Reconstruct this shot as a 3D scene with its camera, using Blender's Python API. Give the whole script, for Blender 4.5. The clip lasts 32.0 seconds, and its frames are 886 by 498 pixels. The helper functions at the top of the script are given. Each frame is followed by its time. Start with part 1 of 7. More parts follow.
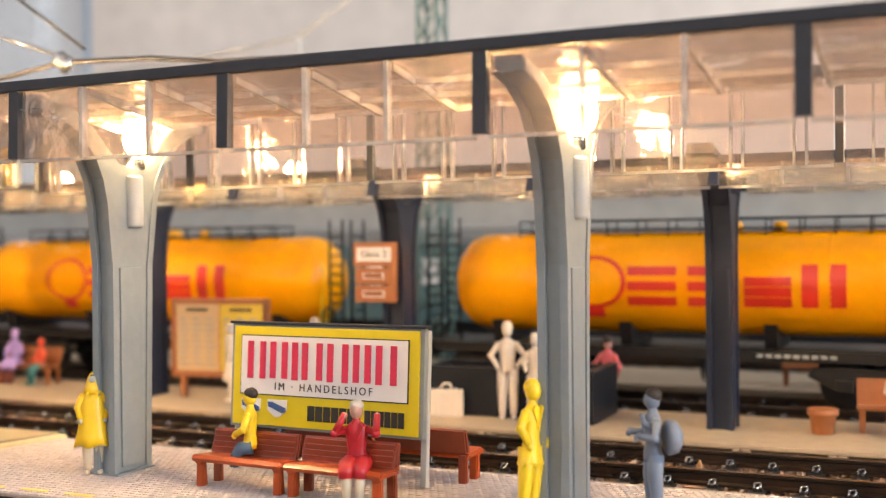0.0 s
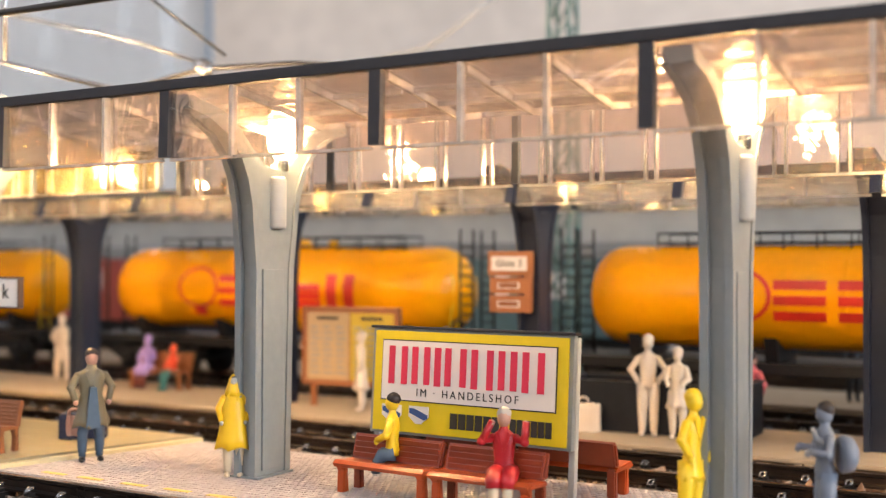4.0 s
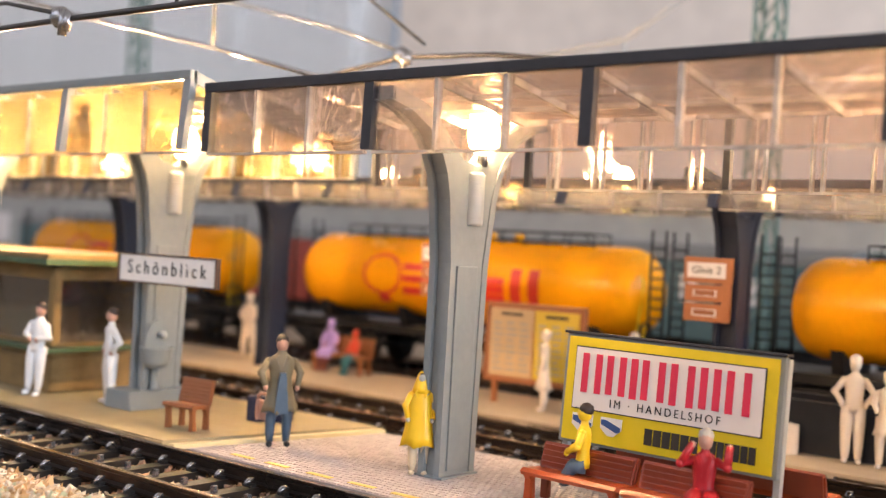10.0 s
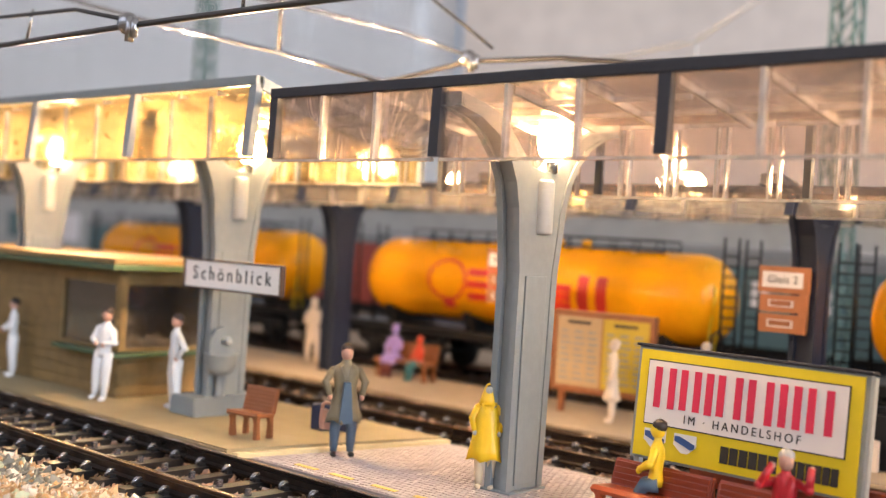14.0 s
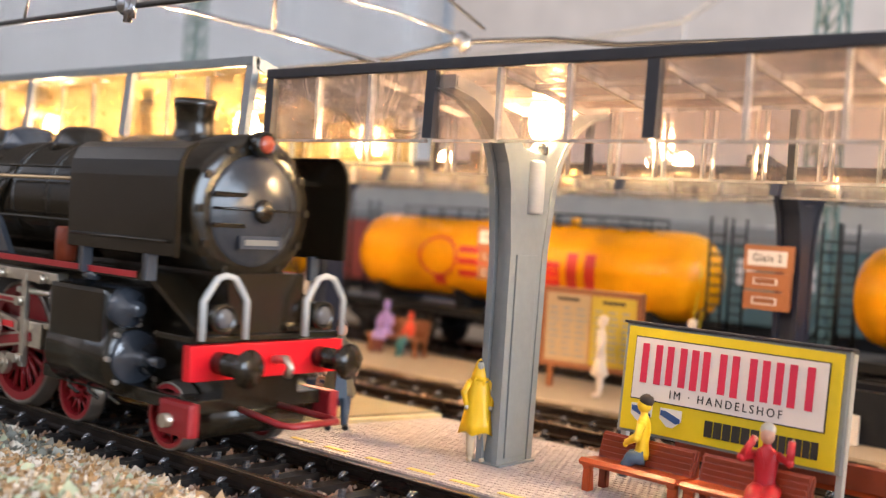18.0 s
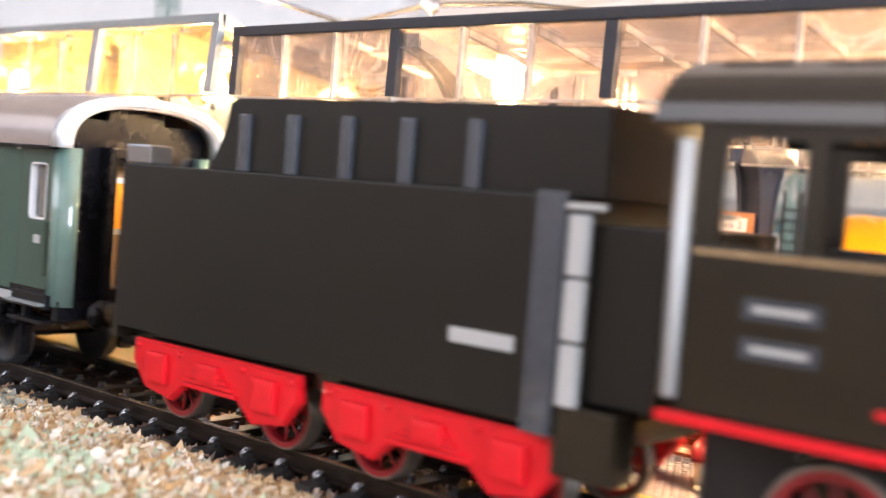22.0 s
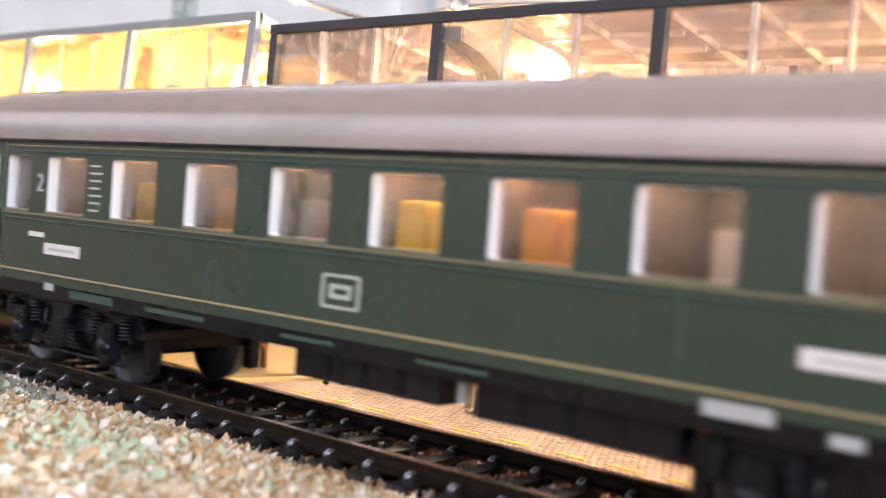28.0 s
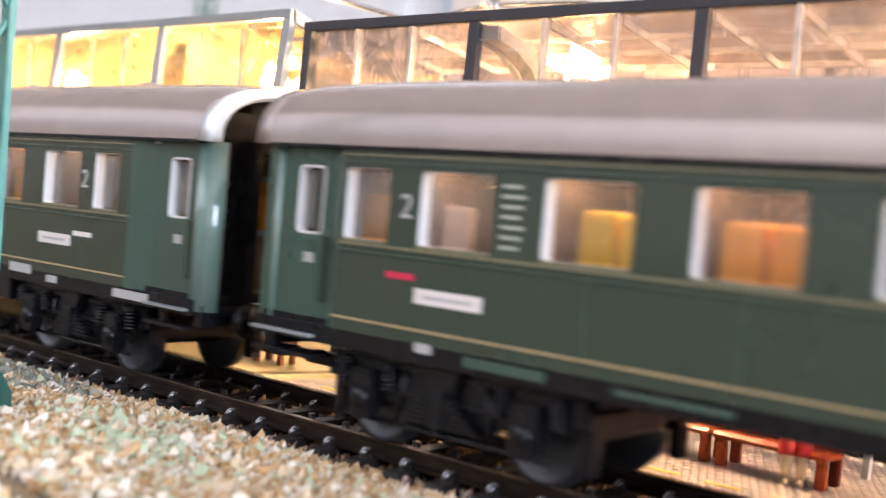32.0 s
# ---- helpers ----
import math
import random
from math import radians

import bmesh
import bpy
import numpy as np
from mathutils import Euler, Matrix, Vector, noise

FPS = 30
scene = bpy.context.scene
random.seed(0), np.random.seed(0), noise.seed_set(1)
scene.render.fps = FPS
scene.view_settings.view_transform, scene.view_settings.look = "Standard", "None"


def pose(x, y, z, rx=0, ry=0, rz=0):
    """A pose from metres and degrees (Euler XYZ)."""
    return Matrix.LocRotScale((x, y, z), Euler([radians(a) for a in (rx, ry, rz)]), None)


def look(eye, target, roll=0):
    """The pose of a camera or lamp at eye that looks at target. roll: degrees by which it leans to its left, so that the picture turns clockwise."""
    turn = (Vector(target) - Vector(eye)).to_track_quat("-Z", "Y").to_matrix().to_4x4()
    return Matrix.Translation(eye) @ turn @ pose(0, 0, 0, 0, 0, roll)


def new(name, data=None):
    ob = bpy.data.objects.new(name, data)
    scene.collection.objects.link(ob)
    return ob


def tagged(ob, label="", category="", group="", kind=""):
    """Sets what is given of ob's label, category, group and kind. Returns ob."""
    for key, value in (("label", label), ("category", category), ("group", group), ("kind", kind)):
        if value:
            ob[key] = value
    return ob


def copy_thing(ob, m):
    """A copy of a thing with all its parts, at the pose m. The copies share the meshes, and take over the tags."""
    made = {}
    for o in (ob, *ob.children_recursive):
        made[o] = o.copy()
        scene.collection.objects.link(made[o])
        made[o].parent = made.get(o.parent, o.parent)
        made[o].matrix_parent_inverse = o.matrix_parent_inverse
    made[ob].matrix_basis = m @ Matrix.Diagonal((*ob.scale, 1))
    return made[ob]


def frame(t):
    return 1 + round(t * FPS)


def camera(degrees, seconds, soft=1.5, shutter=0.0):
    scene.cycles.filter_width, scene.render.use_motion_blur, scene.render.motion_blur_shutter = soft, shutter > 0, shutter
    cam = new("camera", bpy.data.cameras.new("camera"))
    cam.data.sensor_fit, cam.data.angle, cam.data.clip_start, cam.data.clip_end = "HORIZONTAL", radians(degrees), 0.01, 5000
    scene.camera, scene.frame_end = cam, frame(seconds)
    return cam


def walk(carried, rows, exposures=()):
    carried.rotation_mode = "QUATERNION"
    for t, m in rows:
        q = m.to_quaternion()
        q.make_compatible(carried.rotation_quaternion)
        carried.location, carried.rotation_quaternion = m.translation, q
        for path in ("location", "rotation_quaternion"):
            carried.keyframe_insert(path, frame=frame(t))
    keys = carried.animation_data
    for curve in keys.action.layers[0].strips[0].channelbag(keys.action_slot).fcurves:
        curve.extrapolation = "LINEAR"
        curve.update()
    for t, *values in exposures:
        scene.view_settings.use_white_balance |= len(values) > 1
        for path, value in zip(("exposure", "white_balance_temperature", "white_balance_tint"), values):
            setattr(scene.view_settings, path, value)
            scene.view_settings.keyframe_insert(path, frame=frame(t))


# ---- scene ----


def aim(x, y, z, yaw, pitch, roll):
    """Camera pose: heading, tilt and lean in degrees."""
    return pose(x, y, z, 90 + pitch, 0, yaw) @ pose(0, 0, 0, 0, 0, roll)


cam = camera(43.3, 32.0, soft=1.25, shutter=0.5)
walk(cam, [
    (0, aim(0.04581, 0.00089, 0.03939, 24.508, -0.376, -0.628)),
    (1, aim(0.04516, 0.00048, 0.03894, 25.805, -0.209, -0.422)),
    (2, aim(0.04436, 0.00110, 0.03858, 27.062, -0.045, -0.317)),
    (3, aim(0.04165, 0.00140, 0.03769, 28.407, 0.357, -0.166)),
    (3.5, aim(0.03899, 0.00213, 0.03628, 29.217, 0.591, -0.036)),
    (5.5, aim(0.03656, 0.00363, 0.03746, 32.069, 0.997, 1.061)),
    (6, aim(0.03688, 0.00306, 0.03730, 32.633, 0.894, 1.420)),
    (7, aim(0.03652, 0.00242, 0.03720, 33.929, 0.488, 1.942)),
    (8, aim(0.03530, 0.00263, 0.03713, 35.307, 0.163, 2.267)),
    (9, aim(0.03257, 0.00357, 0.03760, 36.977, 0.024, 2.749)),
    (10, aim(0.03044, 0.00540, 0.03877, 38.762, -0.161, 3.146)),
    (11, aim(0.03009, 0.00703, 0.03738, 40.356, -0.307, 3.418)),
    (12, aim(0.02856, 0.00767, 0.03815, 41.354, -0.529, 3.437)),
    (13, aim(0.02785, 0.00859, 0.03879, 41.766, -0.380, 3.393)),
    (14, aim(0.02707, 0.00797, 0.04001, 41.970, -0.289, 3.429)),
    (14.5, aim(0.02600, 0.00757, 0.03941, 42.100, -0.392, 3.575)),
    (16.5, aim(0.02700, 0.00546, 0.04109, 41.941, -0.822, 3.650)),
    (17, aim(0.02752, 0.00540, 0.04150, 41.776, -1.021, 3.662)),
    (18, aim(0.02929, 0.00411, 0.04073, 41.272, -1.556, 3.632)),
    (18.5, aim(0.03012, 0.00373, 0.04010, 40.788, -1.792, 3.775)),
    (19, aim(0.03169, 0.00416, 0.03939, 40.642, -1.767, 3.894)),
    (19.5, aim(0.03174, 0.00476, 0.03816, 40.378, -1.655, 4.271)),
    (20, aim(0.03284, 0.00510, 0.03656, 40.359, -1.643, 3.966)),
    (21, aim(0.03396, 0.00382, 0.03978, 39.900, -2.802, 4.393)),
    (22, aim(0.03284, 0.00386, 0.03884, 39.921, -2.928, 4.536)),
    (23, aim(0.03226, 0.00322, 0.03769, 40.314, -3.002, 4.447)),
    (24, aim(0.03114, 0.00308, 0.03696, 40.554, -2.904, 4.468)),
    (25, aim(0.03044, 0.00223, 0.03645, 40.518, -2.612, 4.499)),
    (26, aim(0.03032, 0.00075, 0.03518, 40.282, -2.489, 4.454)),
    (26.5, aim(0.02976, 0.00008, 0.03396, 40.196, -2.250, 4.428)),
    (28.5, aim(0.02816, 0.00017, 0.03393, 40.223, -1.782, 4.299)),
    (29, aim(0.02827, 0.00008, 0.03418, 40.330, -1.704, 4.256)),
    (30, aim(0.02801, 0.00021, 0.03401, 40.640, -1.758, 4.278)),
    (31, aim(0.02720, -0.00016, 0.03259, 41.086, -1.719, 4.299)),
    (32, aim(0.02538, -0.00221, 0.03389, 40.717, -2.042, 4.892)),
], exposures=[(0, -0.26, 6400, 11), (6, -0.39, 6350, 13), (9, -0.42, 6300, 15), (17.5, -0.38, 6100, 14), (19, -0.13, 6100, 14), (20, 0.27, 6200, 14), (22, 0.5, 6300, 17), (26, 0.33, 6150, 17), (32, 0.26, 6150, 17)])
cam.data.dof.use_dof = True
cam.data.dof.focus_distance = 0.178
cam.data.dof.aperture_fstop = 20.0

# ---- light ----
world = bpy.data.worlds.new("sky")
scene.world = world
world.use_nodes = True
wn, wl = world.node_tree.nodes, world.node_tree.links
sky = wn.new("ShaderNodeTexSky")
sky.sky_type, sky.sun_disc = "NISHITA", False
sky.sun_elevation, sky.sun_rotation = radians(35), radians(200)
wl.new(sky.outputs[0], wn["Background"].inputs[0])
wn["Background"].inputs[1].default_value = 0.1


def area(name, eye, target, w, h, watts, color):
    lamp = bpy.data.lights.new(name, "AREA")
    lamp.shape, lamp.size, lamp.size_y, lamp.energy, lamp.color = "RECTANGLE", w, h, watts, color
    ob = new(name, lamp)
    ob.matrix_world = look(eye, target)
    return ob


# daylight through the windows of the room
area("window_light_right", (2.0, 0.0, 0.52), (0, 0.17, 0.03), 1.5, 1.0, 74, (0.80, 0.91, 1.0))
area("window_light_front", (-1.2, -1.2, 1.0), (-0.9, 0.17, 0.05), 3.6, 0.9, 16, (0.98, 0.98, 1.0))
area("window_light_back", (-2.1, 1.75, 0.55), (-2.1, 1.0, 0.55), 2.3, 1.9, 40, (0.96, 0.97, 1.0))

# ---- helpers for meshes, built in millimetres ----
MM = 0.001


def link(tree, a, b):
    tree.links.new(a, b)


def mat(name, color, rough=0.5, metal=0.0, vary=0.12, scale=300.0, bump=0.0, spec=0.5, dirt=0.0, rand=0.0, coat=0.0):
    """Painted or moulded surface: two scales of tone, fine relief, optional dust and piece-to-piece change."""
    m = bpy.data.materials.new(name)
    m.use_nodes = True
    t = m.node_tree
    b = t.nodes["Principled BSDF"]
    b.inputs["Metallic"].default_value = metal
    b.inputs["Specular IOR Level"].default_value = spec
    b.inputs["Coat Weight"].default_value = coat
    co = t.nodes.new("ShaderNodeTexCoord")
    big, fine = t.nodes.new("ShaderNodeTexNoise"), t.nodes.new("ShaderNodeTexNoise")
    for n, s in ((big, scale * 0.22), (fine, scale * 2.0)):
        n.inputs["Scale"].default_value = s
        n.inputs["Detail"].default_value = 4
        link(t, co.outputs["Object"], n.inputs["Vector"])
    ramp = t.nodes.new("ShaderNodeMapRange")
    ramp.inputs["To Min"].default_value, ramp.inputs["To Max"].default_value = 1 - vary, 1 + vary
    add = t.nodes.new("ShaderNodeMath")
    add.operation = "ADD"
    link(t, big.outputs["Fac"], add.inputs[0])
    link(t, fine.outputs["Fac"], add.inputs[1])
    ramp.inputs["From Min"].default_value, ramp.inputs["From Max"].default_value = 0.65, 1.35
    link(t, add.outputs[0], ramp.inputs["Value"])
    src = ramp.outputs[0]
    if rand:
        info = t.nodes.new("ShaderNodeObjectInfo")
        geo = t.nodes.new("ShaderNodeNewGeometry")
        plus = t.nodes.new("ShaderNodeMath")
        plus.operation = "ADD"
        link(t, info.outputs["Random"], plus.inputs[0])
        link(t, geo.outputs["Random Per Island"], plus.inputs[1])
        r2 = t.nodes.new("ShaderNodeMapRange")
        r2.inputs["From Max"].default_value = 2.0
        r2.inputs["To Min"].default_value, r2.inputs["To Max"].default_value = 1 - rand, 1 + rand
        link(t, plus.outputs[0], r2.inputs["Value"])
        mul = t.nodes.new("ShaderNodeMath")
        mul.operation = "MULTIPLY"
        link(t, src, mul.inputs[0])
        link(t, r2.outputs[0], mul.inputs[1])
        src = mul.outputs[0]
    mix = t.nodes.new("ShaderNodeVectorMath")
    mix.operation = "SCALE"
    mix.inputs[0].default_value = color
    link(t, src, mix.inputs["Scale"])
    out = mix.outputs[0]
    if dirt:
        dn = t.nodes.new("ShaderNodeTexNoise")
        dn.inputs["Scale"].default_value, dn.inputs["Detail"].default_value = scale * 0.5, 8
        link(t, co.outputs["Object"], dn.inputs["Vector"])
        cr = t.nodes.new("ShaderNodeMapRange")
        cr.inputs["From Min"].default_value, cr.inputs["From Max"].default_value = 0.5, 0.75
        cr.inputs["To Max"].default_value = dirt
        link(t, dn.outputs["Fac"], cr.inputs["Value"])
        dm = t.nodes.new("ShaderNodeMix")
        dm.data_type = "RGBA"
        dm.inputs["B"].default_value = (0.3, 0.26, 0.21, 1)
        link(t, cr.outputs[0], dm.inputs["Factor"])
        link(t, out, dm.inputs["A"])
        out = dm.outputs["Result"]
    link(t, out, b.inputs["Base Color"])
    rr = t.nodes.new("ShaderNodeMapRange")
    rr.inputs["To Min"].default_value, rr.inputs["To Max"].default_value = max(0.03, rough - 0.1), min(1, rough + 0.1)
    link(t, big.outputs["Fac"], rr.inputs["Value"])
    link(t, rr.outputs[0], b.inputs["Roughness"])
    if bump:
        bp = t.nodes.new("ShaderNodeBump")
        bp.inputs["Strength"].default_value, bp.inputs["Distance"].default_value = min(1, bump), 0.0003
        link(t, fine.outputs["Fac"], bp.inputs["Height"])
        link(t, bp.outputs[0], b.inputs["Normal"])
    return m


def clear(name, tint, haze=0.16, gloss=0.09, rough=0.06, dust=(0.9, 0.86, 0.8), wave=0.0):
    """Clear moulded plastic: lets light through, with a dusty haze and a thin gloss."""
    m = bpy.data.materials.new(name)
    m.use_nodes = True
    t = m.node_tree
    t.nodes.remove(t.nodes["Principled BSDF"])
    tr, tl, gl = t.nodes.new("ShaderNodeBsdfTransparent"), t.nodes.new("ShaderNodeBsdfTranslucent"), t.nodes.new("ShaderNodeBsdfGlossy")
    df = t.nodes.new("ShaderNodeBsdfDiffuse")
    tr.inputs[0].default_value, tl.inputs[0].default_value = (*tint, 1), (*dust, 1)
    df.inputs[0].default_value = (*[0.9 * v for v in dust], 1)
    gl.inputs["Roughness"].default_value = rough
    co, ns = t.nodes.new("ShaderNodeTexCoord"), t.nodes.new("ShaderNodeTexNoise")
    ns.inputs["Scale"].default_value, ns.inputs["Detail"].default_value = 220, 6
    link(t, co.outputs["Object"], ns.inputs["Vector"])
    mr = t.nodes.new("ShaderNodeMapRange")
    mr.inputs["From Min"].default_value, mr.inputs["From Max"].default_value = 0.35, 0.75
    mr.inputs["To Min"].default_value, mr.inputs["To Max"].default_value = haze * 0.6, haze * 1.7
    link(t, ns.outputs["Fac"], mr.inputs["Value"])
    if wave:
        # uneven moulding: reflections break into streaks
        wv, bp = t.nodes.new("ShaderNodeTexNoise"), t.nodes.new("ShaderNodeBump")
        wv.inputs["Scale"].default_value, wv.inputs["Detail"].default_value, wv.inputs["Distortion"].default_value = 95, 3, 1.2
        bp.inputs["Strength"].default_value, bp.inputs["Distance"].default_value = wave, 0.0012
        link(t, co.outputs["Object"], wv.inputs["Vector"])
        link(t, wv.outputs["Fac"], bp.inputs["Height"])
        link(t, bp.outputs[0], gl.inputs["Normal"])
    hz, a, b = t.nodes.new("ShaderNodeMixShader"), t.nodes.new("ShaderNodeMixShader"), t.nodes.new("ShaderNodeMixShader")
    hz.inputs[0].default_value = 0.35
    link(t, tl.outputs[0], hz.inputs[1])
    link(t, df.outputs[0], hz.inputs[2])
    link(t, mr.outputs[0], a.inputs[0])
    link(t, tr.outputs[0], a.inputs[1])
    link(t, hz.outputs[0], a.inputs[2])
    fr = t.nodes.new("ShaderNodeFresnel")
    fr.inputs[0].default_value = 1.45
    fm = t.nodes.new("ShaderNodeMath")
    fm.operation = "MULTIPLY_ADD"
    fm.inputs[1].default_value, fm.inputs[2].default_value = 0.7, gloss * 0.3
    link(t, fr.outputs[0], fm.inputs[0])
    link(t, fm.outputs[0], b.inputs[0])
    link(t, a.outputs[0], b.inputs[1])
    link(t, gl.outputs[0], b.inputs[2])
    link(t, b.outputs[0], t.nodes["Material Output"].inputs[0])
    return m


def glow(name, color, strength):
    m = bpy.data.materials.new(name)
    m.use_nodes = True
    b = m.node_tree.nodes["Principled BSDF"]
    b.inputs["Base Color"].default_value = (*color, 1)
    b.inputs["Emission Color"].default_value = (*color, 1)
    b.inputs["Emission Strength"].default_value = strength
    return m


def bx(bm, x0, x1, y0, y1, z0, z1, bev=0.0, mi=0):
    v = [bm.verts.new((x, y, z)) for x in (x0, x1) for y in (y0, y1) for z in (z0, z1)]
    fs = [bm.faces.new([v[i] for i in q]) for q in ((0, 1, 3, 2), (4, 6, 7, 5), (0, 4, 5, 1), (2, 3, 7, 6), (0, 2, 6, 4), (1, 5, 7, 3))]
    for f in fs:
        f.material_index = mi
    if bev:
        bmesh.ops.bevel(bm, geom=list({e for f in fs for e in f.edges}), offset=bev, segments=2, affect="EDGES", profile=0.7)
    return bm


def prism(bm, pts, lo, hi, axis="x", mi=0, bev=0.0):
    """Outline pts swept from lo to hi along an axis; pts are (y,z), (x,z) or (x,y)."""
    def at(p, h):
        return {"x": (h, p[0], p[1]), "y": (p[0], h, p[1]), "z": (p[0], p[1], h)}[axis]
    a, b = [bm.verts.new(at(p, lo)) for p in pts], [bm.verts.new(at(p, hi)) for p in pts]
    n = len(pts)
    fs = [bm.faces.new((a[i], a[(i + 1) % n], b[(i + 1) % n], b[i])) for i in range(n)]
    ends = [bm.faces.new(a[::-1]), bm.faces.new(b)]
    for f in fs + ends:
        f.material_index = mi
    bmesh.ops.recalc_face_normals(bm, faces=fs + ends)
    if bev:
        bmesh.ops.bevel(bm, geom=list({e for f in ends for e in f.edges}), offset=bev, segments=2, affect="EDGES")
    return bm


def lathe(bm, prof, c=(0, 0, 0), axis="z", seg=24, mi=0, squash=1.0, loop=False):
    """Profile of (radius, height) pairs turned round an axis through c."""
    rings = []
    for r, h in prof:
        ring = []
        for i in range(seg):
            a = 2 * math.pi * i / seg
            u, w = r * math.cos(a), r * math.sin(a) * squash
            p = {"z": (u, w, h), "y": (u, h, w), "x": (h, u, w)}[axis]
            ring.append(bm.verts.new((p[0] + c[0], p[1] + c[1], p[2] + c[2])))
        rings.append(ring)
    fs = []
    for a, b in zip(rings, rings[1:]):
        for i in range(seg):
            fs.append(bm.faces.new((a[i], a[(i + 1) % seg], b[(i + 1) % seg], b[i])))
    if loop:
        for i in range(seg):
            fs.append(bm.faces.new((rings[-1][i], rings[-1][(i + 1) % seg], rings[0][(i + 1) % seg], rings[0][i])))
    else:
        for ring in (rings[0], rings[-1]):
            fs.append(bm.faces.new(ring))
    for f in fs:
        f.material_index, f.smooth = mi, True
    bmesh.ops.recalc_face_normals(bm, faces=fs)
    return bm


def cyl(bm, p, q, r, r2=None, seg=10, mi=0):
    """A round bar from p to q."""
    p, q = Vector(p), Vector(q)
    r2 = r if r2 is None else r2
    d = (q - p).normalized()
    u = d.orthogonal().normalized()
    w = d.cross(u)
    ra, rb = [], []
    for i in range(seg):
        a = 2 * math.pi * i / seg
        o = u * math.cos(a) + w * math.sin(a)
        ra.append(bm.verts.new(p + o * r))
        rb.append(bm.verts.new(q + o * r2))
    fs = [bm.faces.new((ra[i], ra[(i + 1) % seg], rb[(i + 1) % seg], rb[i])) for i in range(seg)]
    fs += [bm.faces.new(ra[::-1]), bm.faces.new(rb)]
    for f in fs:
        f.material_index, f.smooth = mi, len(f.verts) == 4
    return bm


def pipe(bm, pts, r, seg=8, mi=0):
    """A bent round bar through pts."""
    pts = [Vector(p) for p in pts]
    prev, rings = None, []
    for i, p in enumerate(pts):
        d = (pts[min(i + 1, len(pts) - 1)] - pts[max(i - 1, 0)]).normalized()
        u = d.orthogonal().normalized() if prev is None else (prev - d * prev.dot(d)).normalized()
        prev = u
        w = d.cross(u)
        rr = r[i] if isinstance(r, (list, tuple)) else r
        rings.append([bm.verts.new(p + (u * math.cos(2 * math.pi * k / seg) + w * math.sin(2 * math.pi * k / seg)) * rr) for k in range(seg)])
    fs = []
    for a, b in zip(rings, rings[1:]):
        fs += [bm.faces.new((a[k], a[(k + 1) % seg], b[(k + 1) % seg], b[k])) for k in range(seg)]
    fs += [bm.faces.new(rings[0][::-1]), bm.faces.new(rings[-1])]
    for f in fs:
        f.material_index, f.smooth = mi, True
    return bm


def ball(bm, c, r, sx=1, sy=1, sz=1, sub=2, mi=0):
    geom = bmesh.ops.create_icosphere(bm, subdivisions=sub, radius=r)
    for v in geom["verts"]:
        v.co = Vector((v.co.x * sx + c[0], v.co.y * sy + c[1], v.co.z * sz + c[2]))
    for f in {f for v in geom["verts"] for f in v.link_faces}:
        f.material_index, f.smooth = mi, True
    return bm


def mesh_of(name, bm, mats):
    me = bpy.data.meshes.new(name)
    bm.transform(Matrix.Scale(MM, 4))
    bm.to_mesh(me)
    bm.free()
    for m in mats if isinstance(mats, (list, tuple)) else [mats]:
        me.materials.append(m)
    return me


def part(name, bm, mats, parent=None, label="", at=None):
    """Links a bmesh, in millimetres, as one mesh object under a thing or a part."""
    ob = new(name, mesh_of(name, bm, mats))
    if parent:
        ob.parent = parent
    if at:
        ob.matrix_basis = P(*at)
    if label:
        tagged(ob, label)
    return ob


def P(x, y, z, rx=0, ry=0, rz=0):
    return pose(x * MM, y * MM, z * MM, rx, ry, rz)


def thing(name, at, label, category, group="", kind=""):
    ob = new(name)
    ob.empty_display_size = 0.005
    ob.matrix_basis = P(*at)
    return tagged(ob, label, category, group, kind)


def solid(name, bm, mats, label, category, group="", kind="", at=(0, 0, 0)):
    ob = new(name, mesh_of(name, bm, mats))
    ob.matrix_basis = P(*at)
    return tagged(ob, label, category, group, kind)


def rounded(x, z, w, h, r, n=3):
    """Points of a rectangle with rounded corners round x, z."""
    pts = []
    for cx, cz, a0 in ((1, 1, 0), (-1, 1, 90), (-1, -1, 180), (1, -1, 270)):
        for i in range(n + 1):
            a = radians(a0 + 90 * i / n)
            pts.append((x + cx * (w / 2 - r) + r * math.cos(a), z + cz * (h / 2 - r) + r * math.sin(a)))
    return pts


def hole(bm, outer, inner, y0, y1):
    """A plate in the x-z plane with a hole, between y0 and y1; both loops have the same number of points."""
    n = len(outer)
    lo = [[bm.verts.new((x, y, z)) for x, z in loop] for loop in (outer, inner) for y in (y0, y1)]
    of, ob_, f_in, b_in = lo
    fs = []
    for i in range(n):
        j = (i + 1) % n
        fs += [bm.faces.new((of[i], of[j], f_in[j], f_in[i])), bm.faces.new((ob_[i], b_in[i], b_in[j], ob_[j])), bm.faces.new((f_in[i], f_in[j], b_in[j], b_in[i])), bm.faces.new((of[i], ob_[i], ob_[j], of[j]))]
    bmesh.ops.recalc_face_normals(bm, faces=fs)
    return bm


NB = bmesh.new

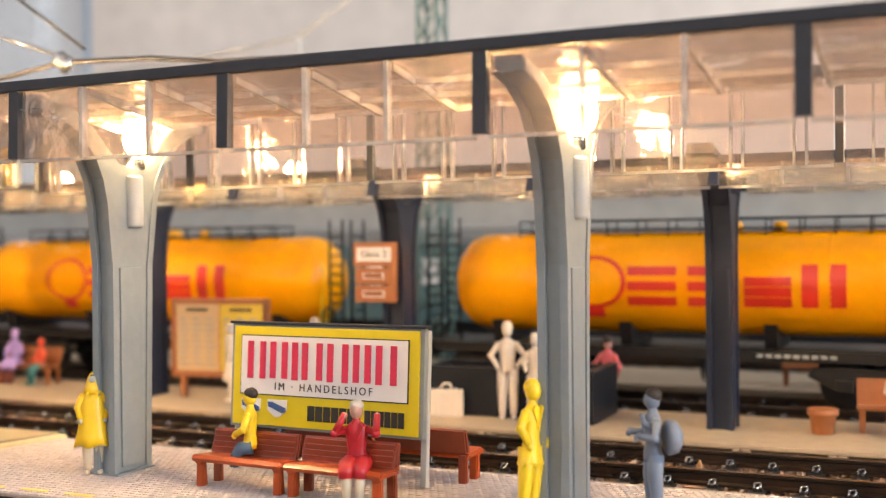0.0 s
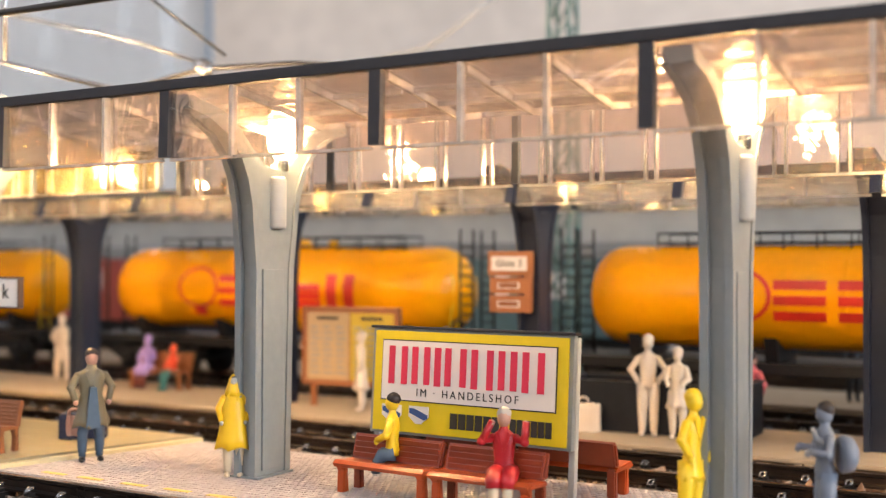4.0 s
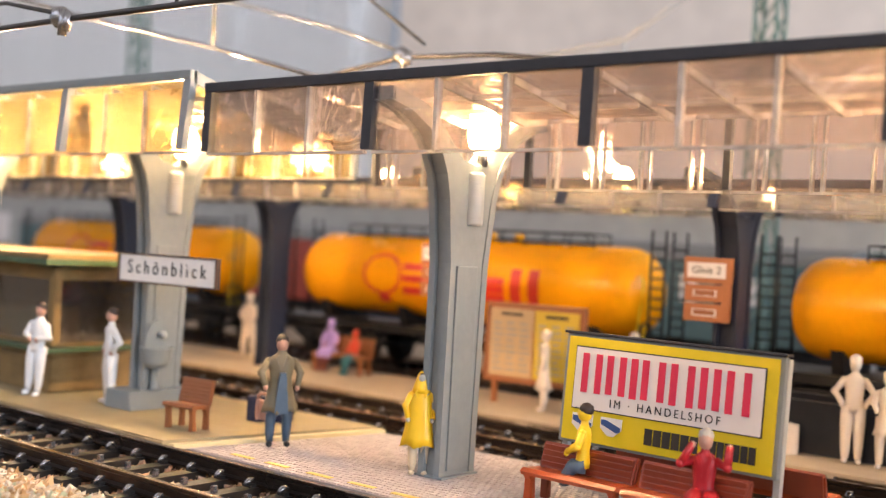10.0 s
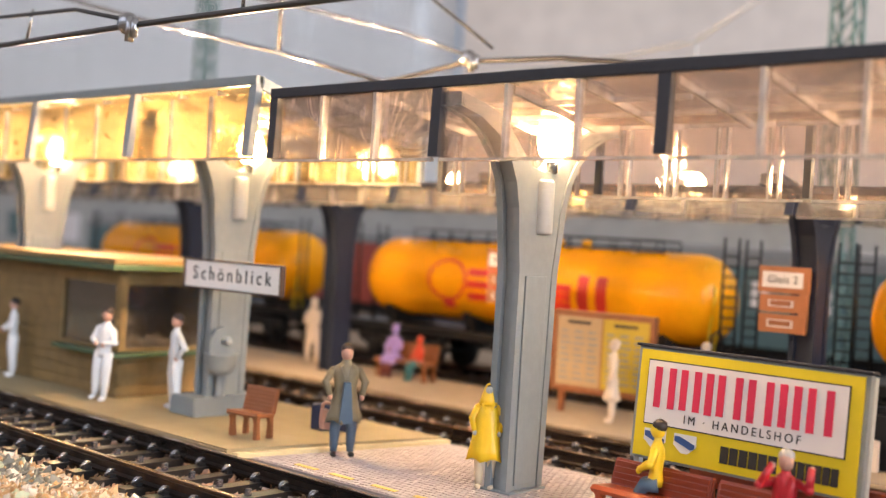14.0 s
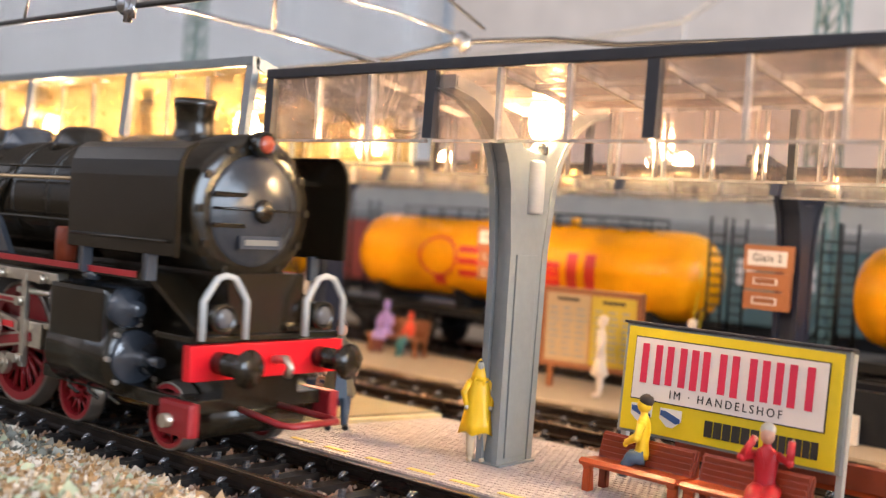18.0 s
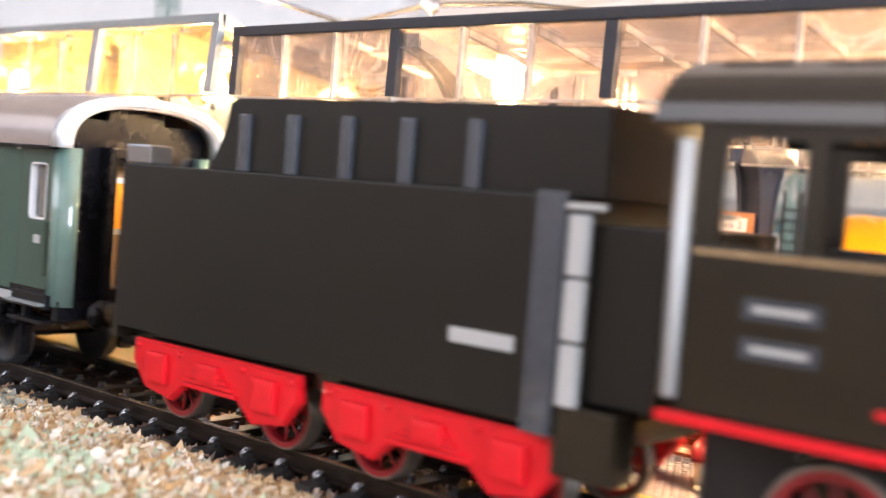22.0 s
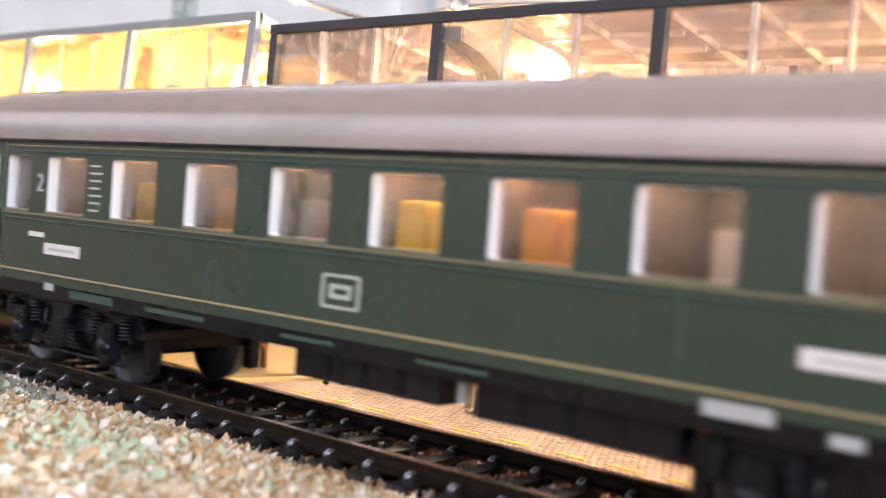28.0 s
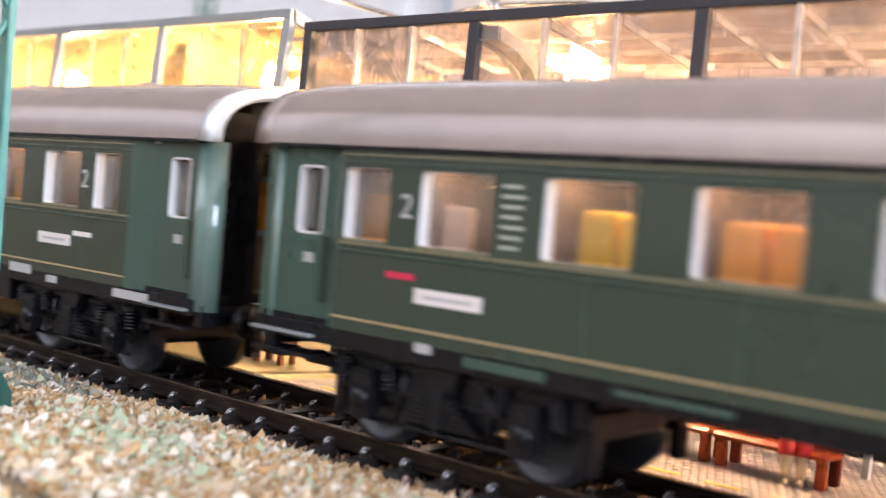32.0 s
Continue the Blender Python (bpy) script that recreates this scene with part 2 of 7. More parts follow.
# ---- materials ----
GREY = mat("grey plastic", (0.23, 0.255, 0.265), 0.42, vary=0.08, bump=0.1, dirt=0.1)
LIGHTGREY = mat("light grey plastic", (0.42, 0.43, 0.43), 0.4, vary=0.06, bump=0.08)
DARKGREY = mat("dark anthracite plastic", (0.03, 0.03, 0.036), 0.42, vary=0.15, bump=0.1, spec=0.35)
NAVY = mat("dark blue plastic", (0.017, 0.023, 0.042), 0.45, vary=0.15, bump=0.1, spec=0.35)
BEIGE = mat("beige moulded platform", (0.31, 0.255, 0.145), 0.6, vary=0.1, scale=120, bump=0.15, dirt=0.25)
CREAM = mat("cream edge", (0.62, 0.52, 0.30), 0.6, vary=0.1, bump=0.1)
SAND = mat("sand concrete platform", (0.36, 0.29, 0.21), 0.75, vary=0.12, scale=150, bump=0.3, dirt=0.25)
# darker copy of SAND: the shade under the deck edge is in the colour
SANDSHADE = mat("sand concrete with shade painted in", (0.24, 0.19, 0.13), 0.8, vary=0.12, bump=0.2)
COBBLE = mat("pale cobble paper", (0.49, 0.43, 0.42), 0.62, vary=0.1, scale=260, bump=0.25, dirt=0.3, rand=0.16)
JOINT = mat("grey joint", (0.30, 0.27, 0.26), 0.8, vary=0.1)
YMARK = mat("yellow edge mark", (0.72, 0.55, 0.12), 0.6, vary=0.15)
RAIL = mat("rail steel", (0.045, 0.033, 0.026), 0.3, 0.8, vary=0.3, scale=200)
RAILTOP = mat("worn rail head", (0.34, 0.27, 0.21), 0.25, 0.9, vary=0.2, scale=200)
SLEEPER = mat("black sleeper plastic", (0.014, 0.0125, 0.012), 0.38, vary=0.3, bump=0.3, rand=0.2)
CLIPM = mat("rail clip", (0.30, 0.30, 0.32), 0.2, 0.8, vary=0.2)
YELLOW = mat("tank yellow", (0.78, 0.33, 0.0), 0.24, vary=0.05, spec=0.22)
BRIGHTY = mat("bright yellow", (0.85, 0.62, 0.02), 0.35, vary=0.05)
RED = mat("lettering red", (0.55, 0.02, 0.008), 0.4, vary=0.06)
SIGNRED = mat("sign red", (0.58, 0.02, 0.07), 0.5, vary=0.05)
SIGNYEL = mat("sign yellow", (0.74, 0.56, 0.0), 0.5, vary=0.05, dirt=0.08)
SIGNWHITE = mat("printed white card", (0.74, 0.70, 0.68), 0.55, vary=0.04, dirt=0.1)
INK = mat("black print", (0.02, 0.018, 0.016), 0.5, vary=0.05)
BLUEINK = mat("blue print", (0.03, 0.08, 0.25), 0.5, vary=0.05)
BLACK = mat("black plastic", (0.012, 0.012, 0.013), 0.42, vary=0.25, bump=0.15, spec=0.3)
PIT = mat("black blue plastic wall", (0.011, 0.013, 0.018), 0.4, vary=0.2, bump=0.15, spec=0.35)
RUST = mat("red brown plastic", (0.23, 0.04, 0.014), 0.38, vary=0.1, bump=0.1)
ORANGE = mat("orange red plastic", (0.38, 0.06, 0.011), 0.34, vary=0.08)
BROWN = mat("brown bench plastic", (0.26, 0.095, 0.035), 0.42, vary=0.12, bump=0.15)
TIMBER = mat("kiosk timber", (0.23, 0.15, 0.055), 0.55, vary=0.25, scale=160, bump=0.3)
MOSS = mat("green edge trim", (0.06, 0.105, 0.05), 0.5, vary=0.2)
POT = mat("brown bin plastic", (0.36, 0.13, 0.045), 0.5, vary=0.12, bump=0.1)
WIRE = mat("catenary wire", (0.05, 0.047, 0.045), 0.4, 0.5, vary=0.2)
STEEL = mat("bright wire steel", (0.34, 0.35, 0.37), 0.22, 0.9, vary=0.1)
GREENMAST = mat("green mast paint", (0.10, 0.27, 0.23), 0.45, vary=0.12)
FARGREEN = mat("grey green mast", (0.12, 0.19, 0.17), 0.5, vary=0.12)
GROUND = mat("earth", (0.24, 0.17, 0.10), 0.9, vary=0.3, scale=400, bump=0.8)
WALL = mat("pale wall", (0.86, 0.77, 0.70), 0.9, vary=0.12, scale=14)
CURTAIN = clear("sheer white curtain", (0.96, 0.93, 0.88), 0.55, 0.0, 0.8, dust=(0.93, 0.90, 0.86))
# besides dust, the warm haze carries some of the glow round the lamps
CLEAR = clear("clear plastic", (0.95, 0.87, 0.82), 0.04, 0.2, 0.035, dust=(0.95, 0.80, 0.66), wave=0.5)
# clear plastic too; the lamps' amber glow is put into its tint and haze
AMBERGLOW = clear("clear plastic tinted with lamp glow", (1.0, 0.87, 0.58), 0.22, 0.14, 0.05, dust=(1.0, 0.74, 0.32), wave=0.5)
SMOKE = clear("dusty clear plastic", (0.90, 0.87, 0.82), 0.17)
RIB = clear("thick clear rib", (0.94, 0.88, 0.83), 0.68, 1.0, 0.08, dust=(1.0, 0.94, 0.87), wave=0.3)
GLASS = clear("window pane", (0.90, 0.90, 0.88), 0.05, 0.1)
KGLASS = clear("kiosk window pane", (0.90, 0.88, 0.84), 0.03, 0.7, 0.05, wave=0.12)
BULB = glow("lit bulb", (1.0, 0.66, 0.28), 240)

# ---- room and base board ----
solid("ground", bx(NB(), -3300, 2100, -1250, 1450, -14, -4), GROUND, "brown earth-coloured base board of the layout", "ground", kind="structure")
solid("wall_back", bx(NB(), -1255, 2100, 1450, 1500, -500, 1600), WALL, "pale beige painted room wall", "wall", kind="structure")
bm = NB()
col = []
for i in range(206):
    x = -3300 + i * 10
    y = 1436 + 7 * math.sin(i * 0.23) + 4 * math.sin(i * 0.61)
    col.append((bm.verts.new((x, y, -400)), bm.verts.new((x, y, 1580))))
for p0, p1 in zip(col, col[1:]):
    bm.faces.new((p0[0], p1[0], p1[1], p0[1])).smooth = True
bmesh.ops.solidify(bm, geom=bm.faces[:], thickness=1.5)
solid("curtain", bm, CURTAIN, "bright white pleated window curtain", "curtain")
bm = NB()
bx(bm, 2100, 2150, -1250, 1500, -500, 20)
bx(bm, 2100, 2150, -1250, -800, 20, 1600)
bx(bm, 2100, 2150, 800, 1500, 20, 1600)
bx(bm, 2100, 2150, -800, 800, 1250, 1600)
solid("wall_right", bm, WALL, "pale beige room wall with a window opening", "wall", kind="structure")
solid("ceiling", bx(NB(), -3300, 2150, -1300, 1500, 1600, 1650), WALL, "plain room ceiling", "ceiling", kind="structure")
bm = NB()
bx(bm, -3300, 2100, -1300, -1250, -500, 500)
bx(bm, -3300, -3050, -1300, -1250, 500, 1600)
bx(bm, 650, 2100, -1300, -1250, 500, 1600)
bx(bm, -3050, 650, -1300, -1250, 1500, 1600)
solid("wall_front", bm, WALL, "pale room wall with a wide window opening", "wall", kind="structure")
bm = NB()
bx(bm, -3350, -3300, -1250, 1500, -500, 300)
bx(bm, -3350, -3300, -1250, -200, 300, 1600)
bx(bm, -3350, -3300, 1100, 1500, 300, 1600)
bx(bm, -3350, -3300, -200, 1100, 1200, 1600)
solid("wall_left", bm, WALL, "pale room wall with a window opening", "wall", kind="structure")

# ---- platforms ----
base = solid("platform_front", bx(NB(), -140, 420, 134.5, 178, -4, -0.25), JOINT, "pale cobbled island platform with yellow edge marks", "platform", kind="structure")


def tiles(x0, x1, y0, y1, step, z0, z1, gap):
    """Small raised squares, one island each."""
    nx, ny = int((x1 - x0) / step), int((y1 - y0) / step)
    gx, gy = np.meshgrid(np.arange(nx), np.arange(ny))
    gx, gy = gx.ravel(), gy.ravel()
    cx, cy = x0 + (gx + 0.5 * (gy % 2)) * step, y0 + gy * step
    n = len(cx)
    zt = z1 + np.random.uniform(-0.05, 0.04, n)
    h = step - gap
    corners = np.array([[0, 0], [h, 0], [h, h], [0, h]])
    v = np.zeros((n, 8, 3))
    ins = 0.08
    for k in range(4):
        v[:, k, 0], v[:, k, 1], v[:, k, 2] = cx + corners[k, 0], cy + corners[k, 1], z0
        v[:, k + 4, 0] = cx + ins + corners[k, 0] * (h - 2 * ins) / h
        v[:, k + 4, 1] = cy + ins + corners[k, 1] * (h - 2 * ins) / h
        v[:, k + 4, 2] = zt
    q = np.array([[4, 5, 6, 7], [0, 1, 5, 4], [1, 2, 6, 5], [2, 3, 7, 6], [3, 0, 4, 7]])
    f = (q[None] + 8 * np.arange(n)[:, None, None]).reshape(-1, 4)
    me = bpy.data.meshes.new("cobbles")
    me.from_pydata((v.reshape(-1, 3) * MM).tolist(), [], f.tolist())
    me.materials.append(COBBLE)
    return me


cob = new("cobble", tiles(-134, 180, 134.7, 177, 1.3, -0.3, 0, 0.13))
cob.parent = base
tagged(cob, kind="stuff")
mark = mesh_of("edge_mark", bx(NB(), -2.7, 2.7, -0.55, 0.55, 0.0, 0.12), YMARK)
for i in range(22):
    ob = new("edge_mark", mark)
    ob.parent = base
    ob.matrix_basis = P(-118 + 9.6 * i + random.uniform(-0.6, 0.6), 136.9 + random.uniform(-0.15, 0.15), 0.01, 0, 0, random.uniform(-2, 2))
slab = tagged(new("platform_beige"), "smooth beige moulded platform slab", "platform", kind="structure")
part("slab", prism(NB(), [(-900, 132.6), (-133, 131.5), (-121.5, 177), (-900, 178)], -4, 1.0, "z", bev=0.3), BEIGE, slab)
part("edge_strip", prism(NB(), [(-131.6, 131.6), (-129.8, 131.6), (-119.6, 176.8), (-121.3, 176.8)], -0.2, 0.75, "z", bev=0.15), CREAM, slab)
plat = tagged(new("platform_middle"), "sand-coloured concrete platform with a row of edge blocks", "platform", kind="structure")
part("deck", bx(NB(), -1000, 800, 218.0, 254, -0.9, 0, 0.25), SAND, plat)
part("core", bx(NB(), -1000, 800, 220.5, 253, -4, -0.9), SANDSHADE, plat)
block = mesh_of("edge_block", bx(bx(bx(NB(), -8.6, -7.2, -1.9, 0.6, -3.9, -0.92, 0.1), 7.2, 8.6, -1.9, 0.6, -3.9, -0.92, 0.1), -8.6, 8.6, -0.7, 0.6, -3.9, -2.5, 0.1), SAND)
for i in range(36):
    ob = new("edge_block", block)
    ob.parent = plat
    ob.matrix_basis = P(-440 + 17.6 * i, 219.9, 0)
far = tagged(new("platform_far"), "sand-coloured platform behind the tank wagons", "platform", kind="structure")
part("deck", bx(NB(), -1000, 800, 296, 336, -4, 0.4, 0.25), SAND, far)

# ---- tracks ----
def rail_profile(bm, yc, z, x0, x1):
    pts = [(yc - 1.0, z - 2.6), (yc + 1.0, z - 2.6), (yc + 1.0, z - 2.2), (yc + 0.25, z - 1.9), (yc + 0.25, z - 0.8), (yc + 0.5, z - 0.6), (yc + 0.5, z - 0.1), (yc - 0.5, z - 0.1), (yc - 0.5, z - 0.6), (yc - 0.25, z - 0.8), (yc - 0.25, z - 1.9), (yc - 1.0, z - 2.2)]
    return prism(bm, pts, x0, x1, "x")


def sleeper_mesh():
    bm = NB()
    prism(bm, [(-13.5, -1.6), (13.5, -1.6), (13.2, -0.05), (-13.2, -0.05)], -1.35, 1.35, "x")
    for s in (-8.75, 8.75):
        for d in (-1, 1):
            y = s + d * 1.55
            bx(bm, -0.8, 0.8, y - 0.55, y + 0.6, -0.1, 0.5, mi=0)
            pipe(bm, [(-0.6, y + d * 0.55, 0.4), (-0.6, y - d * 0.3, 1.15), (0.45, y - d * 0.3, 1.25), (0.5, y + d * 0.7, 1.0), (0.1, y + d * 1.05, 0.4)], 0.24, 6, 1)
    bx(bm, -0.4, 0.4, -0.4, 0.4, -0.05, 1.1, mi=1)
    return mesh_of("sleeper", bm, [SLEEPER, CLIPM])


SLP = sleeper_mesh()


def track(name, yc, z, x0, x1, label, s0, s1):
    t = tagged(new(name), label, "track", kind="structure")
    for s in (-8.75, 8.75):
        r = part("rail", rail_profile(NB(), yc + s, z, x0, x1), RAIL, t)
        part("rail_head", bx(NB(), x0, x1, yc + s - 0.42, yc + s + 0.42, z - 0.098, z), RAILTOP, r)
    n = int((s1 - s0) / 7.4)
    for i in range(n):
        ob = new("sleeper", SLP)
        ob.parent = t
        ob.matrix_basis = P(s0 + 7.4 * i, yc + random.uniform(-0.15, 0.15), z - 2.6, 0, 0, random.uniform(-0.6, 0.6))
    bm = NB()
    for a, b in ((x0, s0 - 3.7), (s1, x1)):
        x = a
        while x < b:
            bx(bm, x - 1.35, x + 1.35, yc - 13.4, yc + 13.4, z - 4.2, z - 2.65)
            x += 7.4
    rest = part("sleepers_beyond", bm, SLEEPER, t)
    tagged(rest, kind="stuff")
    return t


ZR = 1.8
track("track_front", 117.7, ZR, -3200, 2000, "near railway track with black sleepers and worn steel rails", -420, 120)
track("track_middle", 198.5, 0.6, -1500, 1500, "second railway track with clipped rails between the platforms", -420, 140)
track("track_rear", 274.5, 0.6, -1500, 1500, "third railway track under the tank wagons", -300, 100)


def grains(name, n, boxes, size, colours, label, relief, seed):
    """Loose stone chips: squashed irregular octahedra, joined."""
    rng = np.random.default_rng(seed)
    tot = sum((b[1] - b[0]) * (b[3] - b[2]) for b in boxes)
    px, py = [], []
    for b in boxes:
        k = int(n * (b[1] - b[0]) * (b[3] - b[2]) / tot)
        px.append(rng.uniform(b[0], b[1], k))
        py.append(rng.uniform(b[2], b[3], k))
    px, py = np.concatenate(px), np.concatenate(py)
    n = len(px)
    pz = relief(px, py) + rng.uniform(-0.3, 0.7, n)
    s = size * rng.lognormal(0, 0.38, n)
    unit = np.array([[1, 0, 0], [-1, 0, 0], [0, 1, 0], [0, -1, 0], [0.3, 0.2, 1], [-0.2, -0.3, -1], [0.7, 0.7, 0.45], [-0.7, 0.6, -0.4]])
    v = unit[None] * rng.uniform(0.6, 1.2, (n, 8, 1)) * s[:, None, None] * np.stack([rng.uniform(0.6, 1.3, n), rng.uniform(0.5, 1, n), rng.uniform(0.3, 0.8, n)], -1)[:, None]
    ang = rng.uniform(0, 6.28, (n, 3)) * [1, 0.22, 0.22]
    for ax, (i, j) in enumerate(((0, 1), (0, 2), (1, 2))):
        c, sn = np.cos(ang[:, ax])[:, None], np.sin(ang[:, ax])[:, None]
        a, b = v[:, :, i].copy(), v[:, :, j].copy()
        v[:, :, i], v[:, :, j] = c * a - sn * b, sn * a + c * b
    v += np.stack([px, py, pz], -1)[:, None]
    q = np.array([[4, 0, 6], [4, 6, 2], [4, 2, 7], [4, 7, 1], [4, 1, 3], [4, 3, 0], [5, 6, 0], [5, 2, 6], [5, 7, 2], [5, 1, 7], [5, 3, 1], [5, 0, 3]])
    f = (q[None] + 8 * np.arange(n)[:, None, None]).reshape(-1, 3)
    me = bpy.data.meshes.new(name)
    me.from_pydata((v.reshape(-1, 3) * MM).tolist(), [], f.tolist())
    for m in colours:
        me.materials.append(m)
    pick = rng.uniform(0, 1, n) * min(len(colours) - 0.8, 4.2)
    if len(colours) > 4:
        # one mossy pale-green drift, few green chips elsewhere
        drift = np.exp(-((px + 91) / 10) ** 2 - ((py - 78) / 5.5) ** 2)
        pick = np.where(rng.uniform(0, 1, n) < 0.04 + 0.6 * drift, 4, pick)
        far_end = np.clip((-126 - px) / 20, 0, 0.8) * (py < 101)
        pick = np.where(rng.uniform(0, 1, n) < far_end, 5, pick)
    me.polygons.foreach_set("material_index", np.repeat(np.clip(pick, 0, len(colours) - 1).astype(int), 12))
    ob = new(name, me)
    return tagged(ob, label, "gravel", kind="stuff")


CHIPS = [mat("tan chip", (0.52, 0.345, 0.185), 0.5, vary=0.25, rand=0.35), mat("pale chip", (0.66, 0.515, 0.345), 0.5, vary=0.2, rand=0.25), mat("ochre chip", (0.45, 0.265, 0.11), 0.45, vary=0.25, rand=0.35),
         mat("white chip", (0.74, 0.66, 0.55), 0.45, vary=0.2, rand=0.2), mat("greenish chip", (0.49, 0.55, 0.38), 0.55, vary=0.2, rand=0.25), mat("grey green chip", (0.24, 0.235, 0.19), 0.55, vary=0.25, rand=0.35)]


def bank(x, y):
    rise = np.clip((104 - y) / 16, 0, 1)
    return -2.6 + 3.4 * rise + 0.8 * np.sin(x * 0.11) * rise + 0.5 * np.sin(y * 0.35 + x * 0.07) * rise


bm = NB()
gx = [[bm.verts.new((x, y, float(bank(np.array(x), np.array(y))) - 0.6)) for y in range(-40, 106, 3)] for x in range(-420, 121, 6)]
for a, b in zip(gx, gx[1:]):
    for j in range(len(a) - 1):
        bm.faces.new((a[j], b[j], b[j + 1], a[j + 1])).smooth = True
solid("gravel_bank", bm, GROUND, "low bank of loose earth beside the track", "ground", kind="structure")
grains("gravel", 58000, [(-190, 5, 60, 104.5)], 0.7, CHIPS, "tan, white and greenish loose stone chips beside the track", bank, 3)
grains("gravel_outer", 6000, [(-420, -200, 30, 104), (-200, 60, 20, 55)], 1.1, CHIPS, "tan loose stone chips on the bank", bank, 5)
STONES = [mat("grey ballast", (0.26, 0.19, 0.15), 0.6, vary=0.3, rand=0.4), mat("brown ballast", (0.33, 0.19, 0.115), 0.5, vary=0.3, rand=0.4), mat("pale ballast", (0.50, 0.38, 0.29), 0.5, vary=0.3, rand=0.3)]
grains("ballast", 14000, [(-420, 120, 104, 131)], 0.58, STONES, "brown and grey track ballast between sleepers", lambda x, y: -2.3 + 0 * x, 7)
grains("ballast_middle", 9000, [(-420, 140, 178.5, 217.5)], 0.8, STONES, "brown and pale ballast along the second track", lambda x, y: -3.1 + 0.9 * np.exp(-((y - 180) / 3) ** 2), 9)
grains("ballast_rear", 4000, [(-420, 140, 254.5, 295)], 0.9, STONES, "brown ballast along the third track", lambda x, y: -3.2 + 0 * x, 11)


# ---- lettering ----
def text(s, size, mats, parent, m, name="lettering", space=1.22):
    cu = bpy.data.curves.new(name, "FONT")
    cu.space_character = space
    cu.body, cu.size, cu.align_x, cu.align_y, cu.extrude = s, size * MM, "CENTER", "CENTER", 0.00005
    tmp = bpy.data.objects.new(name, cu)
    me = bpy.data.meshes.new_from_object(tmp)
    bpy.data.objects.remove(tmp)
    me.materials.append(mats)
    ob = new(name, me)
    ob.parent, ob.matrix_basis = parent, m
    return ob


# ---- canopy posts ----
def post(x, yc, half, wx, top, m, label, group, clad=True, slim=0.0):
    """Y-shaped post: outline in the plane across the platform."""
    k = top / 63.0
    prof = [(half, 0), (half * 0.96, 36 * k), (half * 1.1, 42 * k), (half + 0.9, 46.5 * k), (half + 1.9, 50.6 * k), (half + 3.7, 54.2 * k), (half + 7.0, 57.6 * k), (half + 11.5, 59.9 * k), (21.5, 61.0 * k), (21.5, 63.2 * k), (13.5, 61.6 * k), (9.4, 59.2 * k), (6.4, 56.4 * k), (3, 53.4 * k)]
    back = [(y - slim * max(0.0, 1 - z / (58.0 * k)), z) for y, z in prof]
    outline = back + [(0, 52.8 * k)] + [(-y, z) for y, z in prof[::-1]]
    t = thing("canopy_post", (x, yc, 0), label, "post", group)
    part("stem", prism(NB(), outline, -wx / 2, wx / 2, "x", bev=0.25), m, t)
    for s in (-1, 1):
        e = (back if s > 0 else prof)[:9]
        strip = [(s * (y + 0.9), z) for y, z in e] + [(s * (y - 0.5), z) for y, z in e[::-1]]
        for a, b in ((-wx / 2 - 0.25, -wx / 2 + 0.95), (wx / 2 - 0.95, wx / 2 + 0.25)):
            part("flange", prism(NB(), strip, a, b, "x"), m, t)
    if clad:
        for s in (-1, 1):
            part("panel", bx(NB(), s * wx / 2, s * (wx / 2 + 0.35), -half + 1.1, half - 1.1 - slim, 1.2, 35.5 * k, 0.12), m, t)
        part("cable_duct", lathe(NB(), [(1.55, 42.5 * k), (1.7, 43 * k), (1.7, 51 * k), (1.3, 51.5 * k)], (wx / 2, 0.2, 0), "z", 16), LIGHTGREY, t, "shiny light grey cable duct")
        part("base_plate", bx(NB(), -wx / 2 - 1, wx / 2 + 1, -half - 1, half + 1 - slim, 0, 0.35, 0.1), m, t)
    return t


FRONTX = [-330, -248.5, -167.5, -86.5, -5.5, 75.5]
for x in FRONTX:
    post(x, 156, 4.8, 4.1, 63, GREY, "grey Y-shaped canopy post with a recessed panel", "posts of the front canopy", True, 1.8)
REARX = [-294, -220, -146.5, -73, 2.2, 77]
for x in REARX:
    post(x, 236.5, 2.6, 5.0, 57.5, NAVY, "dark blue Y-shaped canopy post", "posts of the rear canopy", False)


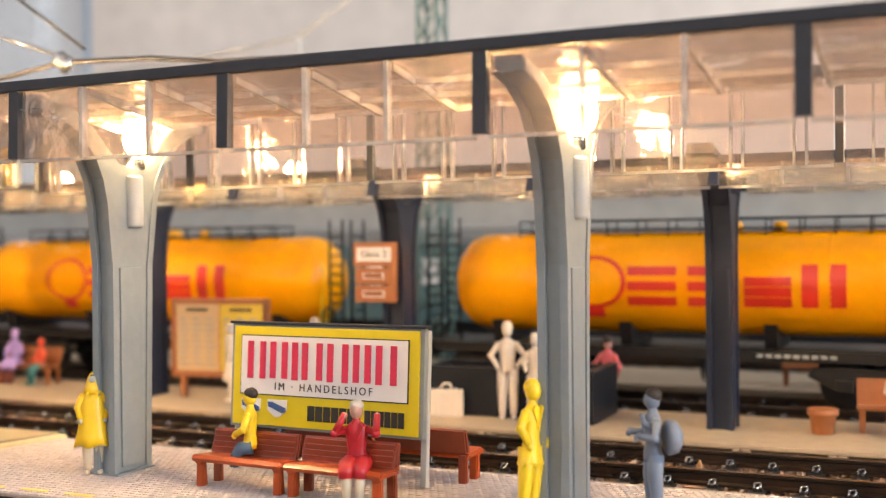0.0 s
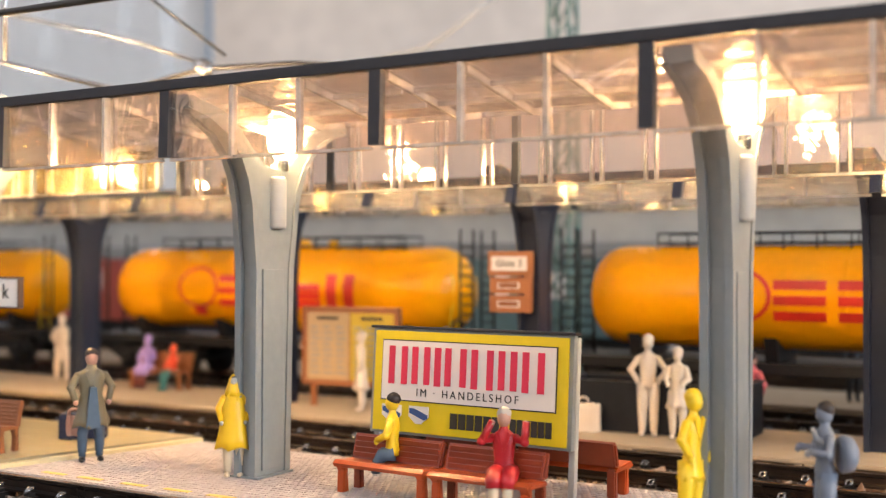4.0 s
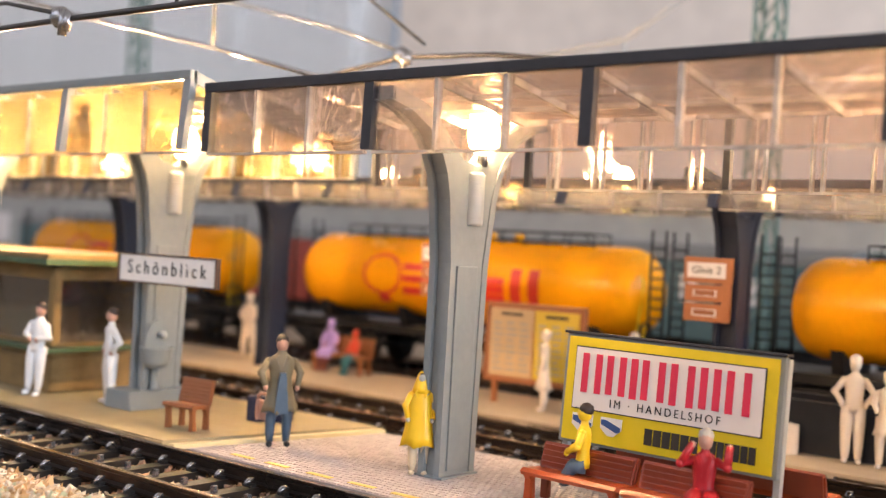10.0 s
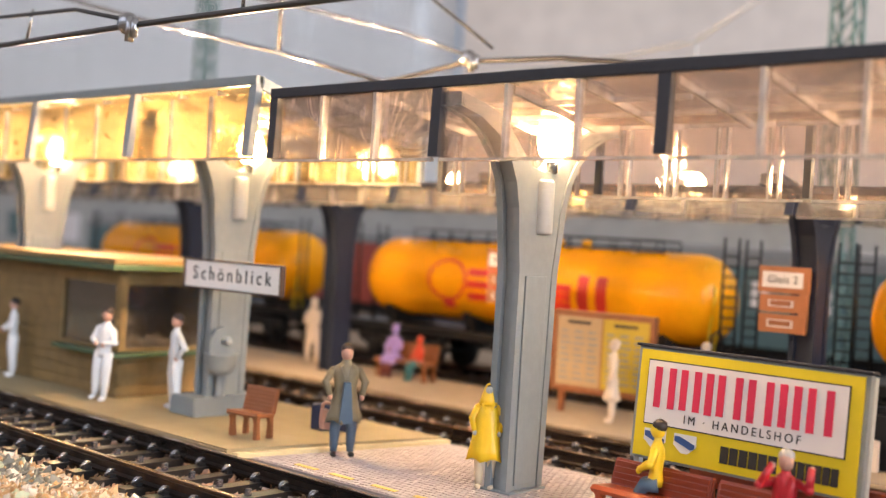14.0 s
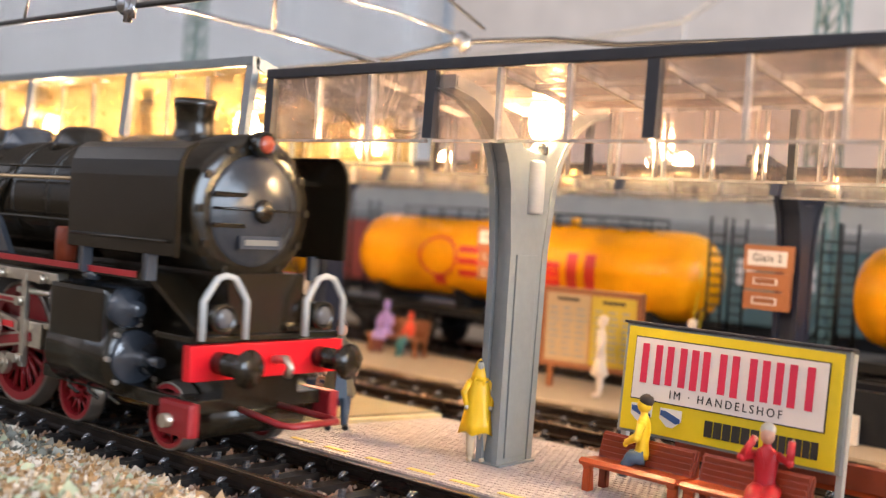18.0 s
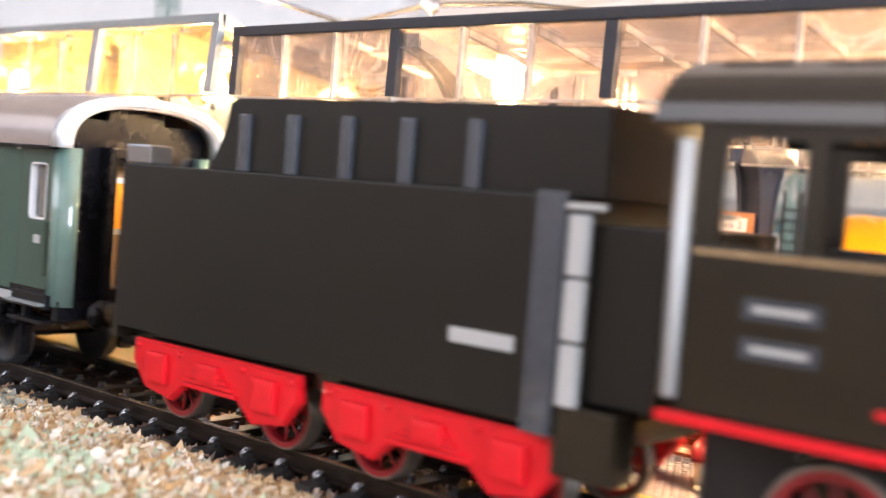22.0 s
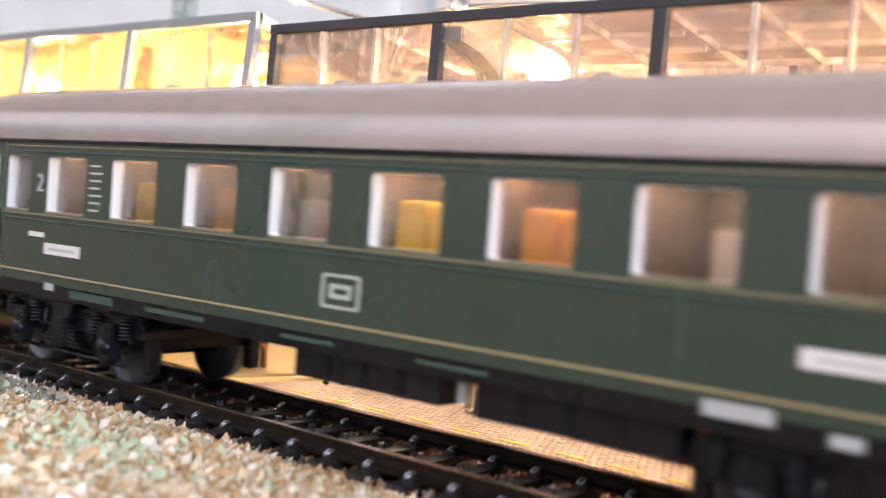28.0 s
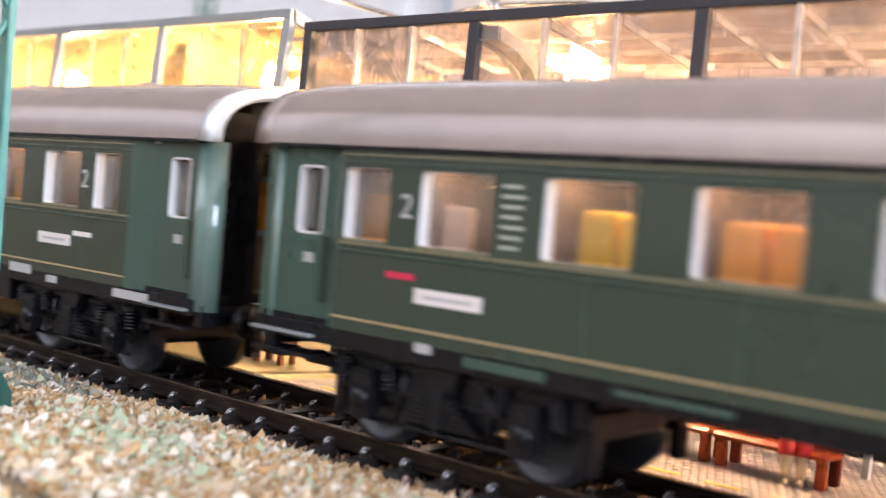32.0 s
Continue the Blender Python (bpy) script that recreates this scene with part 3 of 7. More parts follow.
# ---- canopies of clear plastic ----
def canopy(name, x0, x1, bays, yf, yb, zt, zb, zbr, valley, glassm, roofm, label, gap, lean, skin):
    t = thing(name, (0, 0, 0), label, "canopy")
    yc = (yf + yb) / 2
    for y, n in ((yf, "front_beam"), (yb, "rear_beam")):
        part(n, bx(NB(), x0, x1, y - 0.9, y + 0.9, zt - 1.7, zt, 0.2), skin, t)
    for x in (x0, x1):
        bm = NB()
        s = 0.9 if x == x0 else -0.9
        for ya, yb2, za, zb2 in ((yf, yc, zt, valley), (yc, yb, valley, zt)):
            prism(bm, [(ya, za), (yb2, zb2), (yb2, zb2 - 2.2), (ya, za - 2.2)], x, x + s, "x")
        part("end_beam", bm, skin, t)
    step = (x1 - x0) / bays
    for i in range(bays + 1):
        x = min(max(x0 + step * i, x0 + 0.95), x1 - 0.95)
        bm = NB()
        prism(bm, [(yf - 0.75, zt - 1.7), (yf + 0.75, zt - 1.7), (yf + 0.75 - lean, zb + 0.4), (yf - 0.75 - lean, zb + 0.4)], x - 0.95, x + 0.95, "x")
        part("mullion", bm, skin, t)
        bm = NB()
        bx(bm, x - 0.6, x + 0.6, yb - 0.7, yb + 0.7, zbr + 0.4, zt - 1.7)
        part("mullion", bm, skin, t)
    for i in range(bays):
        a, b = x0 + step * i + 0.9, x0 + step * (i + 1) - 0.9
        for y, z0, n in ((yf, zb, "front_pane"), (yb, zbr, "rear_pane")):
            p = part(n, bx(NB(), a, b, y - 0.2, y + 0.2, z0, zt - gap), glassm, t)
            bm = NB()
            if n == "front_pane":
                spots = [(a + (b - a) * k / 3, 0.3) for k in (1, 2)]
            else:
                spots = [(a + (b - a) * k / 4 + d, 0.2) for k in (0.5, 1.5, 2.5, 3.5) for d in (-0.9, 0.9)]
            for xr, hw in spots:
                bx(bm, xr - hw, xr + hw, y - 0.75, y + 0.55, z0, zt - gap - 0.1)
            bx(bm, a, b, y - 0.5, y + 0.45, z0 - 0.25, z0 + 0.2)
            part("rib", bm, RIB, p)
            p.visible_shadow = False
        bm = NB()
        prism(bm, [(yf + 1, zt - 2.0), (yc, valley - 0.4), (yc, valley), (yf + 1, zt - 1.6)], a, b, "x")
        prism(bm, [(yc, valley - 0.4), (yb - 1, zt - 2.0), (yb - 1, zt - 1.6), (yc, valley)], a, b, "x")
        p = part("roof_pane", bm, roofm, t)
        p.visible_shadow = False
        bm = NB()
        for k in range(3):
            xr = a + (b - a) * k / 3
            prism(bm, [(yf + 1, zt - 3.0), (yc, valley - 1.4), (yc, valley - 0.3), (yf + 1, zt - 1.9)], xr - 0.35, xr + 0.35, "x")
            prism(bm, [(yc, valley - 1.4), (yb - 1, zt - 3.0), (yb - 1, zt - 1.9), (yc, valley - 0.3)], xr - 0.35, xr + 0.35, "x")
        for f2 in (0.33, 0.66):
            y = yf + 1 + (yc - yf - 1) * f2
            z = zt - 2 + (valley - zt + 1.6) * f2
            bx(bm, a, b, y - 0.3, y + 0.3, z - 0.9, z - 0.1)
            bx(bm, a, b, 2 * yc - y - 0.3, 2 * yc - y + 0.3, z - 0.9, z - 0.1)
        part("rib", bm, RIB, p)
    return t


canopy("platform_canopy", -128.8, 190.0, 8, 134.2, 178.5, 65.5, 52.8, 50.2, 60.5, CLEAR, CLEAR, "clear plastic canopy roof with dark edge beams and ribs", 1.7, 0.3, DARKGREY)
canopy("platform_canopy", -453.0, -133.0, 8, 134.2, 178.5, 68.2, 53.2, 52.0, 62.0, AMBERGLOW, AMBERGLOW, "amber-lit clear plastic canopy roof with grey edge beams", 3.2, 1.3, GREY)
canopy("platform_canopy", -405.0, 190.0, 16, 219.8, 253.5, 55.6, 49.3, 49.3, 53.5, SMOKE, SMOKE, "dusty clear plastic canopy roof over the middle platform", 0.6, 1.6, NAVY)


# ---- lamps ----
def lamp(x, y, z, r, watts, label):
    t = thing("canopy_lamp", (x, y, z), label, "lamp", "lit canopy lamps")
    part("bulb", ball(NB(), (0, 0, 0), r, 1, 1, 1.35, 3), BULB, t)
    part("socket", lathe(NB(), [(0.7, -r * 2.0), (1.0, -r * 1.9), (1.0, -r * 0.9), (0.6, -r * 0.8)], (0, 0, 0), "z", 14), STEEL, t)
    l = bpy.data.lights.new("bulb_light", "POINT")
    l.energy, l.color, l.shadow_soft_size = watts, (1.0, 0.65, 0.33), r * 0.8 * MM
    o = new("bulb_light", l)
    o.matrix_world = P(x, y, z + r * 2.1)
    return t


for x in FRONTX[1:]:
    lamp(x + 1.6, 158.5, 58.2, 2.8, 0.25 if x > -150 else 0.6, "glowing warm bulb at the head of a canopy post")
for x in (-175, -101.5, -27, 48):
    lamp(x, 236, 56.5, 2.2, 0.02, "glowing warm bulb under the rear canopy")


# ---- platform furniture ----
def slat_bench(at, w, label, group, m, m2, slats=6):
    """Short bench: moulded seat, slatted back, two pairs of legs."""
    t = thing("bench", at, label, "bench", group)
    part("seat", prism(NB(), [(-2.9, 4.6), (-3.3, 5.1), (-2.9, 5.6), (1.8, 5.2), (2.3, 4.6)], -w / 2, w / 2, "x", bev=0.2), m, t)
    back = part("backrest", prism(NB(), [(1.5, 5.0), (2.5, 5.0), (3.6, 10.2), (2.8, 10.5)], -w / 2, w / 2, "x", bev=0.25), m, t)
    for i in range(slats):
        z = 5.7 + i * 0.78
        y = 1.65 + (z - 5.0) * 0.24
        part("slat", bx(NB(), -w / 2 + 0.7, w / 2 - 0.7, y - 0.22, y + 0.1, z - 0.26, z + 0.26, 0.08), m2, back)
    for x in (-w / 2 + 1.1, w / 2 - 1.1):
        part("leg", prism(NB(), [(-2.9, 4.7), (-1.5, 4.7), (-1.6, 3.2), (-1.2, 0), (-2.6, 0), (-2.5, 3.0)], x - 0.6, x + 0.6, "x", bev=0.15), m, t)
        part("leg", prism(NB(), [(1.0, 4.9), (2.4, 4.9), (2.6, 0), (1.4, 0), (1.6, 3.0)], x - 0.6, x + 0.6, "x", bev=0.15), m, t)
    return t


slat_bench((-141, 143.2, 1.0, 0, 0, 7), 9.2, "small brown slatted bench on the beige platform", "platform benches", BROWN, BROWN).scale = (0.9, 0.9, 0.9)


def kiosk():
    t = thing("kiosk", (-193, 146, 1.0), "dark timber platform kiosk with windows and green trims", "kiosk")
    L, D = 92, 25
    # walls with openings, 1.4 thick
    def wall(name, span, fixed, openings, axis):
        bm = NB()
        cuts = sorted({0, span, *[v for o in openings for v in o[:2]]})
        for a, b in zip(cuts, cuts[1:]):
            mid = (a + b) / 2
            o = next((o for o in openings if o[0] < mid < o[1]), None)
            zs = [(0, o[2]), (o[3], 29)] if o else [(0, 29)]
            for z0, z1 in zs:
                if axis == "x":
                    bx(bm, -b, -a, fixed, fixed + 1.4, z0, z1)
                else:
                    bx(bm, fixed, fixed + 1.4, a, b, z0, z1)
        w = part(name, bm, TIMBER, t)
        for i in range(11):
            z = 1.4 + i * 2.55
            for a, b in zip(cuts, cuts[1:]):
                mid = (a + b) / 2
                if any(o[0] < mid < o[1] and o[2] - 0.6 < z < o[3] + 0.6 for o in openings):
                    continue
                if axis == "x":
                    part("board", bx(NB(), -b + 0.02, -a - 0.02, fixed - 0.3, fixed, z - 1.05, z + 1.1, 0.1), TIMBER, w)
                else:
                    part("board", bx(NB(), fixed + 1.4, fixed + 1.7, a + 0.02, b - 0.02, z - 1.05, z + 1.1, 0.1), TIMBER, w)
        for o in openings:
            win = part("window", frame_ring(o, fixed, axis), TIMBER, t)
            if axis == "x":
                part("pane", bx(NB(), -o[1], -o[0], fixed + 0.5, fixed + 0.8, o[2], o[3]), KGLASS, win)
            else:
                part("pane", bx(NB(), fixed + 0.6, fixed + 0.9, o[0], o[1], o[2], o[3]), KGLASS, win)
        return w

    def frame_ring(o, fixed, axis):
        bm = NB()
        for a, b, z0, z1 in ((o[0], o[0] + 0.7, o[2], o[3]), (o[1] - 0.7, o[1], o[2], o[3]), (o[0] + 0.7, o[1] - 0.7, o[2], o[2] + 0.6), (o[0] + 0.7, o[1] - 0.7, o[3] - 0.6, o[3])):
            if axis == "x":
                bx(bm, -b, -a, fixed - 0.35, fixed + 0.45, z0, z1)
            else:
                bx(bm, fixed + 0.95, fixed + 1.75, a, b, z0, z1)
        return bm

    wall("front_wall", L, 0, [(0.9, 25.5, 10.6, 26)], "x")
    wall("end_wall", D, -1.4, [(0.9, 23.4, 10.6, 26)], "y")
    wall("rear_wall", L, D, [(34, 60, 10.6, 25)], "x")
    part("end_wall", bx(NB(), -L - 1.4, -L, 0, D, 0, 29), TIMBER, t)
    part("counter", bx(NB(), -24, 3.2, -3.0, -0.36, 9.3, 10.3, 0.2), MOSS, t, "green counter shelf")
    part("counter", bx(NB(), 0.4, 3.2, -0.3, D, 9.3, 10.3, 0.2), MOSS, t, "green counter shelf")
    roof = part("roof", bx(NB(), -L - 5, 5.5, -5.5, D + 6, 30.2, 31.4, 0.3), TIMBER, t)
    part("fascia", bx(NB(), -L - 5.4, 5.9, -5.9, D + 6.4, 28.9, 30.15, 0.2), MOSS, roof, "green roof edge trim")
    part("shelf", bx(NB(), -60, -26, 17, 24, 0, 18), TIMBER, t)
    return t


kiosk()


ENAMEL = mat("white enamel", (0.90, 0.87, 0.84), 0.35, vary=0.04)
MAROONF = mat("dark brown sign edge", (0.07, 0.04, 0.03), 0.5, vary=0.1)


def station_sign():
    t = thing("station_sign", (-156, 148.2, 30.7, 0, 0, 2), "white station name sign with dark frame on the post", "sign")
    part("board", bx(NB(), -15.6, 15.6, -0.4, 0.4, -2.7, 2.7, 0.12), ENAMEL, t)
    bm = NB()
    for a, b, c, d in ((-16, 16, 2.7, 3.0), (-16, 16, -3.0, -2.7), (-16, -15.6, -2.7, 2.7), (15.6, 16, -2.7, 2.7)):
        bx(bm, a, b, -0.75, 0.55, c, d, 0.1)
    part("frame", bm, MAROONF, t)
    t.scale = (0.96, 1, 1.02)
    text("Schönblick", 3.9, INK, t, P(0, -0.47, 0.1, 90, 0, 0), space=1.5)
    part("bracket", bx(NB(), -14.5, -11.5, 0.56, 3.0, -1.5, 1.5), GREY, t)


station_sign()


def plinth_and_fountain():
    t = thing("post_plinth", (-167.7, 153.5, 1.0), "grey stepped plinth round a canopy post", "plinth")
    part("block", prism(NB(), [(-4.6, 0), (4.6, 0), (4.1, 3.9), (-4.1, 3.9)], -7.5, 9.5, "y", bev=0.2), GREY, t)
    f = thing("drinking_fountain", (-164.9, 154.0, 4.9), "grey moulded drinking fountain with a round basin", "fountain")
    part("basin", lathe(NB(), [(0.5, 3.6), (1.9, 4.0), (2.6, 5.2), (2.8, 7.0), (3.0, 7.3), (2.4, 7.3), (1.8, 5.6)], (0.8, -1.2, 0), "z", 20), GREY, f)
    part("stem", lathe(NB(), [(1.1, 0), (0.7, 0.5), (0.6, 3.8), (0.9, 4.0)], (0.8, -1.2, 0), "z", 12), GREY, f)
    part("back_plate", prism(NB(), [(-2.6, 6.5), (2.6, 6.5), (2.6, 9.5), (1.6, 11.4), (0, 12), (-1.6, 11.4), (-2.6, 9.5)], 0.5, 1.2, "x", bev=0.15), GREY, f, at=(0, -1.2, 0))
    f.scale = (1.25, 1.25, 1.25)
    part("tap", pipe(NB(), [(0.9, -1.2, 9.5), (2.4, -1.2, 9.8), (2.9, -1.2, 9.2)], 0.55, 8), LIGHTGREY, f)


plinth_and_fountain()


def suitcase(at, m, label, w=6.0, h=5.2, d=2.0, soft=False):
    t = thing("suitcase", at, label, "suitcase", "luggage on the platforms")
    part("shell", bx(NB(), -w / 2, w / 2, -d / 2, d / 2, 0, h, 0.6 if not soft else 0.95), m, t)
    part("handle", pipe(NB(), [(-1.2, 0, h - 0.1), (-1.0, 0, h + 0.9), (-0.5, 0, h + 1.25), (0.5, 0, h + 1.25), (1.0, 0, h + 0.9), (1.2, 0, h - 0.1)], 0.3, 7), m, t)
    for x in (-w * 0.26, w * 0.26):
        part("strap", bx(NB(), x - 0.35, x + 0.35, -d / 2 - 0.15, d / 2 + 0.15, -0.0, h + 0.1, 0.1), m, t)
    return t


TAN = mat("tan printed sheet", (0.44, 0.31, 0.18), 0.6, vary=0.06)
DULLYEL = mat("dull yellow printed sheet", (0.50, 0.36, 0.03), 0.6, vary=0.06)
WHITEP = mat("unpainted cream plastic", (0.66, 0.56, 0.46), 0.45, vary=0.05)
BAGBLUE = mat("dark blue bag", (0.012, 0.018, 0.05), 0.5, vary=0.2)
suitcase((-58.0, 229.6, 0, 0, 0, 12), WHITEP, "cream unpainted suitcase beside the dark stair wall", 7.6, 6.2, 2.2)
suitcase((-138.6, 162.5, 1.0, 0, 0, 38), BAGBLUE, "dark blue travel bag standing behind the coat figure", 9.4, 5.2, 3.4, True)


# ---- double bench and advertising board ----
def long_bench(at, label, side):
    t = thing("bench", at, label, "bench", "red benches at the advertising board")
    for k in (0, 1):
        x0 = k * 18.2
        part("seat", prism(NB(), [(-3.9, 4.1), (-4.3, 4.7), (-3.6, 5.2), (1.2, 4.8), (1.8, 4.1)], x0, x0 + 17.9, "x", bev=0.3), ORANGE, t)
        back = part("backrest", prism(NB(), [(0.6, 4.9), (1.9, 4.9), (2.7, 8.6), (1.8, 8.8)], x0 + 0.2, x0 + 17.7, "x", bev=0.3), RUST, t)
        for i in range(4):
            z = 5.55 + i * 0.86
            y = 0.62 + (z - 4.9) * 0.27
            part("slat", bx(NB(), x0 + 0.8, x0 + 17.1, y - 0.2, y + 0.1, z - 0.36, z + 0.34, 0.1), RUST, back)
        for x in (x0 + 1.2, x0 + 16.6):
            part("leg", prism(NB(), [(-3.9, 4.2), (-2.3, 4.2), (-2.3, 3.2), (-2.0, 0), (-3.5, 0), (-3.3, 3.4)], x - 0.75, x + 0.75, "x", bev=0.2), ORANGE, t)
            part("leg", prism(NB(), [(0.4, 4.6), (1.9, 4.6), (2.0, 0), (0.8, 0), (0.9, 3.4)], x - 0.75, x + 0.75, "x", bev=0.2), RUST, t)
    return t


long_bench((-67.0, 153.0, 0, 0, 0, -3.5), "long glossy orange-red bench in front of the board", 0)
long_bench((-25.5, 168.5, 0, 0, 0, 177), "long orange-red bench back to back behind the board", 1)


def advert():
    t = thing("advertising_board", (-49.8, 160.6, 0, -4, 0, -3.0), "yellow enamel advertising board in a thin dark frame on posts", "sign")
    part("backing", bx(NB(), -21.2, 21.2, 0, 1.2, 8.2, 26.5, 0.2), GREY, t)
    part("enamel_field", bx(NB(), -20.4, 20.4, -0.35, 0, 8.7, 26.1, 0.05), SIGNYEL, t)
    part("border", bx(NB(), -18.6, 18.4, -0.5, -0.352, 14.0, 24.6), INK, t)
    part("white_field", bx(NB(), -18.4, 18.2, -0.62, -0.502, 14.2, 24.4), SIGNWHITE, t)
    x = -17.0
    for i, w in enumerate((4.6, 4.4, 1.6, 5.0, 5.0, 4.2, 4.8)):
        # each letter as two upright bars of its height; the narrow one as one
        for dx, wb in (((0.15, 1.35), (w - 1.6, 1.35)) if w > 2 else ((0.1, 1.4),)):
            part("letter_bar", bx(NB(), x + dx, x + dx + wb, -0.75, -0.622, 16.9 + (i % 2) * 0.15, 23.5, 0.04), SIGNRED, t)
        x += w + 0.62
    text("IM · HANDELSHOF", 1.9, INK, t, P(0.3, -0.66, 15.6, 90, 0, 0), space=1.45)
    for k in range(6):
        part("letter_bar", bx(NB(), -3.0 + k * 1.75, -1.5 + k * 1.75, -0.5, -0.352, 10.0, 12.6), INK, t)
    for k in range(6):
        part("letter_bar", bx(NB(), 9.4 + k * 1.4, 10.6 + k * 1.4, -0.5, -0.352, 9.9, 12.5), INK, t)
    for k in (0, 1):
        s = part("shield", prism(NB(), [(-2.2, 13.3), (2.2, 13.3), (2.2, 11.5), (0.6, 10.3), (-0.6, 10.3), (-2.2, 11.5)], -0.5, -0.352, "y"), SIGNWHITE, t, at=(-16.0 + 6.1 * k, 0, 0))
        part("shield_bar", prism(NB(), [(-2.0, 12.9), (-1.0, 12.9), (2.0, 11.9), (2.0, 11.2), (1.2, 11.0), (-2.0, 12.1)], -0.6, -0.502, "y"), BLUEINK, s)
    t.scale = (0.9, 1, 0.965)
    for x in (-20.6, 20.7):
        part("support", bx(NB(), x - 0.6, x + 0.6, 1.22, 2.4, 0.2, 26.2, 0.25), LIGHTGREY, t)
    part("top_rail", bx(NB(), -21.6, 21.6, -0.45, 1.7, 26.52, 27.0, 0.15), DARKGREY, t)


advert()


# ---- middle platform ----
def stair_wall():
    t = thing("stair_enclosure", (0, 0, 0), "low black plastic wall round a stair opening", "stair wall")
    part("front_wall", bx(NB(), -64, -25.2, 233.0, 234.4, 0, 11, 0.15), PIT, t)
    part("rear_wall", bx(NB(), -64, -25.2, 246.5, 247.9, 0, 11, 0.15), PIT, t)
    part("end_wall", bx(NB(), -65.5, -64.1, 233.0, 247.9, 0, 11, 0.15), PIT, t)
    part("end_wall", bx(NB(), -25.1, -23.6, 229.5, 247.9, 0, 11, 0.15), PIT, t)
    part("coping", bx(NB(), -25.6, -23.2, 229.2, 248.1, 11.02, 11.5, 0.1), DARKGREY, t)


stair_wall()


def timetable():
    t = thing("timetable_board", (-124.6, 236.5, 0, 0, 0, 5), "brown timetable board with white and yellow sheets", "notice board")
    part("panel", bx(NB(), -13.4, 13.4, 0, 1.0, 6.3, 24.6, 0.2), BROWN, t)
    bm = NB()
    for a, b, c, d in ((-14, 14, 24.4, 25.5), (-14, 14, 5.4, 6.5), (-14, -12.9, 6.5, 24.4), (12.9, 14, 6.5, 24.4)):
        bx(bm, a, b, -0.5, 1.4, c, d, 0.15)
    part("frame", bm, BROWN, t)
    for x0, m in ((-12.6, TAN), (0.2, DULLYEL)):
        s = part("sheet", bx(NB(), x0, x0 + 12.3, -0.2, -0.004, 6.9, 24.0), m, t, "printed timetable sheet")
        part("heading", bx(NB(), x0 + 3, x0 + 9.3, -0.28, -0.204, 22.2, 23.0), INK, s)
        bm = NB()
        for r in range(9):
            for c in range(3):
                bx(bm, x0 + 1 + c * 3.8, x0 + 3.9 + c * 3.8 - (r * 7 + c * 3) % 3 * 0.4, -0.27, -0.204, 8.4 + r * 1.45, 8.9 + r * 1.45)
        part("print_block", bm, GREY, s)
    for x in (-11, 11):
        part("leg", bx(NB(), x - 0.7, x + 0.7, 0.1, 1.3, 0, 6.2, 0.1), BROWN, t)


timetable()


def track_sign(x, y, label):
    t = thing("track_sign", (x, y, 0), label, "sign", "track number signs")
    for z, h, w, s in ((36.6, 5.6, 11.2, "Gleis 2"), (31.6, 3.7, 10.2, ""), (27.4, 3.9, 10.4, "")):
        b = part("plate", bx(NB(), -w / 2, w / 2, -0.5, 0.5, z - h / 2, z + h / 2, 0.12), POT, t)
        part("card", bx(NB(), -w / 2 + (0.9 if s else 2.0), w / 2 - (1.3 if s else 2.7), -0.62, -0.502, z - h / 2 + 1.15, z + h / 2 - 1.15), SIGNWHITE, b)
        if s:
            text(s, 2.3, INK, b, P(-0.15, -0.67, z, 90, 0, 0), space=1.05)
        else:
            part("letter_bar", bx(NB(), -w / 2 + 2.4, w / 2 - 3.1, -0.7, -0.622, z - 0.5, z + 0.6), BROWN, b)
    part("holder", bx(NB(), 3.4, 5.2, -0.3, 1.0, 26, 39, 0.15), POT, t)


track_sign(-76.4, 231.0, "brown track number sign with white cards on a dark post")
track_sign(-152.0, 231.0, "brown track number sign with white cards behind the grey post")


def bin_(x, y):
    t = thing("waste_bin", (x, y, 0), "round terracotta-brown waste bin on the platform", "bin")
    part("body", lathe(NB(), [(2.0, 0), (2.1, 0.1), (2.6, 4.0), (2.85, 4.1), (2.9, 4.9), (2.5, 4.9), (2.2, 1.0)], (0, 0, 0), "z", 24), POT, t)
    part("rim", lathe(NB(), [(2.75, 3.7), (3.0, 3.8), (3.05, 5.0), (2.75, 5.1)], (0, 0, 0), "z", 24), POT, t)


bin_(22, 236)
slat_bench((33.5, 242, 0, 0, 0, 4), 11, "orange-brown slatted bench on the middle platform", "platform benches", POT, POT)
slat_bench((-197, 244, 0, 0, 0, 2), 20, "brown slatted bench with seated figures", "platform benches", BROWN, BROWN)
slat_bench((10, 308, 0.4, 0, 0, 4), 11, "brown bench on the far platform", "platform benches", POT, POT)


# ---- small moulded figures, each one plain mesh ----
SKIN = mat("figure skin", (0.48, 0.27, 0.2), 0.45, vary=0.06)
HAIR = mat("figure dark hair", (0.025, 0.015, 0.012), 0.5, vary=0.1)
GREYHAIR = mat("figure grey hair", (0.42, 0.40, 0.36), 0.55, vary=0.1)
COATBROWN = mat("figure olive coat", (0.17, 0.145, 0.09), 0.42, vary=0.15)
JEANS = mat("figure blue trousers", (0.06, 0.10, 0.15), 0.5, vary=0.15)
SHOE = mat("figure black shoes", (0.01, 0.01, 0.011), 0.35, vary=0.1)
YCOAT = mat("figure yellow", (0.82, 0.50, 0.008), 0.4, vary=0.06)
YLEMON = mat("figure lemon yellow", (0.84, 0.56, 0.015), 0.4, vary=0.06)
RCOAT = mat("figure red", (0.42, 0.012, 0.02), 0.38, vary=0.08)
BLUEGREY = mat("figure blue grey", (0.16, 0.19, 0.25), 0.4, vary=0.08)
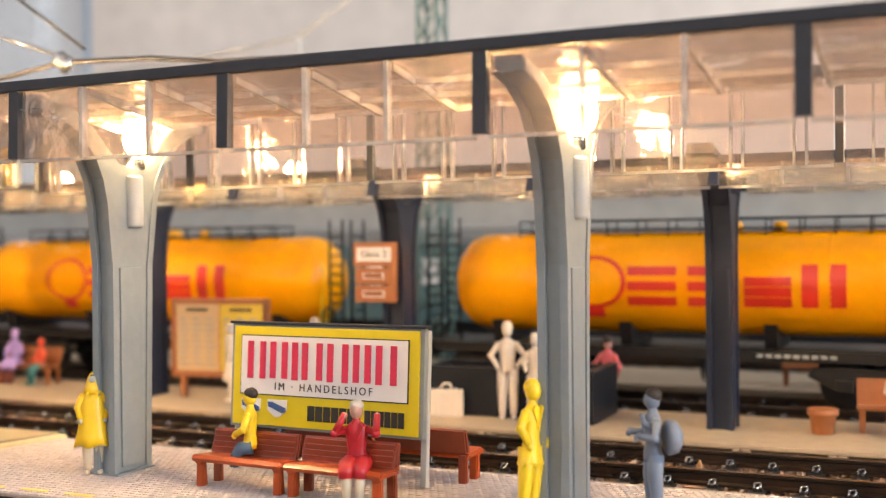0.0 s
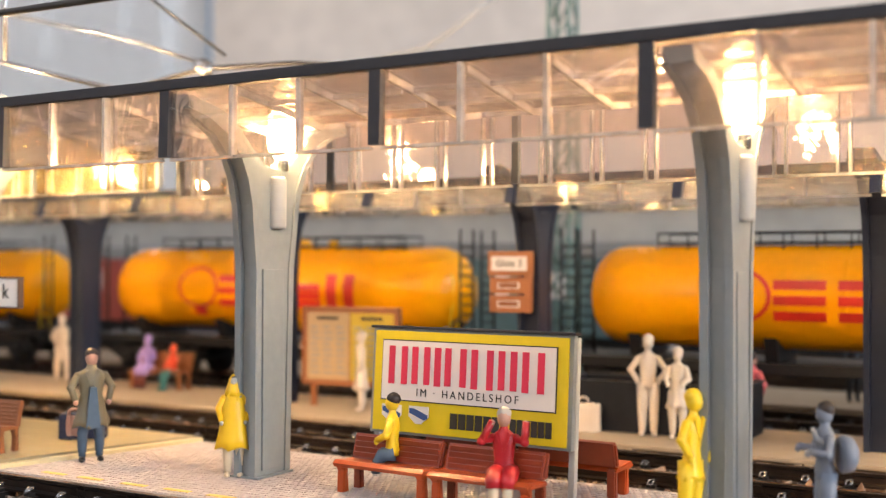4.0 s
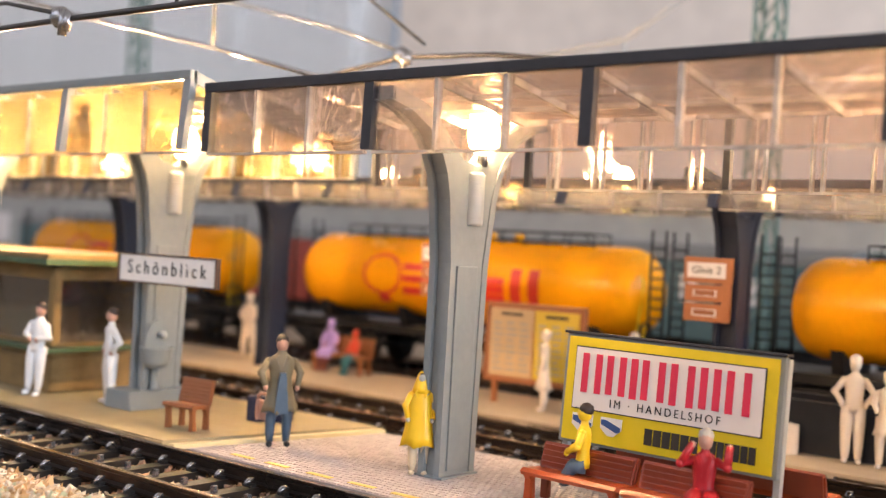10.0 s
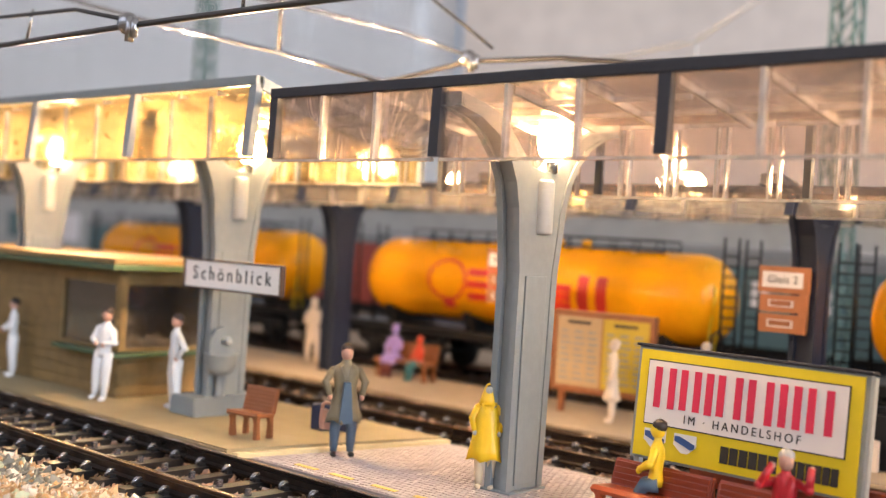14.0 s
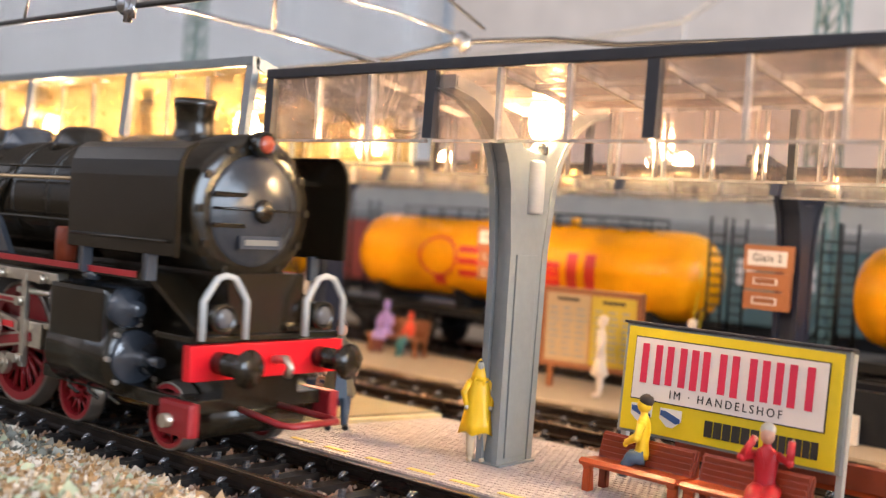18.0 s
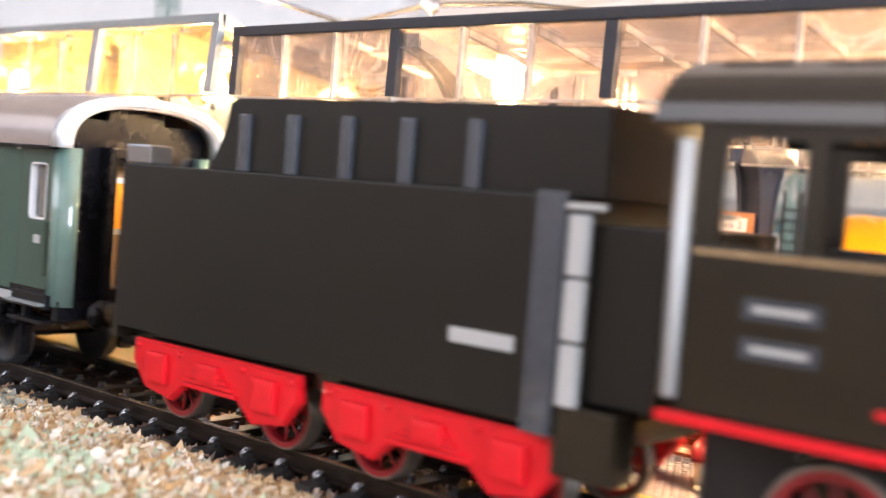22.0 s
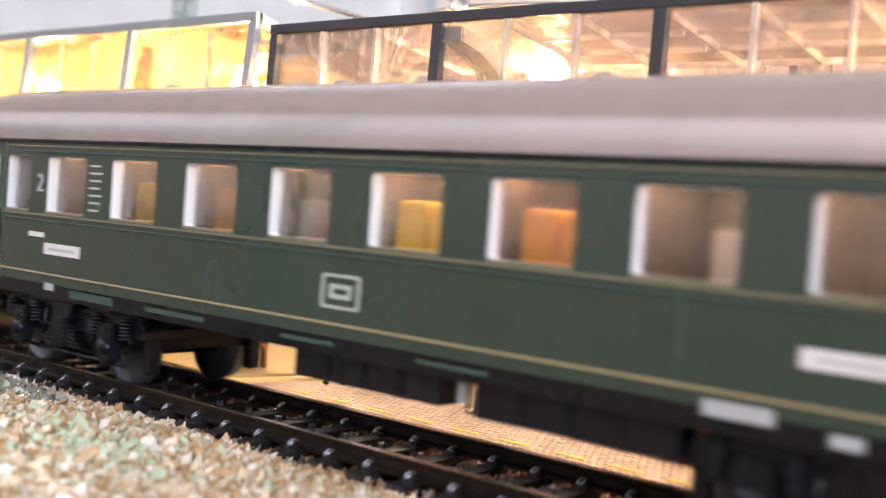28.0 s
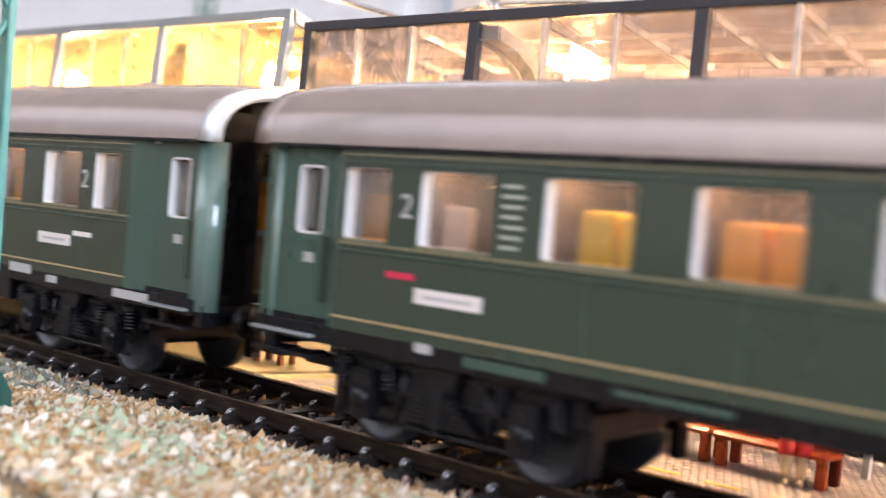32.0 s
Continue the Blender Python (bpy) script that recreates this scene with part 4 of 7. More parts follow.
PINK = mat("figure pink", (0.62, 0.13, 0.15), 0.45, vary=0.06)
LILAC = mat("figure lilac", (0.34, 0.24, 0.55), 0.45, vary=0.06)
SCARLET = mat("figure scarlet", (0.62, 0.06, 0.02), 0.45, vary=0.06)
LEGCREAM = mat("figure cream legs", (0.64, 0.52, 0.36), 0.45, vary=0.06)
MAROON = mat("figure maroon", (0.13, 0.03, 0.03), 0.45, vary=0.06)
TEAL = mat("figure teal", (0.03, 0.15, 0.17), 0.45, vary=0.06)


def figure(at, h, mats, label, arms="down", legs="stand", coat=0.0, cap=False, wide=1.0, open_front=False, hood=False):
    """mats: skin, hair, top, legs, shoes, coat. Faces -y. Built for 20 tall, then scaled."""
    bm = NB()
    sit = legs in ("sit", "perch")
    hip = 10.0 if not sit else 6.0
    for s in (-1, 1):
        if legs == "perch":
            pipe(bm, [(s * 1.0, 0.6, hip), (s * 1.1, -1.6, hip - 0.3), (s * 1.1, -2.6, hip - 2.2), (s * 1.05, -2.7, hip - 3.4)], [1.3, 1.2, 1.0, 0.8], 10, 3)
        elif sit and coat:
            pipe(bm, [(s * 1.0, 0.6, hip), (s * 1.15, -2.4, hip + 0.2), (s * 1.15, -4.1, hip - 0.5), (s * 1.1, -4.3, hip - 1.6)], [1.5, 1.45, 1.35, 1.2], 10, 5)
            pipe(bm, [(s * 1.1, -4.2, hip - 1.2), (s * 1.05, -4.3, 3.2), (s * 1.0, -4.2, 0.8)], [0.9, 0.8, 0.6], 10, 3)
            ball(bm, (s * 1.05, -4.9, 0.6), 0.75, 0.8, 1.5, 0.75, 2, 4)
        elif sit:
            pipe(bm, [(s * 1.0, 0.6, hip), (s * 1.1, -2.4, hip + 0.2), (s * 1.1, -4.0, hip - 0.6), (s * 1.05, -4.3, 3.2), (s * 1.0, -4.2, 0.8)], [1.25, 1.2, 1.05, 0.8, 0.6], 10, 3)
            ball(bm, (s * 1.05, -4.9, 0.6), 0.75, 0.8, 1.5, 0.75, 2, 4)
        else:
            sp = 1.15 if legs == "stand" else 1.5
            pipe(bm, [(s * 0.95, 0.2, hip + 0.6), (s * 1.05, 0, 7.4), (s * sp, 0.1, 5.0), (s * sp, 0.25, 2.6), (s * sp, 0.2, 0.9)], [1.25, 1.2, 0.98, 0.85, 0.62], 10, 3)
            ball(bm, (s * sp * 1.08, -0.45, 0.55), 0.72, 0.85, 1.65, 0.75, 2, 4)
    w = wide
    secs = [(1.55, 1.15, hip - 0.4), (1.75, 1.25, hip + 0.6), (1.5, 1.0, hip + 2.2), (1.75, 1.2, hip + 4.2), (1.95, 1.15, hip + 5.3), (1.75, 1.0, hip + 6.0), (1.2, 0.8, hip + 6.5), (0.7, 0.66, hip + 6.9), (0.6, 0.6, hip + 7.5)]
    if coat:
        flare = 0.12
        secs = [(2.0 + coat * flare, 1.55 + coat * flare, hip - coat), (2.0 + coat * flare * 0.75, 1.55 + coat * flare * 0.7, hip - coat * 0.7), (1.95, 1.5, hip - coat * 0.35)] + secs[1:]
    if hood:
        # a loose cape: straight from the neck to the hem
        secs = [(3.2, 2.5, hip - coat), (3.0, 2.3, hip - coat * 0.6), (2.65, 2.0, hip - 0.6), (2.4, 1.8, hip + 1.8), (2.1, 1.55, hip + 4.0), (1.75, 1.3, hip + 5.4), (1.2, 0.95, hip + 6.4), (0.7, 0.7, hip + 7.2)]
    rings, m = [], 24
    for k, (rx, ry, z) in enumerate(secs):
        # cloth falls in folds that deepen towards the hem
        deep = 0.10 * max(0.0, 1 - k / 4.0) if coat else 0.02
        ring = []
        for i in range(m):
            a = 2 * math.pi * i / m
            f = w * (1 + deep * math.sin(6 * a + 0.9 * k) + 0.5 * deep * math.sin(11 * a + 2))
            hem = 0.35 * math.sin(5 * a + 1) if coat and k == 0 else 0.0
            ring.append(bm.verts.new((rx * f * math.cos(a), ry * f * math.sin(a), z + hem)))
        rings.append(ring)
    for a, b in zip(rings, rings[1:]):
        for i in range(m):
            f = bm.faces.new((a[i], a[(i + 1) % m], b[(i + 1) % m], b[i]))
            f.material_index, f.smooth = 2 if not coat else 5, True
    bm.faces.new(rings[0][::-1]).material_index = 3
    if coat:
        for q in (-1, 1):
            prism(bm, [(q * 0.15, hip + 3.4), (q * 1.25, hip + 6.2), (q * 0.75, hip + 6.7), (q * 0.1, hip + 4.4)], -1.28 * w, -0.85 * w, "y", 5)
    if open_front:
        prism(bm, [(-1.25, hip - coat - 0.1), (1.25, hip - coat - 0.1), (0.55, hip + 3.6), (-0.55, hip + 3.6)], -2.0 * w, -1.0, "y", 3)
    hd = hip + 8.6
    ball(bm, (0, -0.05, hd), 1.32 if not hood else 1.0, 0.84, 0.95, 1.15, 2, 0)
    ball(bm, (0, -1.15, hd - 0.15), 0.25, 0.7, 1, 1, 1, 0)
    ball(bm, (0, 0.2, hd + 0.68), 1.32 if not hood else 0.8, 0.9, 0.98, 0.92, 2, 1)
    if hood:
        lathe(bm, [(1.9, hd - 2.6), (1.6, hd - 1.5), (1.25, hd - 0.4), (0.95, hd + 0.6), (0.55, hd + 1.3), (0.1, hd + 1.6)], (0, 0.3, 0), "z", 14, 5)
    if cap:
        lathe(bm, [(1.7, hd + 0.6), (1.75, hd + 0.75), (1.1, hd + 0.9), (1.0, hd + 1.6), (0.4, hd + 1.8)], (0, 0, 0), "z", 14, 1)
    sh = hip + 5.7
    am = 5 if coat else 2
    for s in (-1, 1):
        P0 = (s * 1.78 * w, 0, sh - 0.2)
        if arms == "down":
            pts = [P0, (s * 2.6 * w, 0.2, sh - 2.6), (s * 2.65 * w, -0.4, sh - 5.0)]
        elif arms == "hips":
            pts = [P0, (s * 3.5 * w, 0.7, sh - 2.5), (s * 2.1 * w, -0.5, sh - 4.5)]
        elif arms == "fold":
            pts = [P0, (s * 2.7 * w, -0.3, sh - 2.5), (s * 0.9, -1.9, sh - 2.9)]
        elif arms == "up":
            pts = [P0, (s * 3.4 * w, -1.4, sh - 0.6), (s * (1.7 if s < 0 else 3.6), -1.3, sh + 2.6)]
        elif arms == "pocket":
            pts = [P0, (s * 2.75 * w, 0.1, sh - 2.3), (s * 2.2 * w, -1.1, sh - 4.6)]
        elif arms == "play":
            pts = [P0, (s * 2.8 * w, -0.6, sh - 2.4), (s * 2.2, -3.0, sh - 2.0)]
        else:
            pts = [P0, (s * 2.5 * w, -0.6, sh - 2.4), (s * 1.6, -2.4, sh - 3.4)]
        ball(bm, pts[0], 0.74, 1, 1, 1, 2, am)
        ball(bm, pts[1], 0.73, 1, 1, 1, 2, am)
        pipe(bm, pts, [0.76, 0.7, 0.55], 9, am)
        e = pts[-1]
        ball(bm, (e[0], e[1] - 0.1, e[2] - 0.3), 0.55, 0.9, 0.9, 1.1, 1, 0)
    if arms == "play":
        lathe(bm, [(2.4, 0.0), (2.7, 0.4), (2.4, 1.6), (1.5, 2.2)], (1.4, 1.6, sh - 2.5), "y", 18, 2)
        pipe(bm, [(0.3, -1.8, sh + 0.9), (1.2, -1.6, sh - 0.4), (1.6, 0.4, sh - 1.5)], [0.35, 0.5, 0.9], 8, 2)
    bm.transform(Matrix.Scale(h / 20.0, 4))
    return solid("figurine", bm, mats, label, "figurine", "moulded platform figures", at=at)


CHALK = mat("white painted figure", (0.78, 0.77, 0.77), 0.4, vary=0.05)
W6 = [WHITEP] * 6
SKW = [SKIN, HAIR, CHALK, CHALK, CHALK, CHALK]
figure((-121.3, 148.6, 0.0, 0, 0, 56), 20.4, [SKIN, HAIR, COATBROWN, JEANS, SHOE, COATBROWN], "painted figure in an open olive coat and blue trousers", "pocket", "wide", 3.6, False, 1.3, True)
suitcase((-124.6, 147.6, 4.6, 0, 0, 20), SKIN, "small flesh-pink bag held beside the coat figure", 3.0, 3.6, 1.2, True)
figure((-88.9, 150.4, 0.0, 0, 0, 40), 17.4, [GREYHAIR, HAIR, YCOAT, LEGCREAM, LEGCREAM, YCOAT], "hooded figure in a flowing bright yellow raincoat beside the post", "pocket", "stand", 4.2, False, 1.05, False, True)
figure((-58.4, 153.0, 0.9, 0, 0, -70), 18.4, [YLEMON, HAIR, YLEMON, JEANS, JEANS, YLEMON], "figure with yellow jacket and blue trousers perched on the bench", "bend", "perch")
figure((-37.2, 150.4, 0.0, 0, 0, 20), 18.8, [SKIN, GREYHAIR, RCOAT, LEGCREAM, LEGCREAM, RCOAT], "seated grey-haired figure in red with raised arms", "up", "sit", 1.4)
figure((-8.6, 148.4, 0.0, 0, 4, 75), 19.5, [YLEMON] * 6, "plain lemon-yellow moulded figure leaning forward", "pocket", "stand", 1.9, False, 0.95)
figure((8.0, 153.0, 0.0, 0, 0, -60), 18.5, [BLUEGREY, HAIR, BLUEGREY, BLUEGREY, BLUEGREY, BLUEGREY], "blue-grey figure playing a large round horn", "play", "wide", 0, False, 1.1)
figure((-192.6, 141.4, 1.0, 4, 7, 25), 20.5, SKW, "white figure with dark hair leaning by the kiosk counter", "fold", "stand")
figure((-174.6, 148.6, 1.0, 0, 0, -15), 20.3, SKW, "white figure with dark hair, arms bent at the waist", "hips", "stand")
figure((-234, 142.2, 1.0, 0, 0, -20), 19.0, SKW, "white figure with dark hair near the kiosk", "bend", "stand")
figure((-43.5, 230.4, 0.0, 0, 0, 15), 21.3, W6, "tall cream unpainted figure in a suit", "hips", "stand")
figure((-36.8, 229.8, 0.0, 0, 0, 5), 19.0, W6, "cream unpainted figure in a skirt", "bend", "stand", 3.0)
figure((-118.4, 232.5, 0.0, 0, 0, -60), 19.5, W6, "cream unpainted figure in a long coat at the timetable", "down", "stand", 4.5)
figure((-98.5, 240, 0.0, 0, 0, 20), 20.5, W6, "cream unpainted figure behind the board", "down", "stand")
figure((-239.5, 245, 0.0, 0, 0, 40), 20.0, W6, "cream unpainted figure by a dark post", "bend", "wide", 1.0)
figure((-201.5, 243.5, 0.0, 0, 0, 15), 19.0, [LILAC, LILAC, LILAC, MAROON, MAROON, LILAC], "seated lilac and maroon figure on the bench", "bend", "sit", 1.5)
figure((-191.5, 243.5, 0.0, 0, 0, -10), 16.0, [SCARLET, SCARLET, SCARLET, TEAL, TEAL, SCARLET], "seated scarlet and teal figure on the bench", "bend", "sit")
figure((-28.5, 257.5, -4.0, 0, 0, 160), 20.5, [SKIN, HAIR, PINK, GREY, GREY, PINK], "figure in a pink top beyond the stair wall", "hips", "stand")
figure((36.0, 240, 0.0, 0, 0, 10), 18.5, W6, "cream unpainted seated figure on the bench", "bend", "sit")
figure((-16.0, 312, 0.4, 0, 0, 30), 18.0, [BLACK] * 6, "dark figure on the far platform", "down", "stand", 2.0)


# ---- tank wagons ----
def tank_wagon(xc, label):
    t = thing("tank_wagon", (xc, 274.5, 0.6), label, "tank wagon", "yellow tank wagons")
    zc, r, h = 28.2, 12.4, 64.0
    tank = part("tank", lathe(NB(), [(0.5, -h), (5.5, -h + 0.7), (9.0, -h + 2.2), (11.2, -h + 4.4), (12.2, -h + 7.2), (r, -h + 10), (r, h - 10), (12.2, h - 7.2), (11.2, h - 4.4), (9.0, h - 2.2), (5.5, h - 0.7), (0.5, h)], (0, 0, zc), "x", 56), YELLOW, t)
    for x in (-30, 0, 30):
        part("band", lathe(NB(), [(r - 0.2, x - 0.35), (r + 0.06, x - 0.3), (r + 0.06, x + 0.3), (r - 0.2, x + 0.35)], (0, 0, zc), "x", 56), YELLOW, tank)
    part("dome", lathe(NB(), [(3.2, zc + r - 0.8), (3.3, zc + r + 1.6), (2.6, zc + r + 2.3), (0.4, zc + r + 2.5)], (6, 0, 0), "z", 20), YELLOW, tank)
    part("dome", lathe(NB(), [(1.6, zc + r - 0.5), (1.6, zc + r + 1.9), (0.4, zc + r + 2.2)], (18, 0, 0), "z", 14), YELLOW, tank)
    # walkway with railing
    walkway = part("walkway", bx(NB(), -46, 46, -4.6, -1.4, zc + r + 0.3, zc + r + 0.8), BLACK, t)
    part("walkway", bx(NB(), -46, 46, 1.4, 4.6, zc + r + 0.3, zc + r + 0.8), BLACK, t)
    bm = NB()
    for y in (-4.6, 4.6):
        pipe(bm, [(-46, y, zc + r + 3.0), (46, y, zc + r + 3.0)], 0.25, 6)
        for i in range(13):
            cyl(bm, (-46 + i * 7.66, y, zc + r - 1.2), (-46 + i * 7.66, y, zc + r + 3.0), 0.22, seg=6)
    part("railing", bm, BLACK, walkway)
    # red marking: a ringed shell-like disc and plain bars of the lettering's size
    def on_tank(x, z0, w, hh, m, name):
        bm = NB()
        rows = 6
        for i in range(rows):
            za, zb = z0 + hh * i / rows, z0 + hh * (i + 1) / rows
            ya, yb = [-math.sqrt(max(0.1, (r + 0.07) ** 2 - (z - zc) ** 2)) for z in (za, zb)]
            v = [bm.verts.new(c) for c in ((x, ya, za), (x + w, ya, za), (x + w, yb, zb), (x, yb, zb))]
            bm.faces.new(v)
        return part(name, bm, m, tank)
    lx = -24.3
    bm = NB()
    ring = []
    for i in range(24):
        a = 2 * math.pi * i / 24
        for rr in (8.0, 6.9):
            xx, zz = lx + rr * math.cos(a), zc + 0.4 + 0.8 * rr * math.sin(a)
            ring.append(bm.verts.new((xx, -math.sqrt((r + 0.07) ** 2 - (zz - zc) ** 2), zz)))
    for i in range(24):
        a, b = 2 * i, (2 * i + 2) % 48
        bm.faces.new((ring[a], ring[b], ring[b + 1], ring[a + 1]))
    part("emblem_ring", bm, RED, tank)
    on_tank(lx - 2.2, zc - 8.2, 4.4, 2.4, RED, "emblem_foot")
    for x, w, hh, full in ((-16, 11.8, 9.4, False), (-1.6, 10.2, 9.4, False), (11.3, 10.6, 7.0, False), (24.0, 3.6, 9.8, True), (30.0, 3.6, 9.8, True)):
        z0 = zc - 5.2
        if full:
            on_tank(x, z0, w, hh, RED, "letter_bar")
        else:
            for k in range(3):
                on_tank(x, z0 + k * (hh - 2.2) / 2, w, 2.2, RED, "letter_bar")
    # ladders on one end and grab rails
    lad = NB()
    for y in (-6.5, -2.5):
        pipe(lad, [(h - 3 if y < -5 else h - 3, y, 13), (h - 1, y, zc + 3), (h - 4.6, y, zc + 9)], 0.28, 6)
    for i in range(7):
        z = 14 + i * 2.9
        cyl(lad, (h - 2.5, -6.5, z), (h - 2.5, -2.5, z), 0.22, seg=6)
    part("ladder", lad, BRIGHTY, t, "yellow end ladder")
    part("end_rail", pipe(NB(), [(h + 1, -11, 12.5), (h + 1, -11, 20), (h + 1, -8, 21), (h + 1, -5, 20), (h + 1, -5, 12.5)], 0.35, 6), BLACK, t)
    part("ladder", pipe(NB(), [(-h + 2, -6, 13), (-h + 1, -6, zc + 3), (-h + 4.6, -6, zc + 9)], 0.28, 6), BLACK, t)
    for e in (-1, 1):
        for y in (-9.0, 3.0):
            lad2 = NB()
            for x in (h + 2.2, h + 6.2):
                cyl(lad2, (e * x, y, 13.2), (e * x, y, zc + r + 4.5), 0.35, seg=6)
            for i in range(11):
                cyl(lad2, (e * (h + 2.2), y, 14.5 + i * 2.6), (e * (h + 6.2), y, 14.5 + i * 2.6), 0.25, seg=6)
            part("end_ladder", lad2, BLACK, t, "black end ladder")
    # frame and running gear
    part("frame", bx(NB(), -68, 68, -11.5, 11.5, 10.6, 13.2, 0.2), BLACK, t)
    for x in (-50, -17, 17, 50):
        part("saddle", prism(NB(), [(-9, 13.2), (9, 13.2), (11, 19), (6, 17), (-6, 17), (-11, 19)], x - 1.5, x + 1.5, "x"), BLACK, t)
    bars = NB()
    for i in range(9):
        bx(bars, 14 + i * 2.0, 15.4 + i * 2.0, -11.62, -11.502, 11.5, 12.3)
    part("data_print", bars, LIGHTGREY, t)
    for bxc in (-44, 44):
        b = part("bogie", prism(NB(), [(-18, 9.5), (18, 9.5), (19, 7.5), (13, 4.5), (6, 6.5), (-6, 6.5), (-13, 4.5), (-19, 7.5)], -11.2, -9.4, "y", bev=0.2), BLACK, t, at=(bxc, 0, 0))
        part("bogie_frame", prism(NB(), [(-18, 9.5), (18, 9.5), (19, 7.5), (13, 4.5), (6, 6.5), (-6, 6.5), (-13, 4.5), (-19, 7.5)], 9.4, 11.2, "y", bev=0.2), BLACK, b)
        for dx in (-11, 11):
            part("wheel", lathe(NB(), [(0.8, -9.2), (5.3, -9.2), (5.6, -8.8), (5.6, -7.0), (1, -6.8), (1, 6.8), (5.6, 7.0), (5.6, 8.8), (5.3, 9.2), (0.8, 9.2)], (bxc + dx, 0, 5.6), "y", 24), BLACK, t)
            part("axle_box", bx(NB(), bxc + dx - 2, bxc + dx + 2, -12.2, -11.0, 4.2, 7.4, 0.3), BLACK, b, at=(-bxc, 0, 0))
    for s in (-1, 1):
        part("buffer_beam", bx(NB(), min(s * 68, s * 69.4), max(s * 68, s * 69.4), -13, 13, 9.5, 13.4, 0.15), BLACK, t)
        for y in (-8.7, 8.7):
            part("buffer", lathe(NB(), [(1.0, s * 69), (1.0, s * 73), (2.2, s * 73.3), (2.3, s * 74)], (0, y, 11.6), "x", 14), BLACK, t)
    return t


for xc in (-175, -9, -338, 157):
    tank_wagon(xc, "glossy yellow-orange tank wagon with red markings on black bogies")

# ---- background stock, blurred in the distance ----
REDW = mat("distant red wagon", (0.30, 0.05, 0.03), 0.5, vary=0.15)
BLUEW = mat("distant dark blue wagon", (0.08, 0.14, 0.145), 0.5, vary=0.15)
GREYW = mat("distant grey wagon", (0.15, 0.15, 0.145), 0.55, vary=0.15)


def far_wagon(x0, x1, y, m, label):
    t = thing("goods_wagon", ((x0 + x1) / 2, y, 0.4), label, "goods wagon", "stock on the far tracks")
    w = (x1 - x0) / 2
    part("body", bx(NB(), -w, w, -14, 14, 11, 38, 0.6), m, t)
    part("roof", prism(NB(), [(-14.6, 38), (14.6, 38), (13, 41), (7, 43.5), (0, 44.2), (-7, 43.5), (-13, 41)], -w - 0.5, w + 0.5, "x"), GREYW, t)
    for k in range(7):
        x = -w + (k + 0.5) * 2 * w / 7
        part("window", bx(NB(), x - 3, x + 3, -14.3, -14.002, 24, 33), SIGNWHITE if k % 3 else BLUEW, t)
    part("underframe", bx(NB(), -w, w, -11, 11, 6, 10.9), BLACK, t)
    for k in (-0.75, -0.55, 0.55, 0.75):
        part("wheel", lathe(NB(), [(1, -9), (5.4, -9), (5.4, -7), (1, -6.8), (1, 6.8), (5.4, 7), (5.4, 9), (1, 9)], (k * w, 0, 5.2), "y", 20), BLACK, t)


far_wagon(-400, -250, 372, REDW, "red goods wagon with pale windows, far off")
far_wagon(-240, -90, 372, BLUEW, "dark blue-grey railway wagon, far off")
far_wagon(-80, 80, 372, GREYW, "grey railway wagon with a row of windows, far off")
far_wagon(-570, -410, 372, BLUEW, "dark blue-grey railway wagon, far off on the rear track")
far_wagon(90, 250, 372, GREYW, "grey railway wagon, far off on the rear track")
track("track_far", 372, 0.4, -1500, 1500, "far railway track under goods wagons", 0, 8)
low = thing("back_shelf", (0, 0, 0), "long low grey-beige building front behind the tracks", "building")
part("wall", bx(NB(), -1300, 700, 470, 476, -4, 62), mat("pale far facade", (0.36, 0.36, 0.34), 0.7, vary=0.15, scale=60), low)
for i in range(26):
    part("window", bx(NB(), -1240 + i * 70, -1195 + i * 70, 469.2, 469.98, 24, 46), BLUEW if i % 3 else SIGNWHITE, low)
part("roof_edge", bx(NB(), -1302, 702, 466, 476.5, 62.1, 65), LIGHTGREY, low)


# ---- overhead line ----
def lattice_mast(x, y, h, m, w, label, z0=-4.0):
    t = thing("lattice_mast", (x, y, z0), label, "mast", "overhead line masts")
    for sx in (-1, 1):
        for sy in (-1, 1):
            part("corner_post", cyl(NB(), (sx * w, sy * w, 0), (sx * w * 0.72, sy * w * 0.72, h), 0.32 * w / 2, seg=6), m, t)
    n = int(h / (w * 2.2))
    for i in range(n):
        bm = NB()
        z0_, z1 = h * i / n, h * (i + 1) / n
        k0, k1 = w * (1 - 0.28 * i / n), w * (1 - 0.28 * (i + 1) / n)
        for s in (-1, 1):
            cyl(bm, (-k0, s * k0, z0_), (k1, s * k1, z1), 0.2 * w / 2, seg=5)
            cyl(bm, (s * k0, k0, z0_), (s * k1, -k1, z1), 0.2 * w / 2, seg=5)
        part("brace", bm, m, t)
    part("foot", bx(NB(), -w * 1.5, w * 1.5, -w * 1.5, w * 1.5, 0, 1.6, 0.3), m, t)
    return t


